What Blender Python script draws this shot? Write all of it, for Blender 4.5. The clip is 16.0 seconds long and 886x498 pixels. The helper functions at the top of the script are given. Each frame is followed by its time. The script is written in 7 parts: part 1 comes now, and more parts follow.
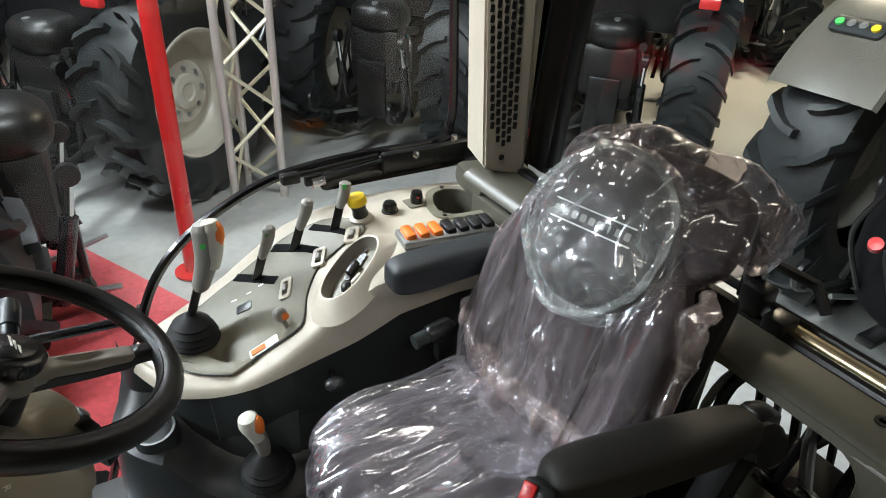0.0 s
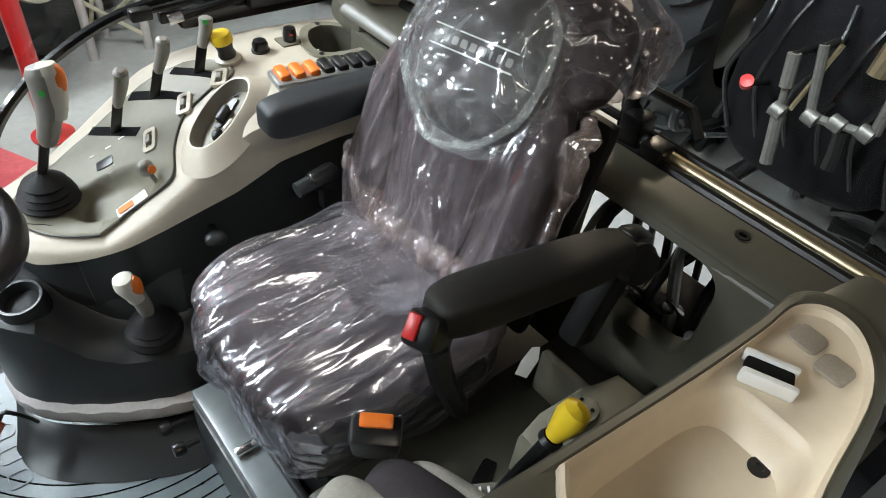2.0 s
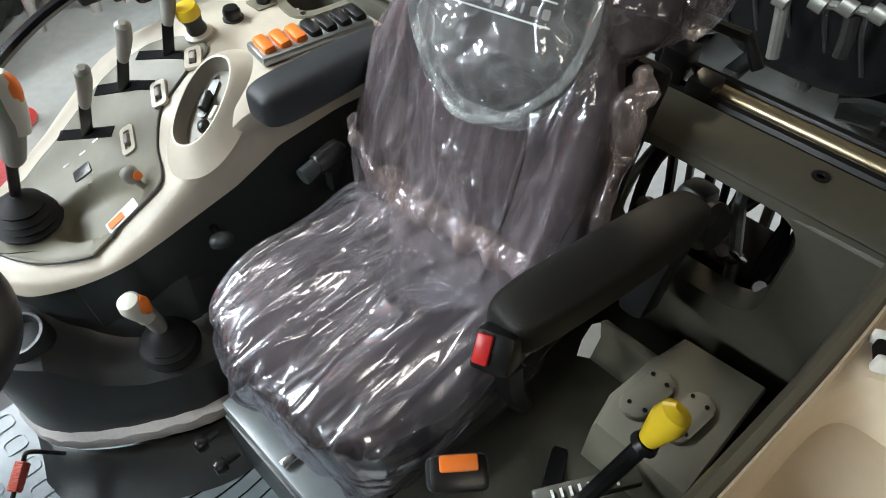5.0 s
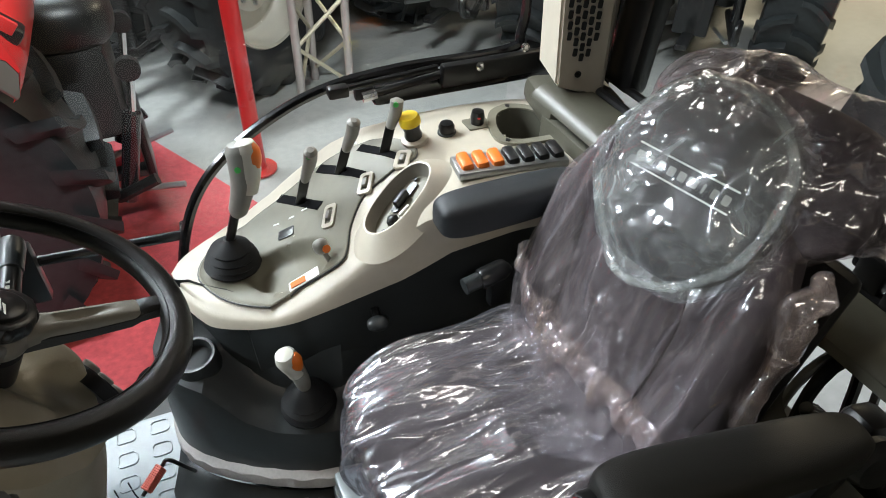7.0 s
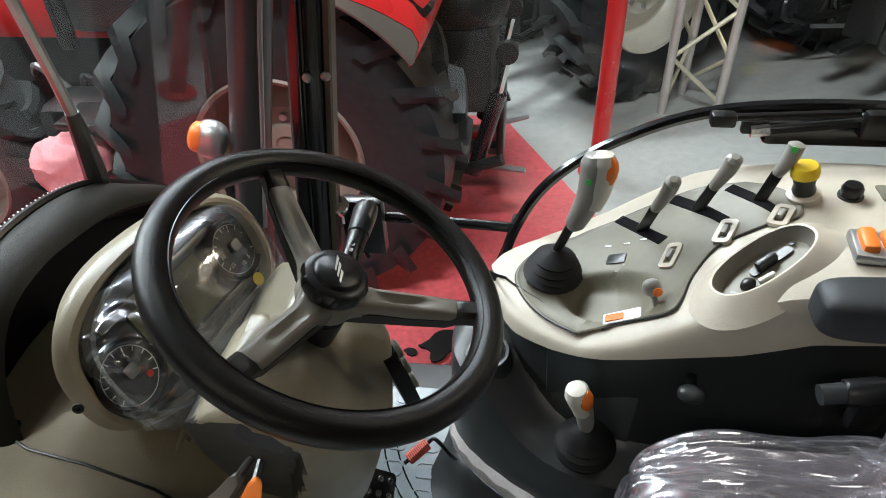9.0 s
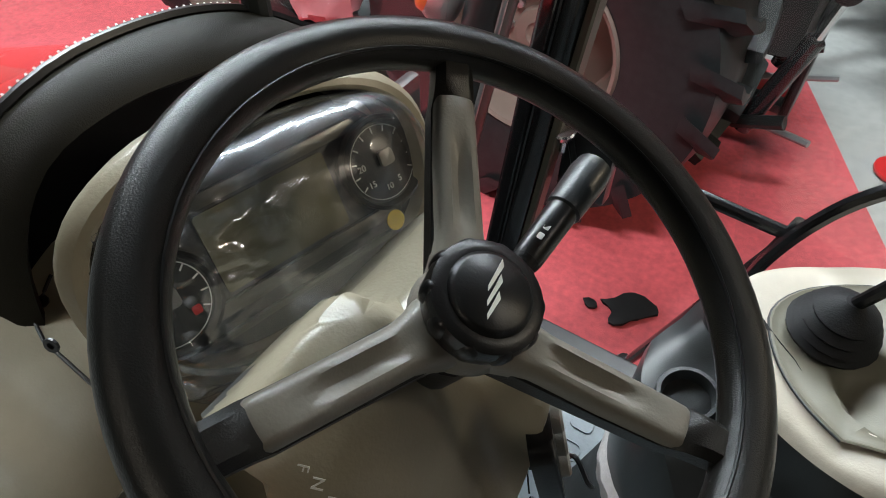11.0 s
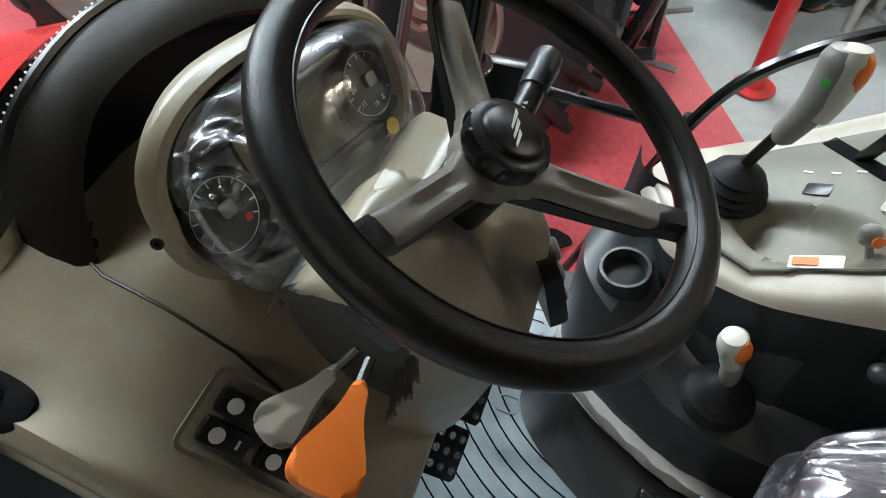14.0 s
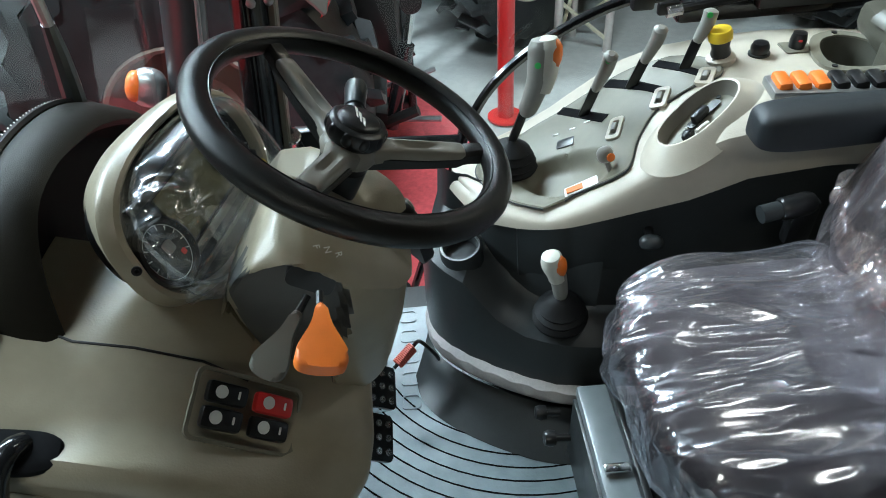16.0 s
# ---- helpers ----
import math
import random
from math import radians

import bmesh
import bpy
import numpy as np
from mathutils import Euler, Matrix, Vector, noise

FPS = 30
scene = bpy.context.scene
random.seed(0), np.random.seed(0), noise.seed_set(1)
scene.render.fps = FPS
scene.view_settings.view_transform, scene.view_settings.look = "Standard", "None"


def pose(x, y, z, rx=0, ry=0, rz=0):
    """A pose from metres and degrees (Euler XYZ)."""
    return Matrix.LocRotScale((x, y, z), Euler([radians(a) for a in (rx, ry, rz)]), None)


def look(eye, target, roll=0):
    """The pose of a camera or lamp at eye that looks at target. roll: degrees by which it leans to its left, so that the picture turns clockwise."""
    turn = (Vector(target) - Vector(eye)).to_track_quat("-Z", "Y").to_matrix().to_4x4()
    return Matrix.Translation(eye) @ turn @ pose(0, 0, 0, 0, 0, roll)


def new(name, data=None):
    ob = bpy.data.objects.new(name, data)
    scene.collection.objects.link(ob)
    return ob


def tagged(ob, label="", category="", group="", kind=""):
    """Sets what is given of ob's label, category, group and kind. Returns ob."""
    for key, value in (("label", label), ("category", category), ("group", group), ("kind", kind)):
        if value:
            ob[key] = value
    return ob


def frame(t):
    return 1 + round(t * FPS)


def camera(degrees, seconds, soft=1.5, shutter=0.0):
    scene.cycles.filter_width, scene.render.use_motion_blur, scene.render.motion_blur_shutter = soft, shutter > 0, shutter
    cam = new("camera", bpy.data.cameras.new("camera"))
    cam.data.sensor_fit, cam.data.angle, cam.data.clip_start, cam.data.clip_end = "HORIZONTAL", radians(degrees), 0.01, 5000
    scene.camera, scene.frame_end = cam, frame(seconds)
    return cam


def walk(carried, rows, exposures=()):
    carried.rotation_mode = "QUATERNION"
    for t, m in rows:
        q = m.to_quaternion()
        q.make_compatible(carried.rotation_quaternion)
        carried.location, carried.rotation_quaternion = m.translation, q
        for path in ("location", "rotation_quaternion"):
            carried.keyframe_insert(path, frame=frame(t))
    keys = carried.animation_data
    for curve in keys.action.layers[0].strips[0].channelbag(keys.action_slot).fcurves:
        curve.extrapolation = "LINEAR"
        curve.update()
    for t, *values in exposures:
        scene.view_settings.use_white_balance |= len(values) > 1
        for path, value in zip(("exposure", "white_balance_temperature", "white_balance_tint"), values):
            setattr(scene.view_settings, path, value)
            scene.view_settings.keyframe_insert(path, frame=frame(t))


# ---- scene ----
cam = camera(68.0, 16.0, soft=0.95)
PATH = [
    (0, (0.158, -0.764, 2.616), (1.063, 0.698, 1.606), 2.9),
    (0.5, (0.171, -0.779, 2.597), (1.085, 0.643, 1.527), 2.8),
    (1, (0.179, -0.773, 2.591), (1.103, 0.591, 1.458), 3.3),
    (1.5, (0.181, -0.772, 2.578), (1.147, 0.467, 1.34), 4.8),
    (2, (0.189, -0.766, 2.566), (1.226, 0.301, 1.229), 7.5),
    (2.5, (0.199, -0.738, 2.551), (1.265, 0.213, 1.151), 7.0),
    (3, (0.214, -0.701, 2.528), (1.264, 0.156, 1.057), 3.7),
    (3.2, (0.222, -0.683, 2.519), (1.259, 0.135, 1.018), 1.9),
    (5.3, (0.241, -0.592, 2.561), (1.178, 0.364, 1.075), 2.6),
    (5.5, (0.244, -0.593, 2.58), (1.166, 0.416, 1.12), 3.5),
    (6, (0.236, -0.614, 2.584), (1.129, 0.597, 1.267), 3.1),
    (6.5, (0.253, -0.624, 2.597), (1.064, 0.675, 1.311), 3.2),
    (7, (0.27, -0.617, 2.595), (0.917, 0.779, 1.318), 1.7),
    (7.5, (0.276, -0.589, 2.588), (0.682, 0.904, 1.321), -1.2),
    (8, (0.268, -0.556, 2.578), (0.48, 0.987, 1.324), -1.8),
    (8.5, (0.256, -0.517, 2.569), (0.198, 1.038, 1.313), -3.1),
    (9, (0.245, -0.479, 2.55), (0.001, 1.05, 1.285), -2.9),
    (9.5, (0.232, -0.43, 2.506), (-0.154, 1.04, 1.207), -3.6),
    (10, (0.209, -0.332, 2.447), (-0.314, 1.065, 1.115), -3.5),
    (10.2, (0.196, -0.288, 2.423), (-0.39, 1.056, 1.062), -2.5),
    (12.3, (0.114, -0.114, 2.353), (-0.687, 0.87, 0.807), 1.4),
    (12.5, (0.119, -0.128, 2.358), (-0.667, 0.874, 0.816), 1.9),
    (13, (0.127, -0.175, 2.377), (-0.598, 0.894, 0.85), 2.6),
    (13.5, (0.131, -0.254, 2.397), (-0.486, 0.904, 0.888), 2.0),
    (14, (0.133, -0.356, 2.403), (-0.326, 0.875, 0.895), 0.5),
    (14.5, (0.137, -0.466, 2.407), (-0.126, 0.831, 0.908), -0.4),
    (15, (0.122, -0.557, 2.429), (0.0, 0.795, 0.96), -0.5),
    (15.5, (0.113, -0.644, 2.459), (0.076, 0.822, 1.099), -1.0),
    (16, (0.117, -0.661, 2.477), (0.145, 0.839, 1.155), -4.4),
]
walk(cam, [(t, look(eye, target, roll)) for t, eye, target, roll in PATH], [(0, 0.0, 6500, 10), (8.0, 0.0, 6500, 10), (10.0, -0.18, 6500, 10), (13.5, -0.2, 6450, 10), (14.2, -0.12, 6200, 7), (15.0, 0.03, 5850, 2), (16.0, 0.0, 5800, 1)])

# ---- light ----
world = bpy.data.worlds.new("hall_air")
scene.world = world
world.use_nodes = True
world.node_tree.nodes["Background"].inputs[0].default_value = (0.75, 0.85, 1.0, 1)
world.node_tree.nodes["Background"].inputs[1].default_value = 0.003
scene.view_settings.exposure = 0.0


def area_lamp(name, eye, target, w, h, power, colour):
    d = bpy.data.lights.new(name, "AREA")
    d.shape, d.size, d.size_y, d.energy, d.color = "RECTANGLE", w, h, power, colour
    ob = new(name, d)
    ob.matrix_world = look(eye, target)
    return ob


# strip lamps under the hall ceiling and the small lamp in the cab roof
area_lamp("hall_lamp_light", (-5.5, 2.2, 5.0), (0.4, 0.1, 1.7), 2.6, 0.6, 470, (0.88, 0.96, 1.0))
area_lamp("hall_lamp_light", (-2.6, 3.0, 5.4), (0.2, 0.2, 1.5), 2.4, 0.5, 330, (0.84, 0.95, 1.0))
area_lamp("hall_lamp_light", (-1.2, 5.2, 6.0), (0.5, 0.1, 1.6), 2.4, 0.7, 640, (0.88, 0.96, 1.0))
area_lamp("hall_lamp_light", (-0.8, -4.2, 5.8), (0.2, -0.3, 1.6), 2.4, 0.5, 60, (1.0, 0.90, 0.74))
area_lamp("hall_lamp_light", (9.5, 5.5, 6.6), (9.5, 5.5, 0), 3.0, 0.8, 800, (1.0, 0.86, 0.62))
# unseen lamp added to brighten the red tractor's near side and the carpet
area_lamp("hall_lamp_light", (-0.3, -0.7, 6.6), (-1.0, 2.1, 0.8), 2.4, 0.5, 560, (0.90, 0.97, 1.0))
area_lamp("cab_lamp_light", (0.85, 0.42, 2.735), (0.85, 0.45, 1.0), 0.16, 0.08, 1.3, (1.0, 0.93, 0.82))

# ---- materials ----


def material(name, colour, rough=0.5, metal=0.0, vary=0.18, grain=60.0, bump=0.0, big=2.5, coat=0.0, spec=0.5, piece=0.0):
    m = bpy.data.materials.new(name)
    m.use_nodes = True
    nt = m.node_tree
    n, l = nt.nodes, nt.links
    b = n["Principled BSDF"]
    b.inputs["Roughness"].default_value = rough
    b.inputs["Metallic"].default_value = metal
    b.inputs["Coat Weight"].default_value = coat
    b.inputs["Specular IOR Level"].default_value = spec
    tc = n.new("ShaderNodeTexCoord")
    n1, n2 = n.new("ShaderNodeTexNoise"), n.new("ShaderNodeTexNoise")
    n1.inputs["Scale"].default_value, n1.inputs["Detail"].default_value = big, 5
    n2.inputs["Scale"].default_value, n2.inputs["Detail"].default_value = grain, 3
    l.new(tc.outputs["Object"], n1.inputs["Vector"])
    l.new(tc.outputs["Object"], n2.inputs["Vector"])
    add = n.new("ShaderNodeMath")
    add.operation = "ADD"
    l.new(n1.outputs["Fac"], add.inputs[0])
    l.new(n2.outputs["Fac"], add.inputs[1])
    mr = n.new("ShaderNodeMapRange")
    mr.inputs["From Min"].default_value, mr.inputs["From Max"].default_value = 0.6, 1.4
    mr.inputs["To Min"].default_value, mr.inputs["To Max"].default_value = 1 - vary, 1 + vary
    l.new(add.outputs[0], mr.inputs["Value"])
    value = mr.outputs[0]
    if piece:
        info, mp, mu = n.new("ShaderNodeObjectInfo"), n.new("ShaderNodeMapRange"), n.new("ShaderNodeMath")
        mp.inputs["To Min"].default_value, mp.inputs["To Max"].default_value = 1 - piece, 1 + piece
        l.new(info.outputs["Random"], mp.inputs["Value"])
        mu.operation = "MULTIPLY"
        l.new(value, mu.inputs[0])
        l.new(mp.outputs[0], mu.inputs[1])
        value = mu.outputs[0]
    vm = n.new("ShaderNodeVectorMath")
    vm.operation = "SCALE"
    vm.inputs[0].default_value = colour
    l.new(value, vm.inputs["Scale"])
    l.new(vm.outputs[0], b.inputs["Base Color"])
    rr = n.new("ShaderNodeMapRange")
    rr.inputs["To Min"].default_value, rr.inputs["To Max"].default_value = max(0.02, rough - 0.08), min(1, rough + 0.1)
    l.new(n1.outputs["Fac"], rr.inputs["Value"])
    l.new(rr.outputs[0], b.inputs["Roughness"])
    if bump:
        bp = n.new("ShaderNodeBump")
        bp.inputs["Strength"].default_value, bp.inputs["Distance"].default_value = bump, 0.002
        n3 = n.new("ShaderNodeTexNoise")
        n3.inputs["Scale"].default_value, n3.inputs["Detail"].default_value = grain * 8, 2
        l.new(tc.outputs["Object"], n3.inputs["Vector"])
        l.new(n3.outputs["Fac"], bp.inputs["Height"])
        l.new(bp.outputs[0], b.inputs["Normal"])
    return m


def grazing_gloss(n, l, base, normal=None):
    """Share of mirror light at a thin pane: base head-on, rising at a flat angle."""
    lw, pw, ma = n.new("ShaderNodeLayerWeight"), n.new("ShaderNodeMath"), n.new("ShaderNodeMath")
    lw.inputs["Blend"].default_value = 0.5
    if normal is not None:
        l.new(normal, lw.inputs["Normal"])
    pw.operation, pw.inputs[1].default_value = "POWER", 5.0
    l.new(lw.outputs["Facing"], pw.inputs[0])
    ma.operation, ma.inputs[1].default_value, ma.inputs[2].default_value = "MULTIPLY_ADD", 1 - base, base
    l.new(pw.outputs[0], ma.inputs[0])
    return ma.outputs[0]


def film_material(name, tint, veil, rough, flow, strength, folds, milk=(0.82, 0.77, 0.81), gloss=0.16, broad=0.55, facet=3.0):
    """Thin crumpled wrapping: see-through, glossy, and milky where it is creased. flow: fold density along each axis."""
    m = bpy.data.materials.new(name)
    m.use_nodes = True
    n, l = m.node_tree.nodes, m.node_tree.links
    n.remove(n["Principled BSDF"])
    out = n["Material Output"]
    tr, df = n.new("ShaderNodeBsdfTransparent"), n.new("ShaderNodeBsdfDiffuse")
    g1, g2, gl = n.new("ShaderNodeBsdfGlossy"), n.new("ShaderNodeBsdfGlossy"), n.new("ShaderNodeMixShader")
    tr.inputs[0].default_value = (*tint, 1)
    g1.inputs["Roughness"].default_value, g2.inputs["Roughness"].default_value = rough, 0.36
    for g in (g1, g2):
        g.inputs["Color"].default_value = (0.95, 0.95, 1.0, 1)
    gl.inputs[0].default_value = broad
    l.new(g1.outputs[0], gl.inputs[1])
    l.new(g2.outputs[0], gl.inputs[2])
    df.inputs["Color"].default_value = (*milk, 1)
    tc, mp = n.new("ShaderNodeTexCoord"), n.new("ShaderNodeMapping")
    mp.inputs["Scale"].default_value = flow
    l.new(tc.outputs["Object"], mp.inputs["Vector"])
    bend = n.new("ShaderNodeTexNoise")
    bend.inputs["Scale"].default_value, bend.inputs["Detail"].default_value = 1.3, 2
    l.new(mp.outputs[0], bend.inputs["Vector"])
    warp = n.new("ShaderNodeVectorMath")
    warp.operation, warp.inputs[1].default_value = "MULTIPLY_ADD", (0.9, 0.9, 0.9)
    l.new(bend.outputs["Color"], warp.inputs[0])
    l.new(mp.outputs[0], warp.inputs[2])

    def calc(op, *terms):
        c = n.new("ShaderNodeMath")
        c.operation = op
        for k, v in enumerate(terms):
            if isinstance(v, (int, float)):
                c.inputs[k].default_value = v
            else:
                l.new(v, c.inputs[k])
        return c.outputs[0]

    def creases(scale, thin):
        """Thin lines where the film is bent sharply."""
        w = n.new("ShaderNodeTexNoise")
        w.inputs["Scale"].default_value, w.inputs["Detail"].default_value = scale, 1.5
        l.new(warp.outputs[0], w.inputs["Vector"])
        away = calc("ABSOLUTE", calc("SUBTRACT", w.outputs["Fac"], 0.5))
        return calc("POWER", calc("SUBTRACT", 1.0, calc("MULTIPLY", away, 2.0)), thin)

    c1, c2, c3 = creases(0.8, 7.0), creases(1.7, 14.0), creases(3.6, 16.0)
    # flat facets with sharp borders, each tilted its own way
    grow, off, lean, tilt = (n.new("ShaderNodeVectorMath") for _ in range(4))
    cell = n.new("ShaderNodeTexVoronoi")
    grow.operation, off.operation, lean.operation, tilt.operation = "SCALE", "SUBTRACT", "SUBTRACT", "DOT_PRODUCT"
    grow.inputs["Scale"].default_value = facet
    cell.inputs["Scale"].default_value = 1.0
    l.new(warp.outputs[0], grow.inputs[0])
    l.new(grow.outputs[0], cell.inputs["Vector"])
    l.new(grow.outputs[0], off.inputs[0])
    l.new(cell.outputs["Position"], off.inputs[1])
    l.new(cell.outputs["Color"], lean.inputs[0])
    lean.inputs[1].default_value = (0.5, 0.5, 0.5)
    l.new(off.outputs[0], tilt.inputs[0])
    l.new(lean.outputs[0], tilt.inputs[1])
    high = calc("ADD", calc("ADD", calc("ADD", calc("MULTIPLY", tilt.outputs["Value"], 3.2), calc("MULTIPLY", c1, 0.6)), calc("MULTIPLY", c2, 0.6)), calc("MULTIPLY", c3, 0.12))
    line = calc("ADD", calc("MULTIPLY", c2, 0.8), calc("MULTIPLY", c3, 0.5))
    bp = n.new("ShaderNodeBump")
    bp.inputs["Strength"].default_value, bp.inputs["Distance"].default_value = strength, 0.006
    l.new(high, bp.inputs["Height"])
    for g in (g1, g2):
        l.new(bp.outputs[0], g.inputs["Normal"])
    fa = grazing_gloss(n, l, gloss, bp.outputs[0])
    c = n.new("ShaderNodeMapRange")
    c.inputs["To Min"].default_value, c.inputs["To Max"].default_value = veil, veil + folds
    l.new(line, c.inputs["Value"])
    m1, m2 = n.new("ShaderNodeMixShader"), n.new("ShaderNodeMixShader")
    l.new(c.outputs[0], m1.inputs[0])
    l.new(tr.outputs[0], m1.inputs[1])
    l.new(df.outputs[0], m1.inputs[2])
    l.new(fa, m2.inputs[0])
    l.new(m1.outputs[0], m2.inputs[1])
    l.new(gl.outputs[0], m2.inputs[2])
    l.new(m2.outputs[0], out.inputs["Surface"])
    return m


def glass_material(name, tint, gloss=0.04):
    m = bpy.data.materials.new(name)
    m.use_nodes = True
    n, l = m.node_tree.nodes, m.node_tree.links
    n.remove(n["Principled BSDF"])
    tr, gl, mx = n.new("ShaderNodeBsdfTransparent"), n.new("ShaderNodeBsdfGlossy"), n.new("ShaderNodeMixShader")
    tr.inputs[0].default_value = (*tint, 1)
    gl.inputs["Roughness"].default_value = gloss
    l.new(grazing_gloss(n, l, 0.045), mx.inputs[0])
    l.new(tr.outputs[0], mx.inputs[1])
    l.new(gl.outputs[0], mx.inputs[2])
    l.new(mx.outputs[0], n["Material Output"].inputs["Surface"])
    return m


def glow_material(name, colour, strength):
    m = bpy.data.materials.new(name)
    m.use_nodes = True
    b = m.node_tree.nodes["Principled BSDF"]
    b.inputs["Emission Color"].default_value = (*colour, 1)
    b.inputs["Emission Strength"].default_value = strength
    return m


BEIGE = material("beige_plastic", (0.52, 0.47, 0.385), 0.40, vary=0.06, grain=40, bump=0.14)
DASH = material("dash_plastic", (0.32, 0.283, 0.207), 0.33, vary=0.07, grain=40, bump=0.16)
OLIVE = material("grey_panel_plastic", (0.178, 0.166, 0.125), 0.50, vary=0.07, grain=50, bump=0.12)
SILL = material("grey_green_plastic", (0.076, 0.072, 0.054), 0.42, vary=0.1, grain=60, bump=0.15)
DARK = material("charcoal_plastic", (0.028, 0.031, 0.032), 0.33, vary=0.12, grain=60, bump=0.15)
HOOD = material("hood_plastic", (0.0115, 0.0102, 0.0073), 0.48, vary=0.1, grain=90, bump=0.3, spec=0.14)
BLACK = material("black_plastic", (0.008, 0.008, 0.0085), 0.32, vary=0.2, grain=70, bump=0.1)
GLOSSBLACK = material("gloss_black_paint", (0.01, 0.01, 0.011), 0.18, vary=0.1, grain=30, coat=0.3)
RUBBER = material("rubber", (0.008, 0.008, 0.009), 0.55, vary=0.2, grain=50, bump=0.3, spec=0.3)
TYRE = material("tyre_rubber", (0.018, 0.0205, 0.0215), 0.42, vary=0.35, grain=25, bump=0.4, spec=0.3)
LEATHER = material("wheel_grip", (0.011, 0.0105, 0.0095), 0.32, vary=0.15, grain=120, bump=0.22, spec=0.4)
SPOKE = material("spoke_plastic", (0.225, 0.205, 0.172), 0.36, vary=0.06, grain=50, bump=0.12)
FABRIC = material("seat_fabric", (0.042, 0.034, 0.038), 0.9, vary=0.25, grain=220, bump=0.5)
FABRIC2 = material("seat_fabric_grey", (0.33, 0.31, 0.27), 0.85, vary=0.15, grain=220, bump=0.5)
ARM = material("armrest_skin", (0.013, 0.0125, 0.011), 0.5, vary=0.15, grain=120, bump=0.4)
ARMB = material("armrest_blue_black", (0.022, 0.026, 0.030), 0.45, vary=0.12, grain=120, bump=0.3)
GRIPG = material("lever_grip_grey", (0.27, 0.26, 0.235), 0.4, vary=0.06, grain=60, bump=0.2)
GRIPW = material("lever_grip_white", (0.62, 0.60, 0.53), 0.35, vary=0.05, grain=60)
ORANGE = material("orange_plastic", (0.85, 0.20, 0.025), 0.38, vary=0.06, grain=40, bump=0.1)
YELLOW = material("yellow_plastic", (0.85, 0.60, 0.03), 0.3, vary=0.06, grain=40)
REDP = material("red_plastic", (0.62, 0.03, 0.03), 0.35, vary=0.1, grain=40)
GREEN = material("green_mark", (0.08, 0.55, 0.12), 0.4, vary=0.05)
WHITE = material("white_mark", (0.8, 0.8, 0.77), 0.5, vary=0.04)
EMBLEM = material("bright_emblem", (0.80, 0.78, 0.70), 0.3, vary=0.04)
CHROME = material("chrome", (0.75, 0.75, 0.75), 0.16, 1.0, vary=0.05)
STEEL = material("grey_steel", (0.42, 0.43, 0.43), 0.38, 0.85, vary=0.12, grain=40)
PLATE = material("painted_steel_plate", (0.21, 0.23, 0.24), 0.34, 0.25, vary=0.1, grain=30, bump=0.15)
MAT = material("ribbed_floor_mat", (0.24, 0.285, 0.31), 0.33, vary=0.22, grain=18, bump=0.25, big=6)
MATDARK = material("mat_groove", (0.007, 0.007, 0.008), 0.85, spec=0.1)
CLOTH = material("grey_gaiter_cloth", (0.62, 0.59, 0.58), 0.85, vary=0.1, grain=150, bump=0.5)
CARPET = material("red_carpet", (0.56, 0.085, 0.10), 0.6, vary=0.3, grain=30, bump=0.6, big=1.6)
CONCRETE = material("hall_floor_concrete", (0.40, 0.40, 0.385), 0.36, vary=0.16, grain=14, bump=0.15, big=0.7)
REDPAINT = material("red_paint", (0.56, 0.022, 0.022), 0.28, vary=0.08, grain=20, coat=0.4)
ALU = material("truss_aluminium", (0.62, 0.56, 0.53), 0.4, 0.6, vary=0.12, grain=30)
ALUBRASS = material("truss_braces", (0.72, 0.66, 0.50), 0.4, 0.45, vary=0.1, grain=30)
RIM = material("pale_wheel_rim", (0.56, 0.53, 0.46), 0.4, vary=0.1, grain=12)
RIMRED = material("faded_red_wheel_rim", (0.20, 0.145, 0.12), 0.45, vary=0.1, grain=12)
FENDER = material("grey_fender", (0.11, 0.105, 0.088), 0.3, vary=0.1, grain=15, coat=0.2)
IRON = material("dark_cast_iron", (0.014, 0.0135, 0.013), 0.38, 0.3, vary=0.3, grain=25)
WALL = material("hall_wall_paint", (0.10, 0.095, 0.088), 0.8, vary=0.15, grain=5)
TRAY = material("cream_tray_plastic", (0.66, 0.56, 0.42), 0.38, vary=0.05, grain=40, bump=0.1)
FOAM = material("grey_foam_pad", (0.33, 0.29, 0.23), 0.9, vary=0.12, grain=200, bump=0.5)
FILM = film_material("purple_tint_wrap", (0.90, 0.86, 0.91), 0.015, 0.15, (1.3, 7, 6), 1.0, 0.10, (0.80, 0.76, 0.84), 0.26, 0.22)
# pinkish milk in the back film puts warm light into its colour
FILMB = film_material("purple_tint_wrap_back", (0.93, 0.88, 0.90), 0.015, 0.12, (5, 9, 1.8), 1.0, 0.09, (0.86, 0.76, 0.77), 0.12, 0.20)
FILMH = film_material("clear_wrap", (0.95, 0.97, 0.96), 0.08, 0.09, (4, 6, 5), 0.8, 0.22, (0.80, 0.87, 0.86), 0.14, 0.28)
# peach milk likewise carries the warm light on the gathered edges
FILMP = film_material("warm_lit_wrap_hem", (0.94, 0.87, 0.83), 0.06, 0.12, (6, 9, 6), 1.0, 0.16, (0.88, 0.70, 0.62), 0.20, 0.25)
FILMC = film_material("thin_cluster_wrap", (0.96, 0.98, 0.99), 0.0, 0.13, (6, 4, 5), 0.18, 0.12, (0.66, 0.78, 0.86), 0.15, 0.25)
GLASS = glass_material("window_glass", (0.90, 0.93, 0.92))
LCD = material("lcd_screen", (0.13, 0.125, 0.075), 0.2, vary=0.05)
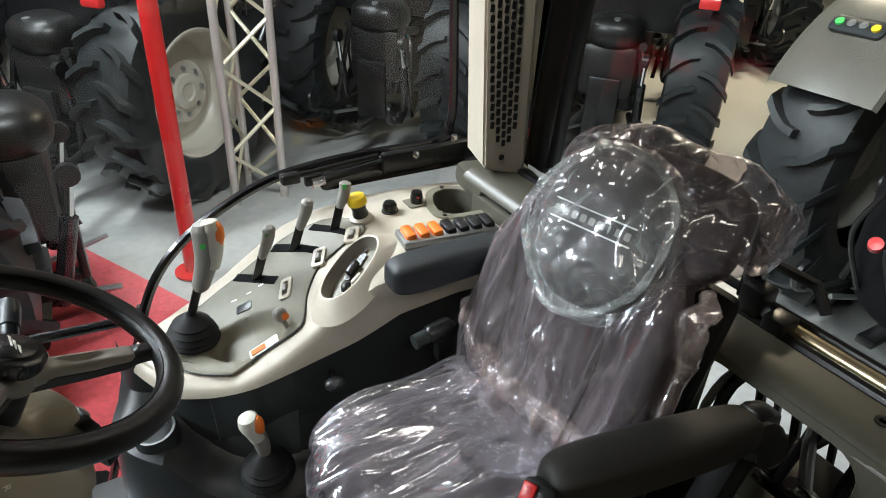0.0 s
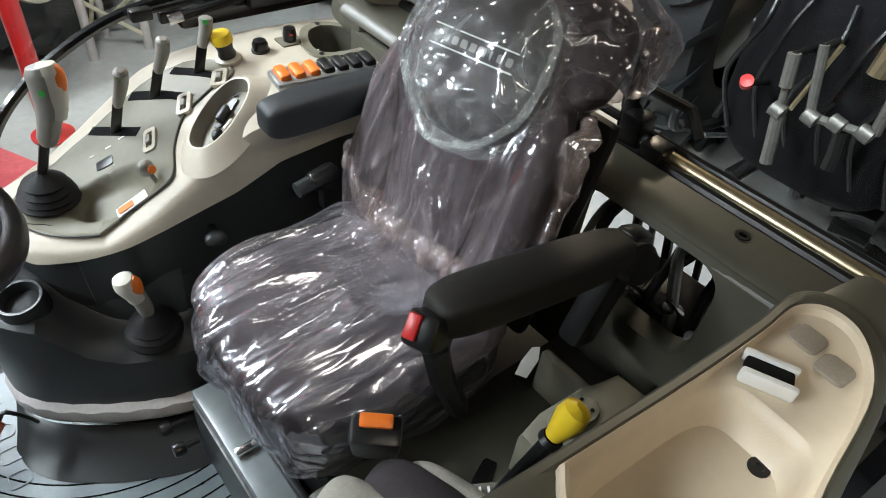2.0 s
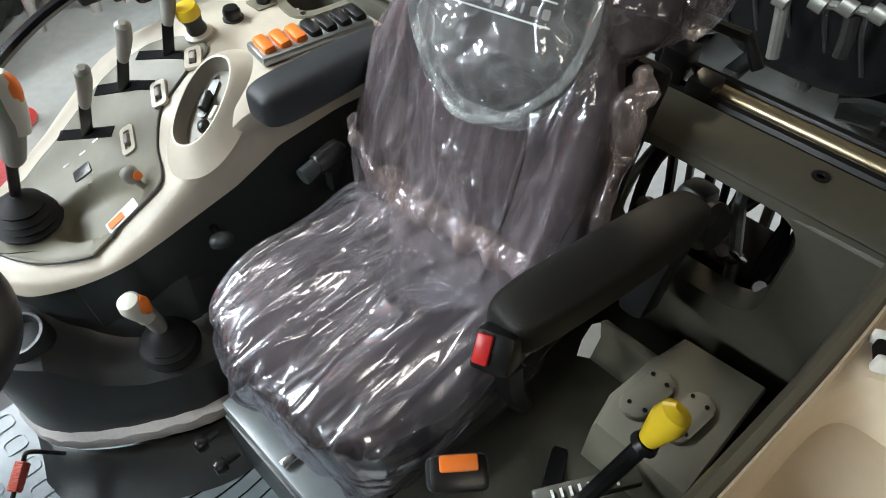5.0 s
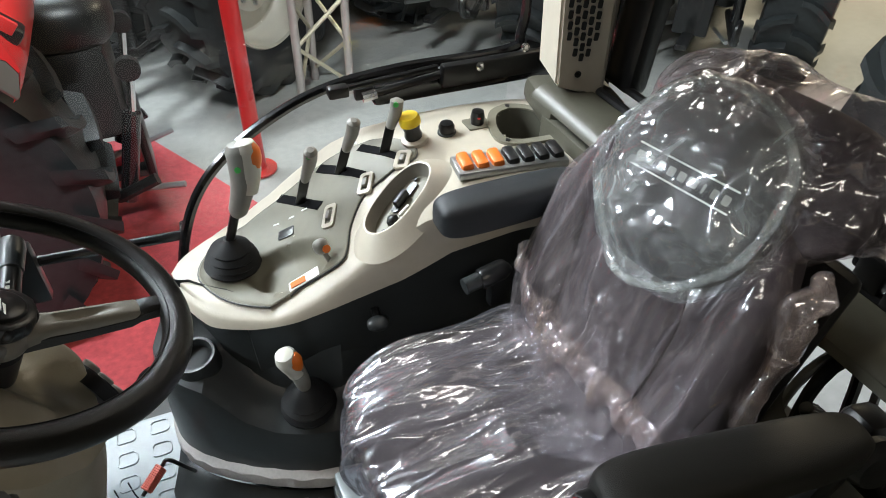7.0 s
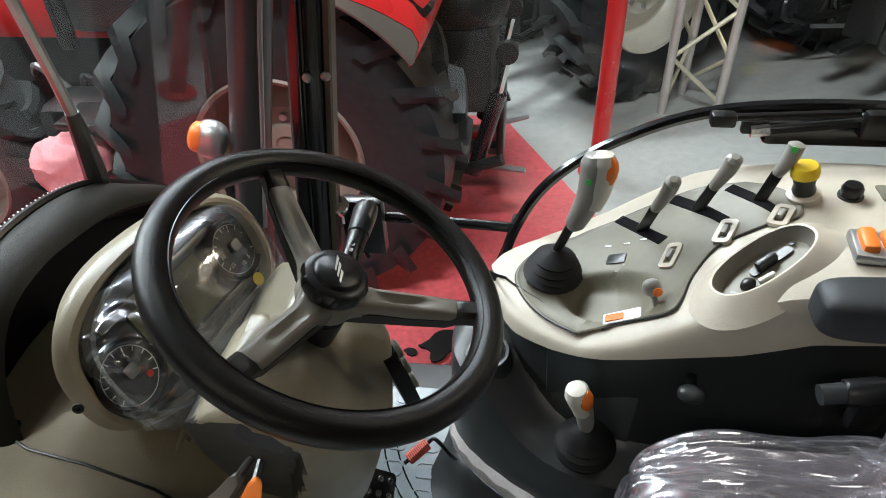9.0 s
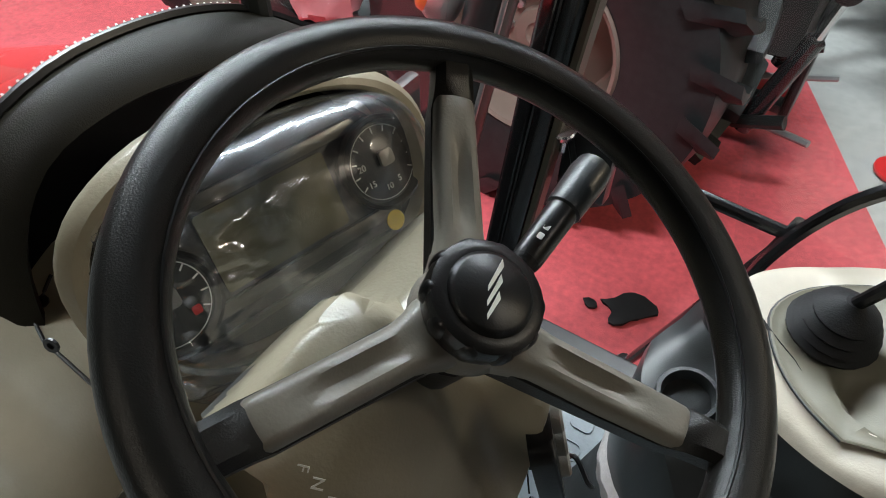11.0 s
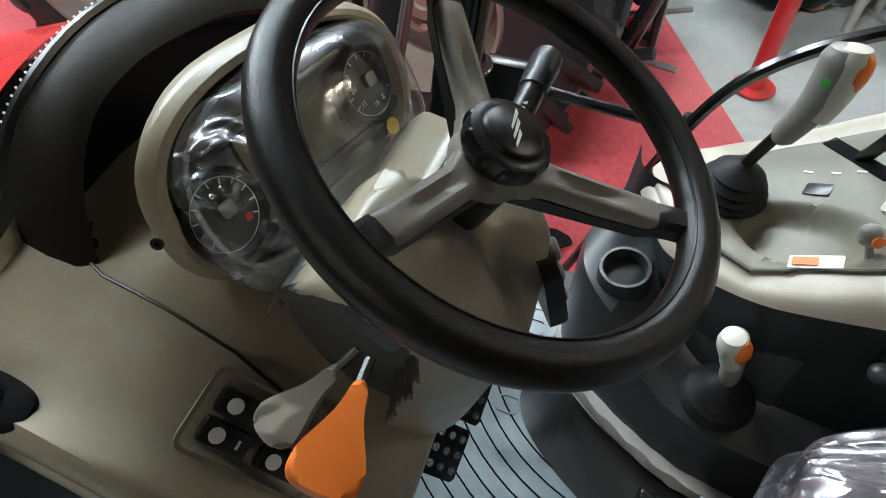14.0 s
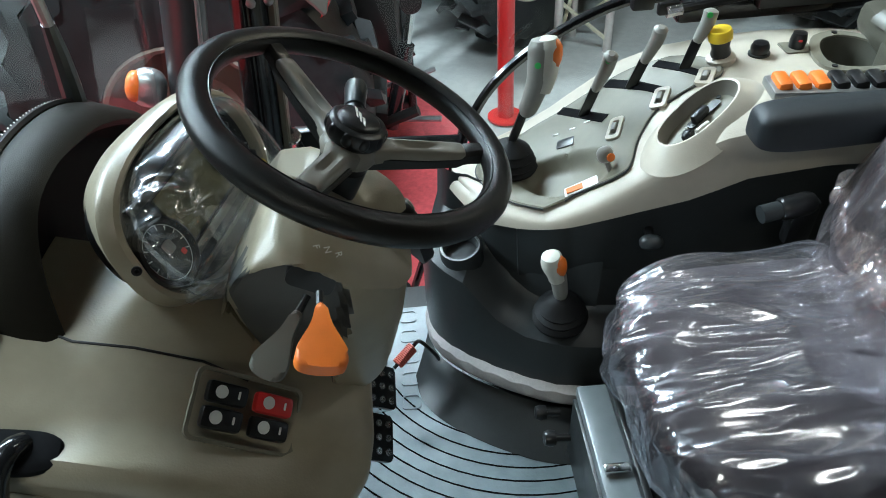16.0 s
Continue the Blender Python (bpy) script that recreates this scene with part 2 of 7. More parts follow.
DIAL = material("dial_face", (0.012, 0.013, 0.014), 0.3, vary=0.1)
DOME = glow_material("dome_lens_glow", (1.0, 0.95, 0.86), 4.0)
# bare metal; the yellow puts the sill bar's warm reflections into its colour
WARMMETAL = material("warm_tinted_metal", (0.62, 0.52, 0.33), 0.30, 0.9, vary=0.2, grain=30)
DULLSTEEL = material("dull_zinc_steel", (0.20, 0.195, 0.18), 0.42, 0.6, vary=0.25, grain=35, bump=0.15)
SLATE = material("slate_grey_lining", (0.085, 0.085, 0.082), 0.45, vary=0.08, grain=50, bump=0.15)
BLUE = material("blue_tag", (0.05, 0.32, 0.55), 0.5)

# ---- builders ----


def world_of(ob):
    m = ob.matrix_basis
    if ob.parent is not None:
        m = world_of(ob.parent) @ ob.matrix_parent_inverse @ m
    return m


def adopt(ob, parent):
    """Makes ob a part of parent, at the place where it stands."""
    ob.parent = parent
    ob.matrix_parent_inverse = world_of(parent).inverted()
    return ob


def part(name, bm, mat, parent=None, label="", smooth=True, m=None):
    me = bpy.data.meshes.new(name)
    bmesh.ops.recalc_face_normals(bm, faces=bm.faces[:])
    if smooth:
        for f in bm.faces:
            f.smooth = True
        for e in bm.edges:
            if len(e.link_faces) == 2 and e.calc_face_angle(0) > 0.6:
                e.smooth = False
    bm.to_mesh(me)
    bm.free()
    me.materials.append(mat)
    ob = new(name, me)
    if m is not None:
        ob.matrix_basis = m
    if parent is not None:
        adopt(ob, parent)
    if label:
        ob["label"] = label
    return ob


def thing(name, at, label, category, group="", kind="", m=None):
    e = new(name)
    e.empty_display_size = 0.05
    e.matrix_basis = m if m is not None else Matrix.Translation(at)
    tagged(e, label, category, group, kind)
    return e


def box(bm, c, s, bev=0.0, m=None, seg=2):
    """A box about c with the sizes s, its edges rounded by bev."""
    r = bmesh.ops.create_cube(bm, size=1.0)["verts"]
    for v in r:
        v.co = Vector((v.co.x * s[0], v.co.y * s[1], v.co.z * s[2]))
    if bev:
        es = list({e for v in r for e in v.link_edges})
        g = bmesh.ops.bevel(bm, geom=es, offset=bev, segments=seg, affect="EDGES", profile=0.5)
        r = list({v for f in g["faces"] for v in f.verts} | {v for v in r if v.is_valid})
    t = Matrix.Translation(c) @ (m if m is not None else Matrix.Identity(4))
    bmesh.ops.transform(bm, matrix=t, verts=r)
    return bm


def boxed(c, s, bev=0.0, m=None, seg=2):
    return box(bmesh.new(), c, s, bev, m, seg)


def loft(bm, rings, close=True, cap=True):
    vs = [[bm.verts.new(p) for p in r] for r in rings]
    k = len(vs[0])
    for a, b in zip(vs, vs[1:]):
        for i in range(k if close else k - 1):
            j = (i + 1) % k
            bm.faces.new((a[i], a[j], b[j], b[i]))
    if cap and close:
        bm.faces.new(vs[0][::-1])
        bm.faces.new(vs[-1])
    return bm


def frame_of(d):
    d = Vector(d).normalized()
    u = d.cross(Vector((0, 0, 1)))
    if u.length < 1e-3:
        u = d.cross(Vector((0, 1, 0)))
    u.normalize()
    return u, u.cross(d)


def smooth_path(pts, n=8):
    """A rounded line through the points."""
    p = [Vector(q) for q in pts]
    out = []
    for i in range(len(p) - 1):
        a, b, c, d = p[max(i - 1, 0)], p[i], p[i + 1], p[min(i + 2, len(p) - 1)]
        for k in range(n):
            t = k / n
            out.append(0.5 * ((2 * b) + (c - a) * t + (2 * a - 5 * b + 4 * c - d) * t * t + (3 * b - a - 3 * c + d) * t ** 3))
    return out + [p[-1]]


def tube(bm, pts, r, n=10, radii=None):
    p = [Vector(q) for q in pts]
    rings, u = [], None
    for i, q in enumerate(p):
        d = (p[min(i + 1, len(p) - 1)] - p[max(i - 1, 0)]).normalized()
        if u is None:
            u, _ = frame_of(d)
        u = (u - d * u.dot(d)).normalized()
        w = d.cross(u)
        rr = radii[i] if radii else r
        rings.append([q + (u * math.cos(a) + w * math.sin(a)) * rr for a in (2 * math.pi * k / n for k in range(n))])
    return loft(bm, rings)


def tubed(pts, r, n=10, radii=None):
    return tube(bmesh.new(), pts, r, n, radii)


def lathe(bm, profile, m=None, n=24):
    """Turns (radius, height) pairs round the z axis of m."""
    m = m if m is not None else Matrix.Identity(4)
    rings = [[m @ Vector((max(r, 1e-4) * math.cos(a), max(r, 1e-4) * math.sin(a), h)) for a in (2 * math.pi * k / n for k in range(n))] for r, h in profile]
    return loft(bm, rings, cap=True)


def lathed(profile, m=None, n=24):
    return lathe(bmesh.new(), profile, m, n)


def slab(bm, outline, depth, bev=0.0, m=None, seg=2):
    """A plate with the outline (x, y), from z = 0 down to -depth, its upper edge rounded."""
    top = [bm.verts.new((x, y, 0)) for x, y in outline]
    low = [bm.verts.new((x, y, -depth)) for x, y in outline]
    f = bm.faces.new(top)
    bm.faces.new(low[::-1])
    k = len(top)
    for i in range(k):
        bm.faces.new((top[i], low[i], low[(i + 1) % k], top[(i + 1) % k]))
    vs = top + low
    if bev:
        g = bmesh.ops.bevel(bm, geom=list(f.edges), offset=bev, segments=seg, affect="EDGES", profile=0.5)
        vs = list({v for q in g["faces"] for v in q.verts} | {v for v in vs if v.is_valid})
    if m is not None:
        bmesh.ops.transform(bm, matrix=m, verts=vs)
    return bm


def slabbed(outline, depth, bev=0.0, m=None, seg=2):
    return slab(bmesh.new(), outline, depth, bev, m, seg)


def round_rect(w, h, r, n=5):
    out = []
    for cx, cy, a0 in ((w / 2 - r, h / 2 - r, 0), (-w / 2 + r, h / 2 - r, 90), (-w / 2 + r, -h / 2 + r, 180), (w / 2 - r, -h / 2 + r, 270)):
        for k in range(n + 1):
            a = radians(a0 + 90 * k / n)
            out.append((cx + r * math.cos(a), cy + r * math.sin(a)))
    return out


def ellipse(a, b, n=28, power=2.0):
    out = []
    for k in range(n):
        t = 2 * math.pi * k / n
        c, s = math.cos(t), math.sin(t)
        out.append((a * math.copysign(abs(c) ** (2 / power), c), b * math.copysign(abs(s) ** (2 / power), s)))
    return out


def ring_plate(outer, inner, depth, m=None, bm=None):
    """A plate between two outlines of the same number of points."""
    bm = bm if bm is not None else bmesh.new()
    m = m if m is not None else Matrix.Identity(4)
    rows = []
    for o, z in ((outer, -depth), (outer, 0), (inner, 0), (inner, -depth)):
        rows.append([bm.verts.new(m @ Vector((x, y, z))) for x, y in o])
    k = len(outer)
    for a, b in zip(rows, rows[1:] + rows[:1]):
        for i in range(k):
            bm.faces.new((a[i], a[(i + 1) % k], b[(i + 1) % k], b[i]))
    return bm


def axes(at, z, x=(1, 0, 0)):
    """A pose whose z axis is z and whose x axis lies as near x as it can."""
    z = Vector(z).normalized()
    x = Vector(x)
    x = (x - z * x.dot(z)).normalized()
    y = z.cross(x)
    return Matrix(((x.x, y.x, z.x, at[0]), (x.y, y.y, z.y, at[1]), (x.z, y.z, z.z, at[2]), (0, 0, 0, 1)))


def lettering(name, text, size, mat, m, parent, label=""):
    c = bpy.data.curves.new(name, "FONT")
    c.body, c.size, c.extrude, c.align_x, c.align_y = text, size, 0.0006, "CENTER", "CENTER"
    t = new(name, c)
    dg = bpy.context.evaluated_depsgraph_get()
    me = bpy.data.meshes.new_from_object(t.evaluated_get(dg))
    bpy.data.objects.remove(t)
    me.materials.clear()
    me.materials.append(mat)
    ob = new(name, me)
    ob.matrix_basis = m
    adopt(ob, parent)
    if label:
        ob["label"] = label
    return ob


def puffed(m, sx, sy, sz, nu=40, nv=24, power=3.0, bend=None):
    """A rounded cushion about the origin of m, with half sizes sx, sy, sz."""
    bm = bmesh.new()
    rings = []
    for j in range(nv + 1):
        b = -math.pi / 2 + math.pi * j / nv
        cb, sb = math.cos(b), math.sin(b)
        cb, sb = math.copysign(abs(cb) ** (2 / power), cb), math.copysign(abs(sb) ** (2 / power), sb)
        ring = []
        for i in range(nu):
            a = 2 * math.pi * i / nu
            ca, sa = math.cos(a), math.sin(a)
            ca, sa = math.copysign(abs(ca) ** (2 / power), ca), math.copysign(abs(sa) ** (2 / power), sa)
            p = Vector((sx * ca * max(cb, 1e-3), sy * sa * max(cb, 1e-3), sz * sb))
            ring.append(m @ (bend(p) if bend else p))
        rings.append(ring)
    return loft(bm, rings)

def lerp(x, xs, ys):
    return float(np.interp(x, xs, ys))


# ---- hall ----
FLOOR = 1.06  # height of the cab floor


def setting(name, bm, mat, label, smooth=False):
    return tagged(part(name, bm, mat, None, label, smooth), category="structure", kind="structure")


setting("floor", boxed((6, 6, -0.1), (60, 60, 0.2)), CONCRETE, "polished pale grey concrete hall floor")
setting("ceiling", boxed((6, 6, 8.1), (60, 60, 0.2)), WALL, "dark hall ceiling high over the machines")
setting("wall_north", boxed((6, 36, 4), (60, 0.3, 8)), WALL, "dark plain hall wall")
setting("wall_south", boxed((6, -24, 4), (60, 0.3, 8)), WALL, "dark plain hall wall")
setting("wall_east", boxed((36, 6, 4), (0.3, 60, 8)), WALL, "dark plain hall wall")
setting("wall_west", boxed((-24, 6, 4), (0.3, 60, 8)), WALL, "dark plain hall wall")

# the stand's carpet, a slightly wavy sheet with a rolled end
bm = bmesh.new()
rows = []
for k in range(22):
    y = 0.3 + 4.0 * k / 21
    edge = min(0.90, 0.015 + (4.32 - y) * 0.512)
    rows.append([Vector((-7 + (edge + 7) * t, y, 0.012 + 0.005 * noise.noise(Vector((t * 20, y * 2, 0))))) for t in (i / 40 for i in range(41))])
loft(bm, rows, close=False, cap=False)
carpet = setting("carpet", bm, CARPET, "worn red exhibition carpet on the hall floor", True)
roll = part("carpet_roll", tubed([(-0.70, 3.99, 0.07), (-0.3, 3.95, 0.068), (0.03, 3.905, 0.066)], 0.06, 16, [0.062, 0.058, 0.060]), CARPET)
tagged(roll, "rolled-up edge of red exhibition carpet on the floor", "carpet roll")

rnd = random.Random(8)
scrap = part("cloth_scrap", slabbed([((0.12 + 0.035 * math.sin(3 * a + 1) + rnd.uniform(-0.02, 0.02)) * math.cos(a), (0.085 + 0.03 * math.sin(2 * a) + rnd.uniform(-0.015, 0.015)) * math.sin(a)) for a in (2 * math.pi * k / 22 for k in range(22))], 0.012, 0.003, Matrix.Translation((-0.15, 1.80, 0.030)) @ pose(0, 0, 0, 0, 0, 25)), RUBBER)
tagged(scrap, "torn black scrap of cloth lying on red carpet", "cloth")
crumb = part("cloth_scrap", slabbed([(0.04 * math.cos(a) * rnd.uniform(0.6, 1.2), 0.025 * math.sin(a) * rnd.uniform(0.6, 1.2)) for a in (2 * math.pi * k / 9 for k in range(9))], 0.010, 0.002, Matrix.Translation((-0.30, 1.74, 0.026))), RUBBER)
tagged(crumb, "small torn black crumb of cloth on red carpet", "cloth")
# hall lamps; the fifth housing goes with the light added for the red tractor
for x, y, z in ((-5.5, 2.2, 5.06), (-2.6, 3.0, 5.46), (-1.2, 5.2, 6.06), (-0.8, -4.2, 5.86), (-0.3, -0.7, 6.66), (9.5, 5.5, 6.66)):
    e = thing("hall_lamp", (x, y, z), "long white strip lamp hung under the hall ceiling", "lamp", "hall lamps")
    part("housing", boxed((x, y, z + 0.09), (2.4, 0.5, 0.1), 0.02), STEEL, e)
    part("hanger", tubed([(x, y, z + 0.14), (x, y, 8.0)], 0.01, 6), STEEL, e)

# ---- cab shell ----
cab = thing("tractor_cab", (0.4, 0.05, FLOOR - 0.03), "tractor cab shell with black pillars, plastic trim and large panes", "cab")


def glass_pane(name, bm, label=""):
    ob = part(name, bm, GLASS, cab, label or "clear glass pane")
    ob.visible_shadow = False
    return ob


# cab floor with ribbed mat
part("floor_pan", boxed((0.30, 0.05, FLOOR - 0.035), (1.7, 1.5, 0.05), 0.01), DARK, cab)
bm = slabbed([(-0.42, -0.68), (0.50, -0.68), (0.50, 0.20), (0.16, 0.44), (0.16, 0.70), (-0.10, 0.70), (-0.42, 0.5)], 0.012, 0.004, Matrix.Translation((0, 0, FLOOR)))
mat_ob = part("floor_mat", bm, MAT, None, smooth=False)
tagged(mat_ob, "grey ribbed rubber floor mat, dusty and scuffed", "floor mat")
for i in range(8):
    r = 0.42 + 0.034 * i
    pts = [(0.34 + r * math.cos(a), 0.63 + r * math.sin(a), FLOOR + 0.001) for a in [radians(196 + 5 * k) for k in range(17)]]
    part("groove", tubed(pts, 0.0020, 5), MATDARK, mat_ob, "dark groove in the mat")
for i in range(5):
    for j in range(2):
        bm = ring_plate(round_rect(0.05, 0.045, 0.012), round_rect(0.042, 0.037, 0.01), 0.003, Matrix.Translation((-0.06 + 0.085 * j, 0.36 + 0.075 * i, FLOOR + 0.003)))
        part("mat_stud", bm, MAT, mat_ob)

axle = thing("rear_axle", (1.3, 0.05, 0.4), "dark greasy rear axle housing and hoses under the cab", "axle")
part("housing", boxed((1.25, 0.05, 0.95), (0.7, 0.9, 0.5), 0.08), IRON, axle)
part("valve_block", boxed((1.22, -0.40, 1.50), (0.16, 0.20, 0.30), 0.02), BLACK, axle)
rnd = random.Random(5)
for k in range(9):
    y = -0.56 + 0.045 * k
    part("hose", tubed(smooth_path([(1.16 + rnd.uniform(0, 0.1), y, 1.25), (1.12 + rnd.uniform(0, 0.06), y + rnd.uniform(-0.05, 0.05), 1.62), (1.16, y + rnd.uniform(-0.06, 0.06), 1.80), (1.35, y + 0.02, 1.70), (1.45, y, 1.3)], 5), rnd.choice((0.009, 0.012, 0.015)), 8), (BLACK, RUBBER, BLACK, STEEL)[k % 4], axle)
for k in range(4):
    part("coupling", lathed([(0.018, 0), (0.018, 0.06), (0.012, 0.08)], axes((1.15, -0.52 + 0.08 * k, 1.64 + 0.03 * (k % 2)), (-0.6, 0.2, 0.6)), 12), CHROME, axle)

# roof, lining and posts that the shell stands on
part("roof", boxed((0.42, 0.05, 2.80), (1.75, 1.66, 0.08), 0.03), DARK, cab)
part("roof_lining", boxed((0.42, 0.05, 2.752), (1.6, 1.5, 0.012), 0.004), SILL, cab)
part("dome_lamp", boxed((0.85, 0.42, 2.741), (0.2, 0.11, 0.008), 0.003), DOME, cab, "lit cab roof lamp")

# right front post: a black box section with a lighter edge
def post_line(z):
    """The front edge of the right front post at that height."""
    return lerp(z, (1.0, 1.70, 2.11, 2.78), (-0.385, -0.312, -0.262, -0.175))


ZP = [1.02 + 0.16 * k for k in range(12)]
bm = loft(bmesh.new(), [[Vector((post_line(z) + u, v, z)) for u, v in ((0, 0.80), (0.012, 0.792), (0.030, 0.790), (0.036, 0.797), (0.040, 0.798), (0.046, 0.790), (0.070, 0.789), (0.080, 0.795), (0.080, 0.85), (0.0, 0.85))] for z in ZP])
part("front_post", bm, GLOSSBLACK, cab, "black box-section front post")
part("post_flange", loft(bmesh.new(), [[Vector((post_line(z) + u, v, z)) for u, v in ((0.083, 0.80), (0.096, 0.798), (0.100, 0.803), (0.100, 0.84), (0.083, 0.84))] for z in ZP]), SILL, cab, "dull grey edge strip of the post")
part("left_front_post", tubed([(-0.335, -0.72, FLOOR - 0.1), (-0.285, -0.72, 1.6), (-0.225, -0.72, 2.1), (-0.16, -0.70, 2.78)], 0.032, 8), GLOSSBLACK, cab)
for x, y, z in ((-0.231, 0.789, 1.958), (-0.193, 0.797, 1.958)):
    part("post_bolt", lathed([(0.011, 0), (0.011, 0.006), (0.006, 0.009)], axes((x, y, z), (0, -1, 0)), 8), STEEL, cab)

# right side pane with a black rubber edge that bends down to the front
EDGE = [(0.19, 0.82, 1.28), (0.195, 0.82, 1.45), (0.245, 0.82, 1.61), (0.32, 0.82, 1.72), (0.44, 0.82, 1.81), (0.60, 0.82, 1.878), (0.80, 0.82, 1.902), (1.10, 0.82, 1.905), (1.14, 0.82, 1.95), (1.145, 0.82, 2.1), (1.10, 0.81, 2.72)]
path = smooth_path(EDGE, 6)
part("side_pane_seal", tubed(path, 0.0135, 8), GLOSSBLACK, cab, "black rubber edge of the side pane")
bm = bmesh.new()
mid = [Vector((p.x, 0.822, p.z)) for p in path]
top = [Vector((-0.15 + (p.x - 0.19) * 1.3 if p.x < 1.0 else p.x, 0.81, 2.72)) for p in path]
va, vb = [bm.verts.new(p) for p in mid], [bm.verts.new(p) for p in top]
for i in range(len(va) - 2):
    bm.faces.new((va[i], va[i + 1], vb[i + 1], vb[i]))
glass_pane("side_pane", bm, "clear side pane with a curved lower edge")
# fixed pane under the curved edge
bm = bmesh.new()
va = [bm.verts.new((p.x, 0.835, p.z)) for p in path[:44]]
vb = [bm.verts.new((max(p.x, 0.2), 0.835, 1.2)) for p in path[:44]]
for i in range(43):
    bm.faces.new((va[i], va[i + 1], vb[i + 1], vb[i]))
glass_pane("lower_side_pane", bm, "fixed lower side pane")
# lower rail of the window with bolts and the gas strut
part("window_rail", boxed((0.98, 0.80, 1.858), (0.52, 0.05, 0.055), 0.012), GLOSSBLACK, cab)
part("window_step", boxed((1.06, 0.765, 1.89), (0.34, 0.03, 0.06), 0.01), BLACK, cab)
for x, z in ((0.99, 1.905), (1.115, 1.935)):
    part("rail_bolt", lathed([(0.012, 0), (0.012, 0.005), (0.007, 0.01), (0.0, 0.011)], axes((x, 0.752, z), (0, -1, 0.3)), 10), CHROME, cab)
strut = thing("gas_strut", (0.9, 0.775, 1.87), "black gas strut of the side pane along its lower rail", "gas strut")
part("cylinder", tubed([(0.72, 0.775, 1.868), (0.93, 0.775, 1.895)], 0.010, 10), BLACK, strut)
part("rod", tubed([(0.93, 0.775, 1.895), (1.03, 0.775, 1.908)], 0.005, 8), CHROME, strut)
part("end_joint", tubed([(0.69, 0.775, 1.864), (0.725, 0.775, 1.869)], 0.013, 8), CHROME, strut)
part("clamp", boxed((0.70, 0.79, 1.868), (0.05, 0.02, 0.03), 0.005), BLACK, strut)
hdl = thing("window_handle", (0.86, 0.76, 1.88), "black latch handle lying on the window rail", "handle")
part("bar", tubed([(0.62, 0.77, 1.895), (0.80, 0.765, 1.91), (0.88, 0.765, 1.915)], 0.008, 8), BLACK, hdl)
part("knuckle", boxed((0.63, 0.77, 1.893), (0.05, 0.03, 0.028), 0.006), BLACK, hdl)

# outside grab rail below the pane
rail = thing("grab_rail", (0.15, 0.87, 1.0), "black tubular grab rail outside the cab front corner", "grab rail")
part("upper_bar", tubed([(-0.26, 0.86, 1.55), (0.21, 0.86, 1.525)], 0.0135, 10), GLOSSBLACK, rail)
part("slanted_bar", tubed([(0.225, 0.86, 1.56), (0.205, 0.86, 1.47), (0.035, 0.86, 0.955)], 0.0125, 10), GLOSSBLACK, rail)
part("foot", lathed([(0.024, -0.012), (0.026, 0.0), (0.022, 0.012)], axes((0.028, 0.86, 0.945), (0.25, 0, 1)), 14), BLACK, rail)
lamp = thing("front_lamp_bracket", (-0.25, 0.85, 1.55), "black bracket with metal clamp and hoses on the post", "bracket")
part("bracket", boxed((-0.17, 0.85, 1.52), (0.11, 0.04, 0.17), 0.01), BLACK, lamp)
part("clamp", lathed([(0.022, 0), (0.026, 0.004), (0.026, 0.02), (0.022, 0.024)], axes((-0.225, 0.83, 1.585), (0.2, -0.6, 1)), 14), CHROME, lamp)
part("bolt", lathed([(0.009, 0), (0.009, 0.05)], axes((-0.22, 0.83, 1.54), (0, 0, 1)), 8), CHROME, lamp)
part("hose", tubed(smooth_path([(-0.245, 0.84, 1.70), (-0.225, 0.83, 1.62), (-0.20, 0.83, 1.55), (-0.17, 0.84, 1.42)], 5), 0.008, 8), BLACK, lamp)
part("yellow_tag", boxed((-0.255, 0.82, 1.67), (0.012, 0.004, 0.06), 0.001, pose(0, 0, 0, 0, 15, 0)), YELLOW, lamp)

ex = thing("exhaust_stack", (-0.44, 0.96, 1.3), "dark grey upright exhaust stack beside the windscreen", "exhaust")
part("pipe", tubed([(-0.66, 0.80, 0.95), (-0.60, 0.93, 1.05), (-0.560, 0.95, 1.25), (-0.472, 0.95, 1.72), (-0.388, 0.95, 2.10), (-0.25, 0.94, 2.8)], 0.053, 18), DARK, ex)
part("bracket", boxed((-0.55, 0.62, 0.98), (0.12, 0.55, 0.05), 0.01), BLACK, ex)
part("shield_edge", tubed([(-0.478, 0.908, 1.45), (-0.368, 0.902, 2.0), (-0.20, 0.895, 2.75)], 0.006, 6), STEEL, ex)
wip = thing("windscreen_wiper", (-0.437, 0.32, 2.0), "grey wiper arm with a dark pivot cover on the windscreen", "wiper")
part("arm", tubed([(-0.352, 0.205, 2.42), (-0.376, 0.247, 2.277), (-0.392, 0.274, 2.195), (-0.403, 0.292, 2.125)], 0.008, 8), STEEL, wip)
part("pivot_cover", tubed([(-0.403, 0.292, 2.13), (-0.412, 0.302, 2.08), (-0.424, 0.312, 2.02), (-0.432, 0.318, 1.985)], 0.015, 10, [0.010, 0.014, 0.017, 0.018]), DARK, wip)
ind = thing("indicator_lamp", (-0.59, 0.95, 1.60), "silver-backed corner lamp with an orange lens", "lamp")
part("housing", puffed(Matrix.Translation((-0.575, 0.93, 1.715)) @ pose(0, 0, 0, 0, 20, 10), 0.045, 0.042, 0.05, 22, 14, 2.4), STEEL, ind)
part("lens", puffed(Matrix.Translation((-0.602, 0.918, 1.728)) @ pose(0, 0, 0, 0, 20, 10), 0.024, 0.034, 0.040, 20, 12, 2.4), ORANGE, ind)
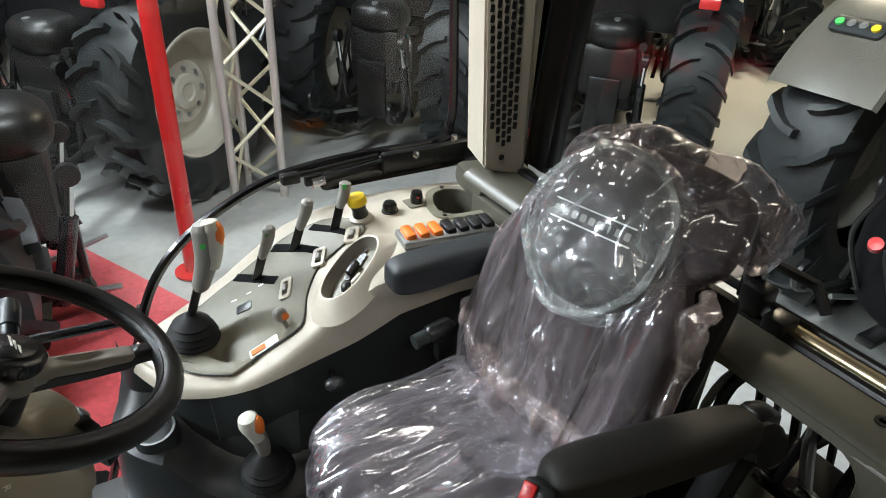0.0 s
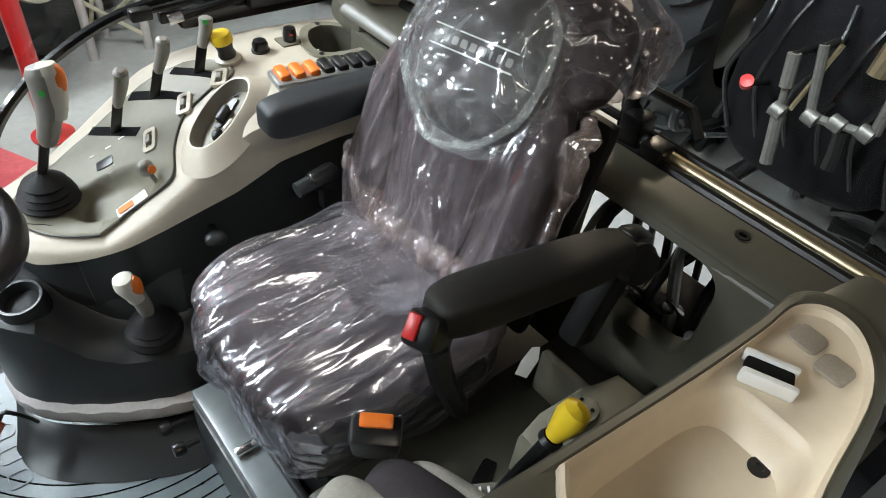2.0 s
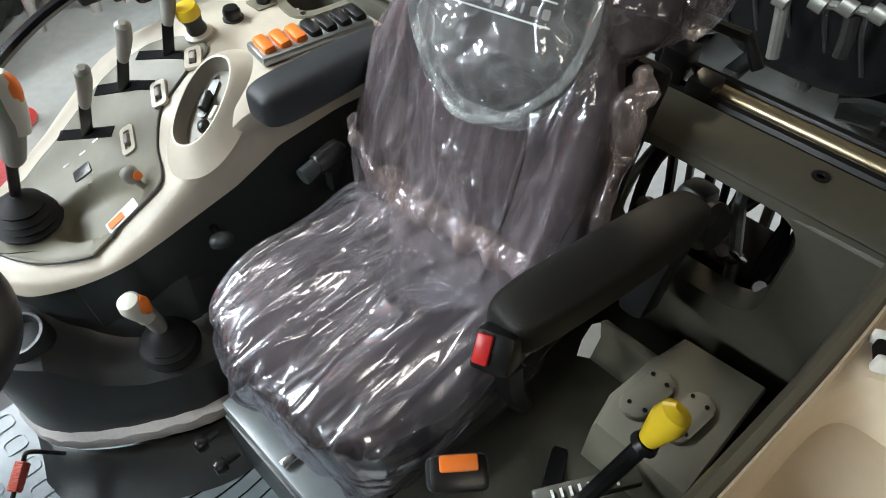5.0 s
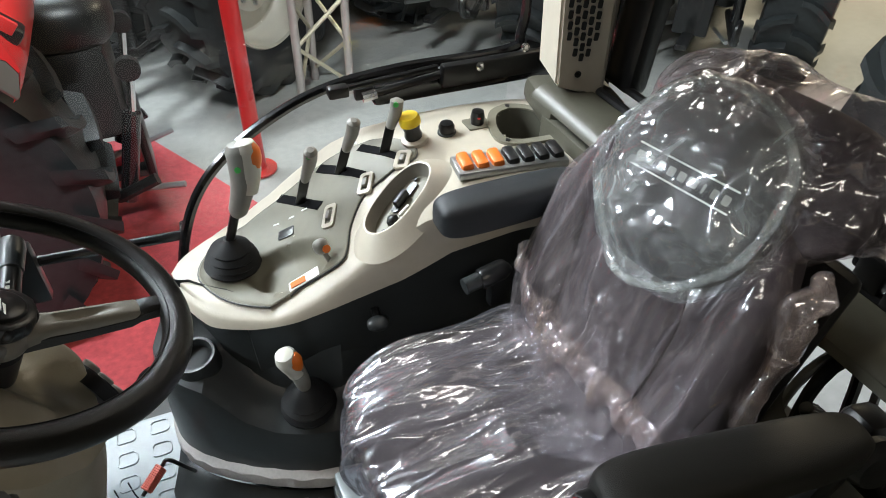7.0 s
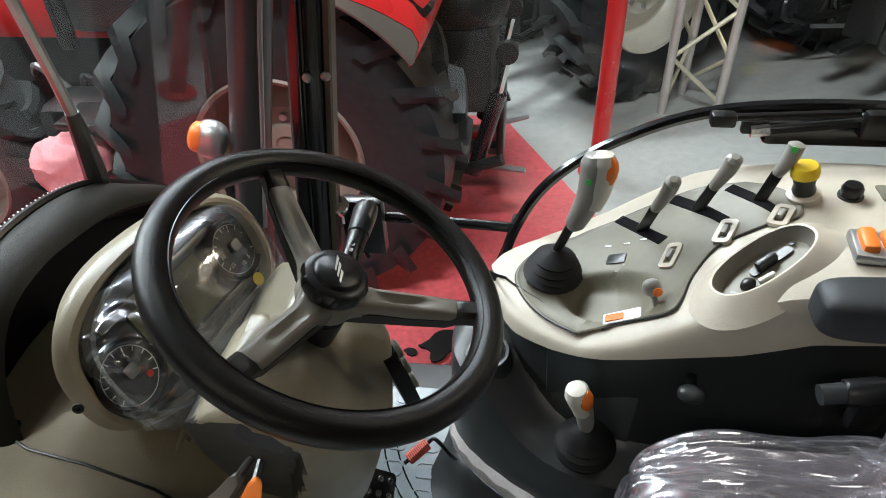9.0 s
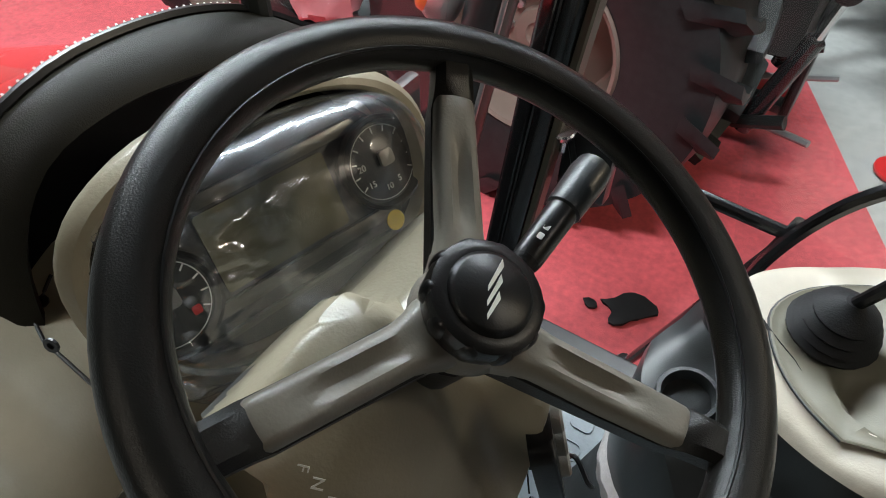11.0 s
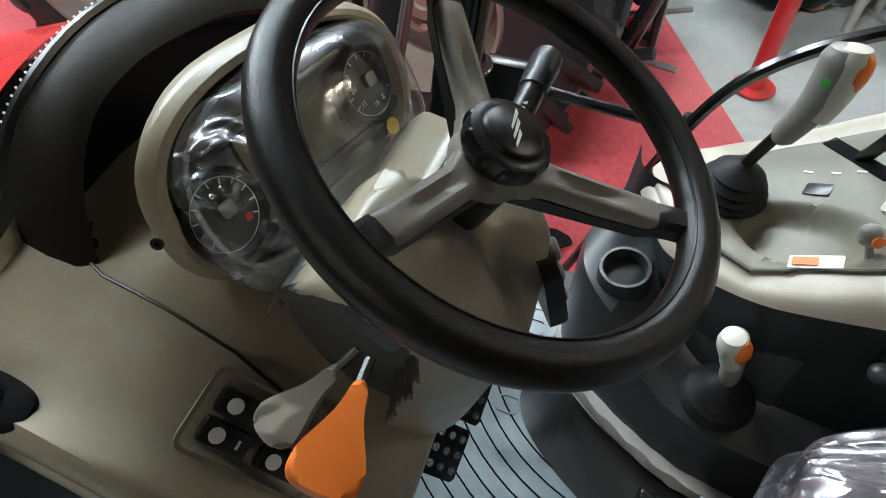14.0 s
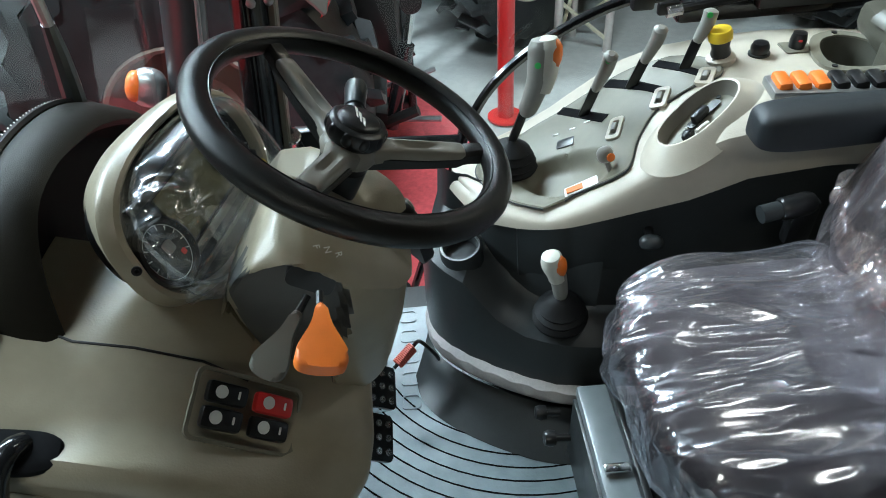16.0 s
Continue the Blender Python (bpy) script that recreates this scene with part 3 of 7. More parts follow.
part("stem", tubed([(-0.575, 0.94, 1.67), (-0.56, 0.93, 1.5), (-0.50, 0.80, 1.3)], 0.014, 8), BLACK, ind)
# rear corner post and its vented trim
part("rear_post", tubed([(1.25, 0.66, 1.2), (1.26, 0.66, 1.9), (1.31, 0.64, 2.78)], 0.05, 8), GLOSSBLACK, cab)
part("left_rear_post", tubed([(1.25, -0.86, 1.2), (1.26, -0.86, 1.9), (1.31, -0.84, 2.78)], 0.05, 8), GLOSSBLACK, cab)
part("rear_post_cover", boxed((1.285, 0.515, 2.33), (0.06, 0.105, 0.86), 0.02, pose(0, 0, 0, 2, 3, 0)), BLACK, cab, "black rear pillar cover")
part("post_foot", boxed((1.16, 0.58, 1.862), (0.20, 0.20, 0.07), 0.025, pose(0, 0, 0, 0, 0, -12)), SILL, cab)

# vented pillar trim: a slanted beige box with rows of slots
vent = thing("pillar_vent", (1.12, 0.55, 1.90), "beige plastic pillar trim with rows of air slots", "air vent")
VB = [Vector((1.070, 0.530, 1.935)), Vector((1.190, 0.513, 1.893)), Vector((1.235, 0.60, 1.90)), Vector((1.10, 0.66, 1.94))]
VT = [Vector((1.030, 0.555, 2.70)), Vector((1.190, 0.545, 2.70)), Vector((1.30, 0.64, 2.70)), Vector((1.08, 0.70, 2.70))]
bm = bmesh.new()
lo, hi = [bm.verts.new(p) for p in VB], [bm.verts.new(p) for p in VT]
bm.faces.new(lo[::-1]), bm.faces.new(hi)
for i in range(4):
    bm.faces.new((lo[i], lo[(i + 1) % 4], hi[(i + 1) % 4], hi[i]))
bmesh.ops.bevel(bm, geom=bm.edges[:], offset=0.007, segments=3, affect="EDGES")
part("trim_body", bm, BEIGE, vent)
VX = (VB[1] - VB[0]).normalized()
VZ = (VT[0] - VB[0]).normalized()
VN = VX.cross(VZ).normalized()
VH = Vector((0.99, -0.13, -0.10))
slot_me = None
for r in range(20):
    for c in range(5):
        w = (VB[1] - VB[0]).length
        h = 0.085 + 0.0235 * r + (0.011 if c % 2 else 0)
        wide = 0.024 if r > 4 else 0.017 + 0.0012 * r
        if abs(c - 2) * 0.0185 > 0.0185 * (1.2 + 0.45 * r):
            continue
        p = VB[0] + VX * (w * 0.47) + VH * ((c - 2) * 0.0185 * (0.86 + 0.012 * r)) + VZ * h + VN * 0.0008
        m = axes(p, VN, VH)
        if slot_me is None:
            ob = part("slot", slabbed(round_rect(0.0105, 0.0175, 0.0025, 3), 0.003, 0.0, Matrix.Identity(4)), BLACK, vent, m=m)
            slot_me = ob.data
        else:
            ob = new("slot", slot_me)
            ob.matrix_basis = m
            adopt(ob, vent)
part("screw", lathed([(0.008, 0), (0.008, 0.002), (0.004, 0.002), (0.003, 0.0)], axes(VB[0] + VX * 0.055 + VZ * 0.045 + VN * 0.001, VN), 12), BLACK, vent)

# ---- right-hand console ----
console = thing("side_console", (0.65, 0.5, FLOOR), "beige and charcoal moulded control console beside the seat", "console")


def ctop(x):
    """Height of the console's top along the cab."""
    return lerp(x, (0.1, 0.28, 0.36, 0.44, 0.52, 0.60, 0.68, 0.78, 0.9, 1.25), (1.592, 1.594, 1.605, 1.645, 1.702, 1.765, 1.805, 1.828, 1.836, 1.828))


INLAY = smooth_path([(0.355, 0.425, 0), (0.30, 0.465, 0), (0.252, 0.525, 0), (0.23, 0.60, 0), (0.27, 0.675, 0), (0.36, 0.725, 0), (0.47, 0.735, 0), (0.58, 0.715, 0), (0.70, 0.66, 0), (0.745, 0.60, 0), (0.735, 0.545, 0), (0.66, 0.53, 0), (0.60, 0.515, 0), (0.555, 0.47, 0), (0.53, 0.42, 0), (0.505, 0.405, 0), (0.43, 0.425, 0), (0.40, 0.42, 0)], 4)


def inside(x, y, outline):
    """Whether (x, y) lies within the outline."""
    odd = False
    for a, b in zip(outline, outline[1:] + outline[:1]):
        if (a.y > y) != (b.y > y) and x < a.x + (y - a.y) / (b.y - a.y) * (b.x - a.x):
            odd = not odd
    return odd


def pocket(x, y):
    """Depth of the finger pocket in the lever panel."""
    u, v = (x - 0.415), (y - 0.505)
    u, v = (0.8 * u - 0.6 * v) / 0.098, (0.6 * u + 0.8 * v) / 0.058
    t = max(0.0, min(1.0, (1.15 - math.hypot(u, v)) / 0.45))
    return 0.036 * t * t * (3 - 2 * t)


def island(x, y):
    """Below 1 within the opening under the switch island."""
    u, v = x - 0.652, y - 0.438
    return ((0.866 * u + 0.5 * v) / 0.108) ** 2 + ((0.866 * v - 0.5 * u) / 0.054) ** 2


OUT = smooth_path([(0.175, 0.635, 0), (0.20, 0.685, 0), (0.26, 0.735, 0), (0.36, 0.785, 0), (0.46, 0.80, 0), (0.57, 0.79, 0), (0.74, 0.745, 0), (0.88, 0.73, 0), (1.05, 0.715, 0), (1.17, 0.67, 0), (1.235, 0.58, 0)], 9)
INN = smooth_path([(0.178, 0.615, 0), (0.205, 0.555, 0), (0.245, 0.49, 0), (0.31, 0.44, 0), (0.38, 0.405, 0), (0.46, 0.385, 0), (0.55, 0.37, 0), (0.68, 0.352, 0), (0.85, 0.34, 0), (1.05, 0.33, 0), (1.22, 0.325, 0)], 9)
bm = bmesh.new()
rows = []
for o, i in zip(OUT, INN):
    row = []
    for k in range(37):
        t = k / 36
        q = o.lerp(i, t)
        row.append(Vector((q.x, q.y, ctop(q.x) - 0.012 * (2 * t - 1) ** 8)))
    # the flank rolls over and falls to the dark lower body
    z1 = lerp(i.x, (0.17, 0.24, 0.31, 0.41, 0.52, 0.63, 0.735, 0.88, 1.25), (1.555, 1.545, 1.560, 1.588, 1.627, 1.664, 1.714, 1.735, 1.735))
    nrm = Vector((-0.25 if i.x > 0.3 else -0.8, -1, 0)).normalized()
    zt = ctop(i.x) - 0.012
    for d, f in ((0.007, 0.12), (0.012, 0.35), (0.016, 0.7), (0.018, 1.0), (0.010, 1.02)):
        row.append(Vector((i.x + nrm.x * d, i.y + nrm.y * d, zt + (z1 - zt) * f)))
    # outer skirt
    row.insert(0, Vector((o.x, o.y + 0.012, ctop(o.x) - 0.035)))
    row.insert(0, Vector((o.x, o.y + 0.012, ctop(o.x) - 0.10)))
    rows.append([v for v in row])
loft(bm, rows, close=False, cap=False)
gone = []
for f in bm.faces:
    c = f.calc_center_median()
    if ((c.x - 1.02) / 0.078) ** 2 + ((c.y - 0.56) / 0.085) ** 2 < 1.0 and c.z > ctop(c.x) - 0.03:
        gone.append(f)
    elif c.z > ctop(c.x) - 0.01 and (pocket(c.x, c.y) > 0.0 or island(c.x, c.y) < 1.0):
        gone.append(f)
bmesh.ops.delete(bm, geom=gone, context="FACES")
part("top_shell", bm, BEIGE, console, "beige moulded top shell")

# dark lower body of the console
bm = bmesh.new()
rows = []
for o, i in zip(OUT, INN):
    z1 = lerp(i.x, (0.17, 0.24, 0.31, 0.41, 0.52, 0.63, 0.735, 0.88, 1.25), (1.56, 1.55, 1.565, 1.593, 1.632, 1.669, 1.719, 1.74, 1.74))
    a = Vector((i.x, i.y - 0.011, z1))
    if i.x < 0.3:
        a.x += 0.006
    rows.append([Vector((o.x, o.y, z1 - 0.04)), a, a + Vector((0.004, 0.004, -0.10)), a + Vector((0.012, 0.012, -0.25)), Vector((a.x + 0.02, a.y + 0.02, FLOOR + 0.02)), Vector((o.x, o.y, FLOOR + 0.02))])
loft(bm, rows, close=True, cap=True)
part("lower_body", bm, DARK, console, "charcoal lower body")

# grey-olive inlay that carries the levers
cen = Vector((0.45, 0.58, 0))
bm = bmesh.new()
rows = []
for f, dz in [(1.0, 0.0035), (0.985, 0.006), (0.955, 0.004)] + [(0.93 - 0.046 * k, 0.004) for k in range(20)] + [(0.01, 0.004)]:
    rows.append([Vector((q.x, q.y, ctop(q.x) + dz - pocket(q.x, q.y))) for q in (cen.lerp(p, f) for p in INLAY[:-1])])
loft(bm, rows, close=True, cap=False)
part("lever_panel", bm, OLIVE, console, "grey-olive lever panel let into the shell")
part("panel_seam", tubed([Vector((p.x, p.y, ctop(p.x) + 0.002)) for p in INLAY], 0.0022, 6), DARK, console, "dark seam round the panel")


def on_top(x, y, dz=0.0, d=0.02):
    """A pose on the console's top, its z axis along the surface's normal."""
    s = (ctop(x + d) - ctop(x - d)) / (2 * d)
    return axes((x, y, ctop(x) + dz), (-s, 0, 1), (1, 0, 0))


# gear lever with boot at the front
lever = thing("range_lever", (0.31, 0.585, 1.60), "tall grey and white lever with orange cap over a rubber boot", "lever")
part("boot", lathed([(0.062, 0), (0.064, 0.006), (0.055, 0.012), (0.060, 0.018), (0.050, 0.026), (0.054, 0.032), (0.042, 0.042), (0.045, 0.048), (0.030, 0.060), (0.020, 0.066), (0.012, 0.072)], axes((0.309, 0.594, 1.608), (0.04, -0.02, 1)), 22), RUBBER, lever, "ribbed black rubber boot")
part("shaft", tubed([(0.312, 0.594, 1.67), (0.342, 0.575, 1.775)], 0.010, 10), BLACK, lever)
GP = smooth_path([(0.338, 0.575, 1.750), (0.352, 0.571, 1.790), (0.365, 0.572, 1.835), (0.370, 0.580, 1.880), (0.369, 0.586, 1.916)], 5)
rad = [lerp(k / (len(GP) - 1), (0, 0.1, 0.35, 0.6, 0.85, 0.96, 1), (0.012, 0.020, 0.0235, 0.028, 0.0295, 0.021, 0.006)) for k in range(len(GP))]
part("grip", tubed(GP, 0.02, 16, rad), GRIPG, lever, "grey rubber grip")
part("cap", tubed([p + Vector((0.010, -0.002, 0.003)) for p in GP[7:]], 0.02, 14, [r * 0.97 for r in rad[7:]]), GRIPW, lever, "off-white grip cap")
part("orange_inlay", tubed([p + Vector((0.020, -0.009, 0.004)) for p in GP[11:20]], 0.015, 12, [0.008, 0.013, 0.0165, 0.019, 0.020, 0.020, 0.019, 0.015, 0.009]), ORANGE, lever, "orange inlay on the cap")
part("green_dot", lathed([(0.0065, 0), (0.0065, 0.0015), (0.0, 0.002)], axes((0.357, 0.552, 1.872), (-0.35, -0.9, 0.2)), 14), GREEN, lever)


def spool_lever(x, y, tip, mark):
    e = thing("spool_lever", (x, y, ctop(x)), "grey hydraulic lever with a green mark in a black slot", "lever", "spool levers")
    base = Vector((x, y, ctop(x) + 0.004))
    tip = Vector(tip)
    k = base.lerp(tip, 0.45)
    d = (k - base).normalized()
    m = axes(base, d, (0.9, -0.45, 0))
    part("shaft", boxed((0, 0, (k - base).length / 2), (0.022, 0.010, (k - base).length + 0.01), 0.003), BLACK, e, "flat black shaft", m=m)
    pts = smooth_path([k, base.lerp(tip, 0.6) + Vector((0.002, 0, 0)), base.lerp(tip, 0.8) + Vector((0.004, 0, 0)), tip], 4)
    part("grip", tubed(pts, 0.012, 12, [lerp(i / (len(pts) - 1), (0, 0.12, 0.6, 0.92, 1), (0.009, 0.0115, 0.0145, 0.015, 0.007)) for i in range(len(pts))]), GRIPG, e)
    if mark:
        part("green_mark", lathed([(0.006, 0), (0.006, 0.002), (0, 0.0022)], axes(base.lerp(tip, 0.9) + Vector((-0.004, -0.0125, 0.005)), (-0.3, -1, 0.25)), 12), GREEN, e)
    return e


SL = [((0.490, 0.663), (0.508, 0.562, 1.880), True), ((0.585, 0.642), (0.612, 0.588, 1.915), False), ((0.684, 0.608), (0.720, 0.615, 1.932), True)]
for (x, y), tip, mk in SL:
    spool_lever(x, y, tip, mk)
for (xa, ya), (xb, yb) in (((0.452, 0.735), (0.522, 0.60)), ((0.552, 0.715), (0.622, 0.578)), ((0.645, 0.675), (0.710, 0.555))):
    n = Vector((yb - ya, xa - xb, 0)).normalized() * 0.0095
    rows = []
    for k in range(9):
        x, y = xa + (xb - xa) * k / 8, ya + (yb - ya) * k / 8
        rows.append([Vector((x + n.x * s, y + n.y * s, ctop(x + n.x * s) + h)) for s, h in ((-1, 0.001), (-1, 0.0058), (1, 0.0058), (1, 0.001))])
    part("lever_slot", loft(bmesh.new(), rows), MATDARK, console, "long black lever slot")
for x, y in ((0.527, 0.545), (0.615, 0.545), (0.705, 0.550)):
    e = thing("lever_lock", (x, y, ctop(x)), "small white-framed lever lock with a grey tab", "lever lock", "lever locks")
    m = on_top(x, y, 0.010) @ pose(0, 0, 0, 0, 0, 58)
    part("frame", ring_plate(round_rect(0.062, 0.034, 0.009), round_rect(0.042, 0.016, 0.004), 0.008, m), BEIGE, e)
    part("well", slabbed(round_rect(0.046, 0.02, 0.004), 0.002, 0, m @ Matrix.Translation((0, 0, -0.006))), BLACK, e)
    part("tab", boxed((0, 0, 0), (0.022, 0.011, 0.012), 0.002, None), GRIPG, e, m=m)
# small dark blank, sticker and print rows
part("blank_cover", slabbed(round_rect(0.042, 0.027, 0.003), 0.004, 0.001, on_top(0.437, 0.605, 0.008) @ pose(0, 0, 0, 0, 0, -20)), DARK, console, "dark blank cover")
for x, y in ((0.425, 0.655), (0.46, 0.64), (0.49, 0.63), (0.56, 0.69), (0.60, 0.665), (0.64, 0.70)):
    part("print_mark", slabbed(round_rect(0.016, 0.004, 0.001, 2), 0.0015, 0, on_top(x, y, 0.0056) @ pose(0, 0, 0, 0, 0, -25)), WHITE, console)
part("sticker", slabbed(round_rect(0.075, 0.026, 0.003), 0.002, 0, on_top(0.435, 0.437, 0.0075) @ pose(0, 0, 0, 0, 0, -8)), WHITE, console, "white sticker with an orange field")
part("sticker_field", slabbed(round_rect(0.036, 0.016, 0.002), 0.002, 0, on_top(0.422, 0.438, 0.0095) @ pose(0, 0, 0, 0, 0, -8)), ORANGE, console)
tog = thing("toggle_lever", (0.49, 0.44, 1.66), "small grey toggle with an orange mark on the panel", "lever")
part("stem", tubed([(0.497, 0.44, 1.675), (0.487, 0.445, 1.70)], 0.006, 8), GRIPG, tog)
part("knob", puffed(axes((0.482, 0.448, 1.716), (-0.3, -0.1, 1)), 0.017, 0.013, 0.019, 16, 10, 2.4), GRIPG, tog)
part("orange_mark", lathed([(0.009, 0), (0.009, 0.002), (0, 0.003)], axes((0.490, 0.434, 1.718), (0.2, -1, 0.3)), 12), ORANGE, tog)

# oval switch island
isl = thing("switch_island", (0.66, 0.45, ctop(0.66)), "raised oval switch island with thumbwheel and black slider", "switch")
im = on_top(0.652, 0.438, 0.012, 0.06) @ pose(0, 0, 0, 0, 0, 30) @ Matrix.Diagonal((1.02, 0.86, 0.8, 1))
bm = bmesh.new()
loft(bm, [[im @ Vector((a * x, b * y, z)) for x, y in ellipse(1, 1, 44, 2.3)] for a, b, z in ((0.146, 0.100, -0.045), (0.126, 0.082, -0.022), (0.112, 0.069, -0.008), (0.104, 0.062, 0.0), (0.100, 0.058, 0.003), (0.096, 0.054, 0.002))], cap=False)
part("collar", bm, BEIGE, isl, "beige raised rim")
bm = bmesh.new()
loft(bm, [[im @ Vector((a * x, b * y, z)) for x, y in ellipse(1, 1, 44, 2.3)] for a, b, z in ((0.097, 0.055, 0.0015), (0.095, 0.053, -0.006), (0.090, 0.049, -0.024), (0.082, 0.042, -0.034))], cap=False)
part("well_wall", bm, SPOKE, isl, "grey-olive well wall")
part("well_floor", slabbed(ellipse(0.088, 0.047, 32, 2.3), 0.004, 0, im @ Matrix.Translation((0, 0, -0.032))), OLIVE, isl)
part("slider_slot", slabbed(round_rect(0.085, 0.022, 0.008), 0.003, 0, im @ Matrix.Translation((0.018, 0.008, -0.0255))), BLACK, isl)
part("slider", boxed((0, 0, 0), (0.04, 0.018, 0.022), 0.005), BLACK, isl, m=im @ Matrix.Translation((0.008, 0.006, -0.016)))
part("thumbwheel", lathed([(0.011, -0.009), (0.013, -0.006), (0.013, 0.006), (0.011, 0.009)], im @ Matrix.Translation((-0.045, -0.012, -0.022)) @ pose(0, 0, 0, 90, 0, 20), 16), BLACK, isl)
# off-white bar painted in for a bright reflection in the well
part("reflection_bar", boxed((0, 0, 0), (0.030, 0.010, 0.01), 0.003), GRIPW, isl, m=im @ Matrix.Translation((-0.014, -0.022, -0.024)) @ pose(0, 0, 0, 0, 0, -8))
for a, b in ((0.068, 0.014), (-0.074, -0.006)):
    part("screw", lathed([(0.005, 0), (0.005, 0.003), (0, 0.003)], im @ Matrix.Translation((a, b, -0.027)), 10), BLACK, isl)

# knobs along the window side
kn = thing("pto_knob", (0.757, 0.603, ctop(0.757)), "yellow push-pull knob on a black collar", "knob")
part("collar", lathed([(0.030, 0), (0.030, 0.010), (0.022, 0.014)], on_top(0.757, 0.603, 0.0), 22), BEIGE, kn)
part("neck", lathed([(0.019, 0.010), (0.021, 0.02), (0.018, 0.032), (0.022, 0.05)], on_top(0.757, 0.603, 0.0), 20), BLACK, kn)
part("cap", lathed([(0.020, 0.048), (0.0245, 0.051), (0.0245, 0.064), (0.021, 0.072), (0.0, 0.074)], on_top(0.757, 0.603, 0.0), 24), YELLOW, kn)
kn = thing("push_pull_control", (0.835, 0.60, ctop(0.83)), "low black push knob on the beige console", "control knob")
part("cap", lathed([(0.018, 0), (0.019, 0.018), (0.015, 0.026), (0.0, 0.027)], on_top(0.835, 0.60, 0.0), 20), BLACK, kn)
part("base", lathed([(0.022, 0), (0.022, 0.004)], on_top(0.835, 0.60, 0.0), 20), DARK, kn)
kn = thing("rotary_knob", (0.915, 0.605, ctop(0.9)), "dark brown rotary knob with a red dot", "knob")
part("cap", lathed([(0.016, 0), (0.017, 0.02), (0.014, 0.034), (0.0, 0.036)], on_top(0.915, 0.605, 0.0), 14), BLACK, kn)
part("red_dot", lathed([(0.005, 0), (0.0, 0.002)], axes((0.912, 0.590, ctop(0.915) + 0.022), (-0.2, -1, 0.2)), 10), REDP, kn)
part("base_plate", slabbed(round_rect(0.06, 0.05, 0.005), 0.003, 0, on_top(0.915, 0.605, 0.003)), OLIVE, kn)

# three-cornered cup well
cup = thing("cup_well", (1.04, 0.56, ctop(1.04)), "three-cornered grey cup well let into the console", "cup holder")
TRI = [(0.0, 0.105), (-0.05, 0.085), (-0.085, 0.03), (-0.10, -0.04), (-0.075, -0.075), (-0.02, -0.085), (0.05, -0.085), (0.085, -0.065), (0.092, -0.02), (0.075, 0.04), (0.045, 0.085)]
tri_out = [(p.x, p.y) for p in smooth_path([(a, b, 0) for a, b in TRI] + [(TRI[0][0], TRI[0][1], 0)], 3)[:-1]]
cm = on_top(1.02, 0.56, 0.007) @ pose(0, 0, 0, 0, 0, 0)
part("rim", ring_plate(tri_out, [(0.78 * x, 0.78 * y) for x, y in tri_out], 0.010, cm), OLIVE, cup)
bm = bmesh.new()
loft(bm, [[cm @ Vector((f * x, f * y, z)) for x, y in tri_out] for f, z in ((0.79, 0.0), (0.72, -0.03), (0.62, -0.075), (0.01, -0.078))], close=True, cap=False)
part("well", bm, SILL, cup)
for a, b in ((0.0, 0.092), (-0.078, -0.058), (0.075, -0.06)):
    part("screw", lathed([(0.006, 0), (0.006, 0.002), (0, 0.002)], cm @ Matrix.Translation((a, b, 0)), 10), BLACK, cup)
# the shell is open under the well
# row of orange and black switches by the armrest
row = thing("switch_row", (0.88, 0.42, ctop(0.88)), "row of orange and black spool switches beside the armrest", "switch row")
part("tray", boxed((0.905, 0.425, ctop(0.9) + 0.004), (0.25, 0.075, 0.02), 0.006, pose(0, 0, 0, 0, 0, -8)), STEEL, row)
for i in range(7):
    p = Vector((0.805 + 0.034 * i, 0.440 - 0.0045 * i, ctop(0.85) + 0.016))
    part("rocker", boxed((0, 0, 0), (0.027, 0.058, 0.03), 0.008), ORANGE if i in (0, 1, 2) else BLACK, row, m=Matrix.Translation(p) @ pose(0, 0, 0, 0, -8, -8))

# ---- lower console, cup holder and gear lever ----
low = thing("lower_console", (0.3, 0.35, FLOOR), "charcoal moulded lower console with cup holder and lever shelf", "console")
WALLXY = smooth_path([(0.085, 0.56, 0), (0.095, 0.49, 0), (0.13, 0.43, 0), (0.20, 0.368, 0), (0.30, 0.306, 0), (0.40, 0.265, 0), (0.56, 0.245, 0), (0.80, 0.235, 0)], 5)
bm = bmesh.new()
rows = []
for p in WALLXY:
    f = lerp(p.x, (0.08, 0.13, 0.2, 0.28, 0.55, 0.8), (0.07, 0.115, 0.115, 0.09, 0.085, 0.06))
    s = lerp(p.x, (0.08, 0.17, 0.24, 0.3, 0.8), (1.45, 1.44, 1.36, 1.335, 1.335))
    n = Vector((0.45, 0.9, 0)) if p.x < 0.45 else Vector((0.1, 1, 0))
    q = Vector((p.x, p.y, 0))
    rows.append([q + Vector((0, 0, z)) + n * d for z, d in ((1.185, 0.012), (1.19, 0.0), (1.25, 0.0), (s - 0.035, 0.008), (s - 0.012, 0.016), (s, 0.04), (s + 0.012, f), (s + 0.03, f + 0.02), (1.50, f + 0.045), (1.60, f + 0.06))])
loft(bm, rows, close=False, cap=False)
part("moulding", bm, DARK, low)
bm = bmesh.new()
rows = []
for k, p in enumerate(WALLXY):
    q = Vector((p.x, p.y, 0))
    w = 0.004 * math.sin(k * 1.9)
    rows.append([q + Vector((0.002, 0.004 + w, 1.205)), q + Vector((-0.006, -0.016 + w, 1.19)), q + Vector((-0.006, -0.020 - w, 1.165)), q + Vector((-0.002, -0.008 + w * 0.5, 1.14)), q + Vector((0, 0.006, 1.118))])
loft(bm, rows, close=False, cap=False)
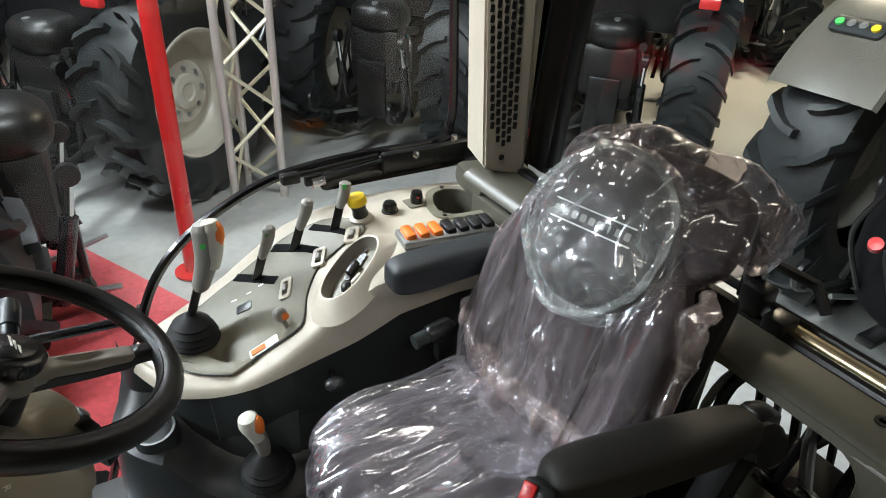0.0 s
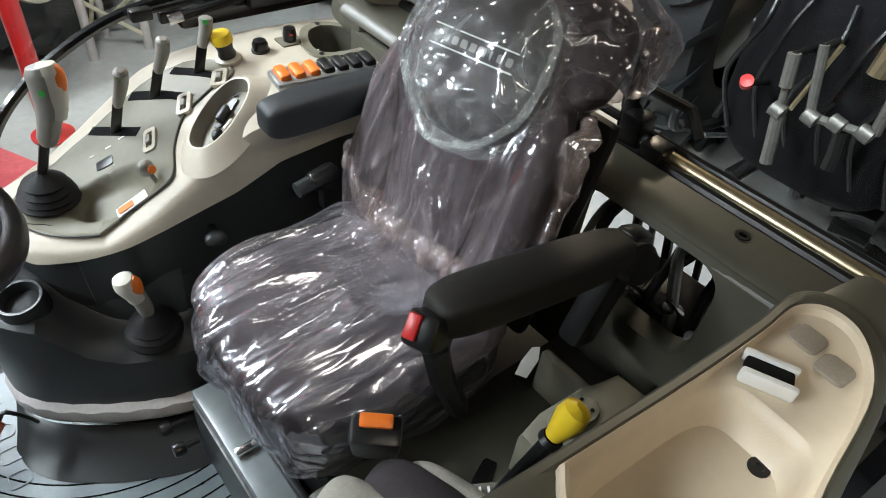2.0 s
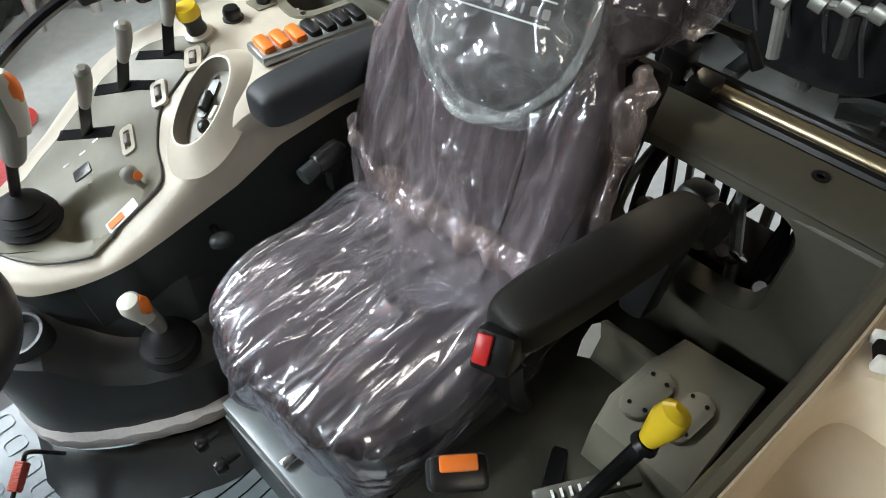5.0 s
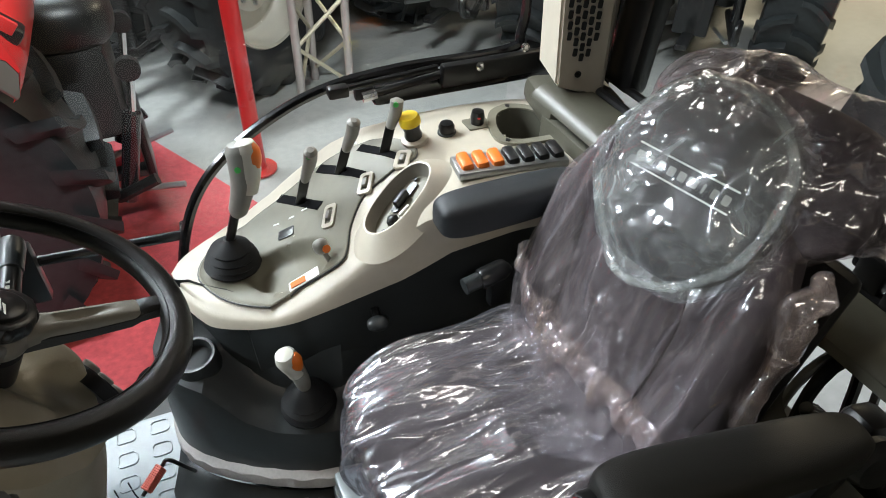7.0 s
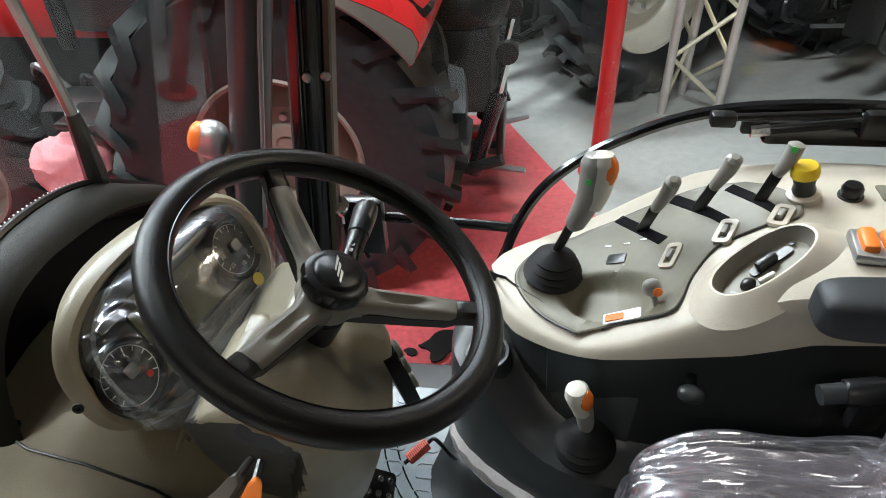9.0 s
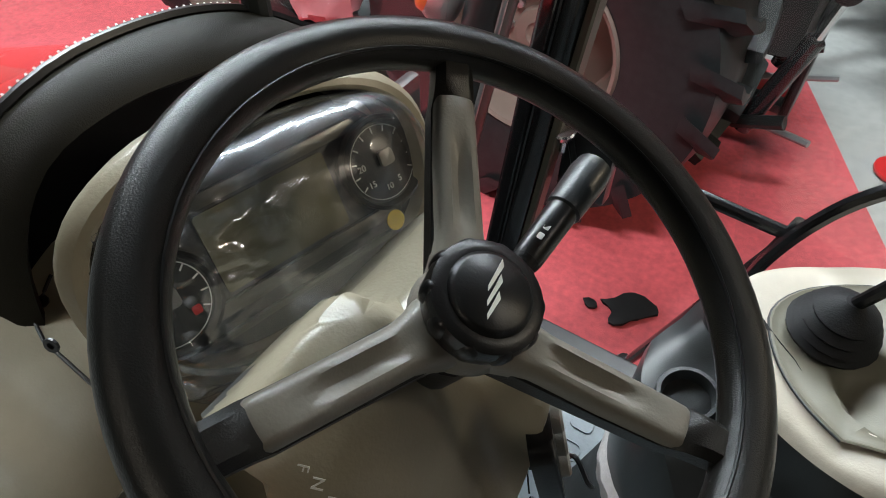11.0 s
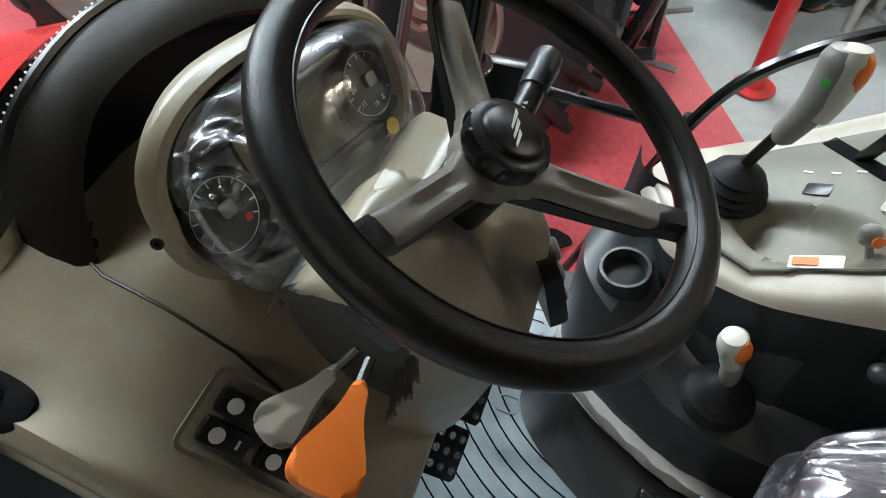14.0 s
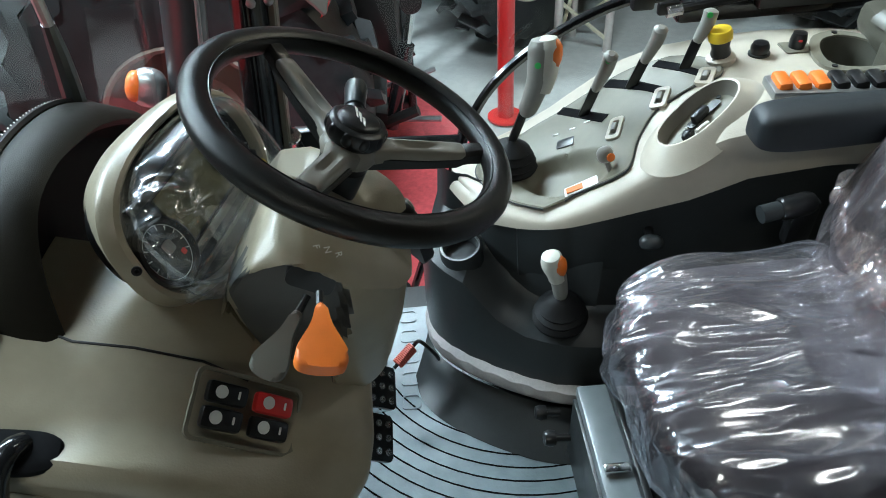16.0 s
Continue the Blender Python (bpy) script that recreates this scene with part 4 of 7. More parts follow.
part("gaiter", bm, CLOTH, low, "crumpled pale grey cloth gaiter under the moulding")
bm = bmesh.new()
rows = []
for p in WALLXY:
    q = Vector((p.x, p.y, 0))
    n = Vector((-0.35, -0.9, 0))
    rows.append([q + Vector((0, 0, 1.115)), q + n * 0.012 + Vector((0, 0, 1.112)), q + n * 0.04 + Vector((0, 0, 1.095)), q + n * 0.08 + Vector((0, 0, 1.075)), q + n * 0.13 + Vector((0, 0, FLOOR + 0.002))])
loft(bm, rows, close=False, cap=False)
part("tunnel_mat", bm, DARK, low, "dark rubber mat rising over the tunnel")
part("cup_rim", lathed([(0.036, -0.10), (0.038, -0.01), (0.041, 0.0), (0.047, 0.0), (0.050, -0.008), (0.052, -0.10), (0.056, -0.26), (0.036, -0.26)], axes((0.178, 0.482, 1.475), (-0.12, -0.1, 1)), 28), DARK, low, "round cup holder")
part("cup_floor", lathed([(0.037, -0.11), (0.0, -0.109)], axes((0.178, 0.482, 1.475), (-0.12, -0.1, 1)), 20), BLACK, low)

gear = thing("gear_lever", (0.37, 0.345, 1.35), "short lever with white and orange grip over a black boot", "lever")
part("boot", lathed([(0.062, -0.01), (0.064, 0.0), (0.056, 0.01), (0.058, 0.017), (0.048, 0.025), (0.05, 0.032), (0.038, 0.042), (0.030, 0.055), (0.014, 0.066)], axes((0.390, 0.345, 1.362), (-0.05, -0.1, 1)), 22), RUBBER, gear, "ribbed black boot")
GP = smooth_path([(0.387, 0.340, 1.425), (0.382, 0.336, 1.46), (0.374, 0.332, 1.50), (0.363, 0.330, 1.535), (0.358, 0.329, 1.565)], 4)
rad = [lerp(k / (len(GP) - 1), (0, 0.15, 0.5, 0.8, 0.94, 1), (0.013, 0.017, 0.0185, 0.0235, 0.019, 0.008)) for k in range(len(GP))]
part("grip", tubed(GP, 0.02, 14, rad), GRIPG, gear, "grey grip")
part("cap", tubed([p + Vector((-0.004, -0.004, 0.003)) for p in GP[7:]], 0.02, 14, [r * 1.0 for r in rad[7:]]), GRIPW, gear, "white cap")
part("orange_inlay", tubed([p + Vector((0.009, -0.009, 0.002)) for p in GP[9:16]], 0.02, 12, [0.008, 0.013, 0.016, 0.018, 0.018, 0.015, 0.009]), ORANGE, gear, "orange inlay")
kn = thing("turn_knob", (0.56, 0.32, 1.58), "dull grey turn knob on the console flank", "knob")
part("cap", puffed(axes((0.555, 0.312, 1.587), (-0.2, -1, 0.15)), 0.024, 0.016, 0.016, 18, 10, 2.4), DARK, kn)
part("stem", lathed([(0.010, -0.05), (0.010, 0.0)], axes((0.555, 0.312, 1.587), (-0.2, -1, 0.15)), 10), BLACK, kn)
# ---- seat ----
seat = thing("driver_seat", (0.65, -0.06, FLOOR), "dark purple-grey driver seat still in its shop wrapping", "seat")
SY = -0.06


def cushion_bend(p):
    q = p.copy()
    q.z += 0.016 * (p.x / 0.25) ** 2 + 0.004 * (p.x / 0.25) + 0.012 * (abs(p.y) / 0.25) ** 3
    return q


part("seat_cushion", puffed(Matrix.Translation((0.650, SY, 1.615)), 0.235, 0.225, 0.066, 48, 26, 3.6, cushion_bend), FABRIC, seat)
BM = Matrix.Translation((0.915, SY + 0.01, 1.875)) @ pose(0, 0, 0, 0, 17, 0)


def back_bend(p):
    q = p.copy()
    q.y *= 1.0 - 0.16 * (p.z / 0.26)
    q.x += -0.03 * (abs(p.y) / 0.2) ** 3
    return q


part("backrest", puffed(BM, 0.060, 0.235, 0.265, 44, 26, 3.2, back_bend), FABRIC, seat)
for sy in (1, -1):
    part("back_bolster", puffed(BM @ Matrix.Translation((-0.052, sy * 0.175, -0.06)) @ pose(0, 0, 0, sy * -7, 0, sy * 14), 0.035, 0.052, 0.17, 20, 16, 2.6), FABRIC, seat)
part("lumbar_pad", puffed(BM @ Matrix.Translation((-0.058, 0, -0.05)), 0.022, 0.115, 0.16, 24, 16, 2.8), FABRIC, seat)
part("back_shell", boxed((0.985, SY - 0.005, 1.80), (0.035, 0.40, 0.46), 0.015, pose(0, 0, 0, 0, 15, 0)), BLACK, seat)
HM = Matrix.Translation((0.888, -0.085, 2.095)) @ pose(0, 0, 0, 0, 30, 14)
part("head_pad", puffed(HM, 0.050, 0.118, 0.126, 36, 24, 2.6), FABRIC, seat)
EM = Matrix.Translation((0.985, -0.095, 2.128)) @ pose(0, 0, 0, 0, 26, 10)
part("back_extension", puffed(EM, 0.050, 0.165, 0.095, 36, 20, 3.4), FABRIC, seat)
lm = HM @ Matrix.Translation((-0.0545, 0, 0.012)) @ Matrix.Diagonal((1, 0.80, 0.80, 1))
part("logo_bar", slabbed(round_rect(0.19, 0.003, 0.001, 2), 0.0008, 0, axes((0, 0, 0), (-1, 0, 0), (0, -1, 0)) @ Matrix.Translation((0, 0.020, 0))), WHITE, seat, "pale printed line", m=lm)
part("logo_bar", slabbed(round_rect(0.19, 0.003, 0.001, 2), 0.0008, 0, axes((0, 0, 0), (-1, 0, 0), (0, -1, 0)) @ Matrix.Translation((0, -0.018, 0))), WHITE, seat, "pale printed line", m=lm)
for i, w in enumerate((0.022, 0.014, 0.016, 0.017, 0.017, 0.022, 0.006, 0.015, 0.016)):
    x = -0.082 + 0.0205 * i
    part("logo_mark", slabbed(round_rect(w * 0.8, 0.016, 0.003, 2), 0.0008, 0, axes((0, 0, 0), (-1, 0, 0), (0, -1, 0)) @ Matrix.Translation((x, 0, 0))), GRIPG, seat, "pale printed mark", m=lm)


def crumpled(base, layers, seed):
    """Lifts a closed skin along its normals into folds of thin wrapping. layers: height, folds a metre along x, y and z, crest sharpness."""
    base.normal_update()
    out = {}
    for v in base.verts:
        w = noise.noise_vector(v.co * 5.0 + Vector((seed, 0, seed))) * 0.045
        h = 0.0
        for amp, flow, sharp in layers:
            q = v.co + w
            p = Vector((q.x * flow[0], q.y * flow[1], q.z * flow[2])) + Vector((seed, seed * 2, amp * 900))
            h += amp * max(0.0, 1 - 1.8 * abs(noise.noise(p))) ** sharp
        out[v] = v.co + v.normal * (h + 0.004)
    for v, q in out.items():
        v.co = q
    return base


def wrinkled(base, amp, scale, flow, seed):
    """Lifts a closed skin along its normals into soft folds."""
    base.normal_update()
    out = {}
    for v in base.verts:
        p = Vector((v.co.x * flow[0], v.co.y * flow[1], v.co.z * flow[2])) * scale + Vector((seed, seed * 2, 0))
        a = 1 - abs(noise.noise(p)) * 2
        b = 1 - abs(noise.noise(p * 2.3 + Vector((5, 1, 2)))) * 2
        c = noise.noise(p * 0.4)
        out[v] = v.co + v.normal * amp * (0.35 + 0.6 * max(a, 0) ** 3 + 0.35 * max(b, 0) ** 3 + 0.35 * c)
    for v, q in out.items():
        v.co = q
    return base


def wrap(name, bm, mat, label):
    ob = part(name, bm, mat, None)
    tagged(ob, label, "plastic wrap", "seat wrapping")
    ob.visible_shadow = False
    return ob


def loose_cushion(p):
    q = cushion_bend(p)
    if p.z < 0:
        q.z -= 0.05 + 0.02 * noise.noise(Vector((p.x * 12, p.y * 12, 3)))
        k = 1.0 + 0.03 * noise.noise(Vector((p.x * 20, p.y * 20, 1)))
        q.x, q.y = q.x * k, q.y * k
    return q


wrap("seat_wrap", crumpled(puffed(Matrix.Translation((0.650, SY, 1.617)), 0.243, 0.234, 0.064, 420, 200, 3.4, loose_cushion), ((0.017, (1.3, 7, 7), 1.5), (0.0075, (2.2, 17, 14), 2.0), (0.0012, (6, 44, 36), 1.6)), 3.1), FILM, "loose purplish clear plastic wrap over the seat cushion")


def loose_back(p):
    q = back_bend(p)
    if p.z < -0.08:
        d = -(p.z + 0.08)
        q.y *= 1.0 + 0.35 * d
        q.x -= 0.25 * d * max(0.0, 1 - abs(p.y) / 0.3)
    return q


def shield(p):
    """Rounded shield: full at the top and narrower below."""
    return Vector((p.x, p.y * lerp(p.z, (-0.15, -0.05, 0.08, 0.15), (0.74, 0.94, 1.0, 1.0)), p.z))


wrap("back_wrap", crumpled(puffed(BM @ Matrix.Translation((-0.008, 0, -0.008)), 0.074, 0.222, 0.276, 420, 240, 2.9, loose_back), ((0.015, (5, 7, 1.6), 1.5), (0.0085, (9, 18, 2.8), 2.0), (0.0014, (24, 44, 7), 1.6)), 7.7), FILMB, "loose purplish clear plastic wrap over the seat back")
hem = smooth_path([(0.835, 0.20, 1.785), (0.805, 0.12, 1.748), (0.800, 0.03, 1.738), (0.798, -0.06, 1.742), (0.800, -0.15, 1.748), (0.812, -0.225, 1.765), (0.85, -0.275, 1.80)], 12)
hem_ob = part("hem", crumpled(tubed([p + noise.noise_vector(p * 30) * 0.010 for p in hem], 0.012, 18), ((0.016, (10, 22, 16), 1.3), (0.006, (24, 46, 36), 1.6)), 2.2), FILMP, bpy.data.objects["back_wrap"], "gathered lower hem of the wrap")
hem_ob.visible_shadow = False
side = smooth_path([(0.862, -0.285, 1.80), (0.875, -0.290, 1.86), (0.905, -0.282, 1.95), (0.930, -0.272, 2.02), (0.955, -0.262, 2.07)], 10)
side_ob = part("loose_edge", crumpled(tubed([p + noise.noise_vector(p * 25) * 0.012 for p in side], 0.010, 14, [lerp(k / (len(side) - 1), (0, 0.5, 0.85, 1), (0.005, 0.007, 0.010, 0.004)) for k in range(len(side))]), ((0.012, (22, 30, 14), 1.5), (0.005, (50, 64, 30), 1.8)), 6.2), FILMP, bpy.data.objects["back_wrap"], "gathered edge of the wrap, tinted pinkish for warm light")
side_ob.visible_shadow = False
head_bag = wrap("head_wrap", crumpled(puffed(HM, 0.056, 0.128, 0.140, 260, 160, 2.5, shield), ((0.008, (7, 8, 9), 1.0), (0.0045, (15, 20, 22), 1.0), (0.0014, (46, 50, 42), 1.3)), 1.3), FILMH, "tight clear plastic bag over the head pad")


def flap(p):
    """The bag's slack end hangs out to a point on the near side."""
    q = p.copy()
    if p.y < -0.09:
        t = (abs(p.y) - 0.09) / 0.1
        q.y -= 0.030 * t * t
        q.z *= 1.0 - 0.55 * min(1.0, t)
        q.x *= 1.0 - 0.5 * min(1.0, t)
        q.z += 0.042 * t
    return q


hem = [HM @ Vector((-0.040 - 0.010 * math.cos(4 * a), shield(Vector((0, 0.130 * math.cos(a), 0.141 * math.sin(a)))).y, 0.141 * math.sin(a))) for a in (2 * math.pi * k / 60 for k in range(61))]
hem_ob = part("hem", wrinkled(tubed(hem, 0.0040, 8), 0.004, 40.0, (1, 1, 1), 5.0), FILMH, head_bag, "gathered hem of the bag")
hem_ob.visible_shadow = False
wrap("top_wrap", crumpled(puffed(EM @ Matrix.Translation((-0.006, -0.01, 0.004)), 0.062, 0.180, 0.100, 280, 170, 3.2, flap), ((0.016, (6, 5, 9), 1.0), (0.009, (14, 11, 20), 1.0), (0.0028, (40, 32, 48), 1.3)), 9.9), FILMB, "loose clear plastic bag with a flap over the seat top")


def armrest(name, parent, x0, x1, y, z, w, h, mat, tilt, yaw=0.0):
    m = Matrix.Translation(((x0 + x1) / 2, y, z)) @ pose(0, 0, 0, 0, tilt, yaw)

    def bend(p):
        """Fuller at the front end, thinner behind, the top slightly crowned."""
        q = p.copy()
        u = p.x / ((x1 - x0) / 2)
        q.z *= 0.86 - 0.14 * u if p.z < 0 else 1.0
        q.z += 0.006 * (1 - (2 * p.y / w) ** 2) if p.z > 0 else 0.0
        q.y *= 1.0 - 0.08 * max(0.0, u)
        return q
    return part(name, puffed(m, (x1 - x0) / 2, w / 2, h / 2, 48, 24, 4.6, bend), mat, parent)


armrest("left_armrest", seat, 0.585, 0.945, -0.372, 1.917, 0.080, 0.068, ARM, 3, -8)
armrest("right_armrest", seat, 0.650, 0.95, 0.235, 1.887, 0.082, 0.070, ARMB, 0)
part("left_arm_bracket", boxed((0.965, -0.375, 1.79), (0.07, 0.05, 0.24), 0.015, pose(0, 0, 0, 0, 20, 0)), BLACK, seat)
part("left_arm_pivot", lathed([(0.034, -0.012), (0.038, 0.0), (0.030, 0.016), (0.0, 0.018)], axes((0.955, -0.42, 1.885), (-0.2, -1, 0.15)), 20), BLACK, seat)
part("right_arm_bracket", boxed((0.95, 0.20, 1.79), (0.07, 0.05, 0.22), 0.015, pose(0, 0, 0, 0, 20, 0)), BLACK, seat)
part("seat_pan", boxed((0.655, SY, 1.515), (0.40, 0.40, 0.06), 0.02), BLACK, seat)
part("suspension_bellows", boxed((0.66, SY, 1.37), (0.34, 0.34, 0.26), 0.03), RUBBER, seat)
bm = bmesh.new()
box(bm, (0.432, -0.06, 1.285), (0.070, 0.50, 0.030), 0.006)
part("front_plate", bm, PLATE, seat, "painted steel suspension plate")
part("plate_rib", boxed((0.468, -0.06, 1.312), (0.016, 0.50, 0.026), 0.005), BLACK, seat)
box_bm = boxed((0.40, -0.06, 1.17), (0.02, 0.48, 0.2), 0.004)
part("plate_skirt", box_bm, DARK, seat)
part("base_frame", boxed((0.68, SY, 1.16), (0.46, 0.44, 0.20), 0.02), BLACK, seat)
for y, z in ((0.100, 1.245), (0.195, 1.20)):
    part("slide_knob", lathed([(0.008, 0), (0.008, 0.03), (0.016, 0.032), (0.018, 0.045), (0.014, 0.055), (0.0, 0.057)], axes((0.368, y, z), (-1, 0, 0.1)), 16), BLACK, seat, "black adjuster knob")
part("catch", boxed((0.43, -0.015, 1.308), (0.05, 0.02, 0.014), 0.004), CHROME, seat)
cyl = thing("adjuster_cylinder", (0.76, 0.215, 1.69), "black ribbed seat adjuster knob beside the cushion", "adjuster")
part("body", tubed([(0.715, 0.237, 1.700), (0.75, 0.24, 1.705)], 0.017, 14), DARK, cyl)
part("cap", tubed([(0.75, 0.24, 1.705), (0.754, 0.24, 1.7055), (0.80, 0.245, 1.711), (0.812, 0.247, 1.7125)], 0.021, 14, [0.019, 0.022, 0.022, 0.018]), BLACK, cyl)
part("bracket", boxed((0.80, 0.245, 1.67), (0.05, 0.03, 0.10), 0.01), BLACK, cyl)

bk = thing("belt_buckle", (0.56, -0.37, 1.90), "black seat belt buckle with a red release button", "buckle")
bmx = axes((0.560, -0.358, 1.928), (-0.75, -0.2, 0.6), (0.3, -0.9, 0.1))
part("body", boxed((0.004, 0, -0.03), (0.050, 0.052, 0.070), 0.010), BLACK, bk, m=bmx)
part("button", boxed((-0.006, 0.003, 0.007), (0.019, 0.036, 0.008), 0.003), REDP, bk, m=bmx)
part("strap", tubed([(0.585, -0.367, 1.89), (0.62, -0.355, 1.78), (0.70, -0.33, 1.60)], 0.02, 6), BLACK, bk)
bk = thing("second_buckle", (0.455, -0.41, 1.80), "black belt buckle with an orange button", "buckle")
bmy = axes((0.458, -0.414, 1.866), (-0.25, -0.30, 0.92), (0.75, -0.65, 0))
part("body", boxed((0, 0, -0.062), (0.066, 0.040, 0.115), 0.008), BLACK, bk, m=bmy)
part("button", boxed((0, 0.010, -0.001), (0.042, 0.018, 0.010), 0.003), ORANGE, bk, m=bmy)
part("strap", boxed((0, 0, -0.19), (0.046, 0.006, 0.16), 0.002), BLACK, bk, m=bmy)
# folded instructor seat
js = thing("folded_side_seat", (0.42, -0.5, 1.4), "small folded side seat in dark fabric with grey piping panels", "seat")
part("pad", puffed(Matrix.Translation((0.402, -0.470, 1.735)) @ pose(0, 0, 0, 0, 6, 24), 0.036, 0.068, 0.095, 28, 18, 3.2), FABRIC2, js)
part("back", puffed(Matrix.Translation((0.462, -0.510, 1.745)) @ pose(0, 0, 0, 0, 6, 20), 0.036, 0.088, 0.105, 28, 18, 3.2), FABRIC, js)
part("edge_panel", puffed(Matrix.Translation((0.497, -0.530, 1.748)) @ pose(0, 0, 0, 0, 6, 18), 0.013, 0.085, 0.102, 28, 18, 3.2), FABRIC2, js)
part("leg", boxed((0.44, -0.51, 1.37), (0.10, 0.06, 0.62), 0.012), BLACK, js)

# ---- rear wall, sill and left tray ----
rear = thing("cab_rear_wall", (1.13, -0.2, 1.1), "grey-green moulded cab rear wall with a rounded opening", "wall panel")
# a rounded hole in the wall, seen from the seat side
HO = [(-0.365 + x, 1.776 + z) for x, z in round_rect(0.31, 0.215, 0.05, 5)]
k = len(HO)
OUTR = []
for y, z in HO:
    a = math.atan2(z - 1.755, y + 0.36)
    s = min(abs(0.34 / math.cos(a)) if abs(math.cos(a)) > 1e-4 else 9, abs((0.145 if z > 1.755 else 0.7) / math.sin(a)) if abs(math.sin(a)) > 1e-4 else 9)
    OUTR.append((-0.36 + s * math.cos(a), 1.755 + s * math.sin(a)))
bm = bmesh.new()


def px(y, z):
    return 1.045 + lerp(z, (1.0, 1.65, 1.80, 1.88, 1.905), (0.0, 0.0, 0.002, 0.006, 0.012))


rows = []
for pts, d in ((OUTR, 0), (HO, 0), (HO, 0.012), (HO, 0.05)):
    f = 1.0 if d == 0 else (0.97 if d == 0.012 else 0.95)
    rows.append([Vector((px(y, z) + d, -0.36 + (y + 0.36) * f, 1.755 + (z - 1.755) * f)) for y, z in pts])
loft(bm, rows, close=True, cap=False)
part("wall", bm, SILL, rear)
bm = bmesh.new()
rows = []
for y in [0.60 - 0.07 * i for i in range(20)]:
    c = 0.0
    rows.append([Vector((x + c, y, z)) for x, z in ((1.052, 1.884), (1.056, 1.894), (1.075, 1.908), (1.11, 1.914), (1.165, 1.914), (1.172, 1.908), (1.172, 1.86))])
loft(bm, rows, close=False, cap=False)
part("sill", bm, SILL, rear, "rear window sill")
part("side_wall", boxed((1.06, 0.25, 1.47), (0.03, 0.58, 0.80), 0.008), SILL, rear)
part("sill_screw", lathed([(0.013, 0), (0.013, 0.003), (0.007, 0.003), (0.006, 0.0)], axes((1.128, -0.49, 1.914), (0, 0, 1)), 14), BLACK, rear)
part("seal", tubed([(1.182, 0.60, 1.912), (1.182, -0.72, 1.912)], 0.011, 8), BLACK, rear, "black rubber window seal")
# the bar's gold tone is warm reflected light, given by its colour
part("sill_bar", tubed([(1.215, -0.27, 1.912), (1.215, -0.73, 1.912)], 0.014, 12), WARMMETAL, rear, "bare metal tube along the rear window, tinted yellow for warm reflections")
part("seal_outer", tubed([(1.245, 0.60, 1.916), (1.245, -0.76, 1.916)], 0.010, 8), BLACK, rear)
latch = thing("rear_window_latch", (1.2, -0.22, 1.93), "black rear window latch on the sill", "latch")
part("block", boxed((1.195, -0.205, 1.945), (0.05, 0.05, 0.06), 0.008), BLACK, latch)
part("socket", boxed((1.19, -0.262, 1.928), (0.05, 0.045, 0.03), 0.005), BLACK, latch)
part("post", boxed((1.215, -0.175, 2.02), (0.035, 0.035, 0.20), 0.008), GLOSSBLACK, latch)
part("lever", tubed([(1.205, -0.19, 2.02), (1.19, -0.30, 2.03), (1.19, -0.33, 1.99)], 0.010, 8), BLACK, latch)
bm = bmesh.new()
loft(bm, [[Vector((1.25, y, 1.915)) for y in (-0.76, 0.62)], [Vector((1.30, y, 2.74)) for y in (-0.76, 0.62)]], close=False, cap=False)
glass_pane("rear_pane", bm, "large rear window pane")

# left fender console with tray
fen = thing("fender_console", (0.75, -0.66, 1.2), "charcoal fender console with a cream storage tray", "console")
tm = axes((0.738, -0.715, 1.992), (0, 0, 1), Vector((0.997, -0.078, 0)))
TO = [(-0.215, 0.085), (0.0, 0.083), (0.13, 0.086), (0.212, 0.090), (0.25, 0.06), (0.238, 0.01), (0.16, -0.042), (0.0, -0.078), (-0.12, -0.112), (-0.20, -0.128), (-0.255, -0.10), (-0.25, 0.03)]
to = [(p.x, p.y) for p in smooth_path([(a, b, 0) for a, b in TO] + [(TO[0][0], TO[0][1], 0)], 5)[:-1]]
BX, BY, BW, BH = -0.094, -0.004, 0.140, 0.078  # the basin's middle and half sizes


def basin(x, y, f):
    """The basin's outline at the angle at which (x, y) lies, scaled by f."""
    a = math.atan2((y - BY) / BH, (x - BX) / BW)
    r = (abs(math.cos(a)) ** 4.5 + abs(math.sin(a)) ** 4.5) ** (-1 / 4.5)
    u, v = BW * f * r * math.cos(a), BH * f * r * math.sin(a)
    return BX + u, BY + (v * (1 - 1.9 * u) if v < 0 else v)


bm = bmesh.new()
rows = [[tm @ Vector((x * f, y * f, z)) for x, y in to] for f, z in ((1.0, -0.012), (0.99, -0.001), (0.97, 0.003), (0.945, 0.0), (0.93, -0.010))]
rows += [[tm @ Vector((*basin(x, y, f), z)) for x, y in to] for f, z in ((1.02, -0.014), (0.985, -0.018), (0.95, -0.03), (0.88, -0.060), (0.84, -0.066), (0.5, -0.067), (0.01, -0.067))]
loft(bm, rows, close=True, cap=False)
part("tray", bm, TRAY, fen, "cream storage tray")
cm2 = tm @ Matrix.Translation((0.080, 0.042, 0)) @ pose(0, 0, 0, 0, 0, 28)
part("clip_front", boxed((-0.018, 0, -0.003), (0.010, 0.064, 0.022), 0.004), WHITE, fen, "white plastic clip", m=cm2)
part("clip_slot", boxed((0.0, 0, -0.006), (0.026, 0.056, 0.016), 0.004), MATDARK, fen, m=cm2)
part("clip_back", boxed((0.017, 0, -0.004), (0.009, 0.064, 0.020), 0.004), WHITE, fen, m=cm2)
part("foam_pad", slabbed(round_rect(0.040, 0.040, 0.009), 0.005, 0.002, Matrix.Translation((0.178, 0.050, -0.006))), FOAM, fen, m=tm)
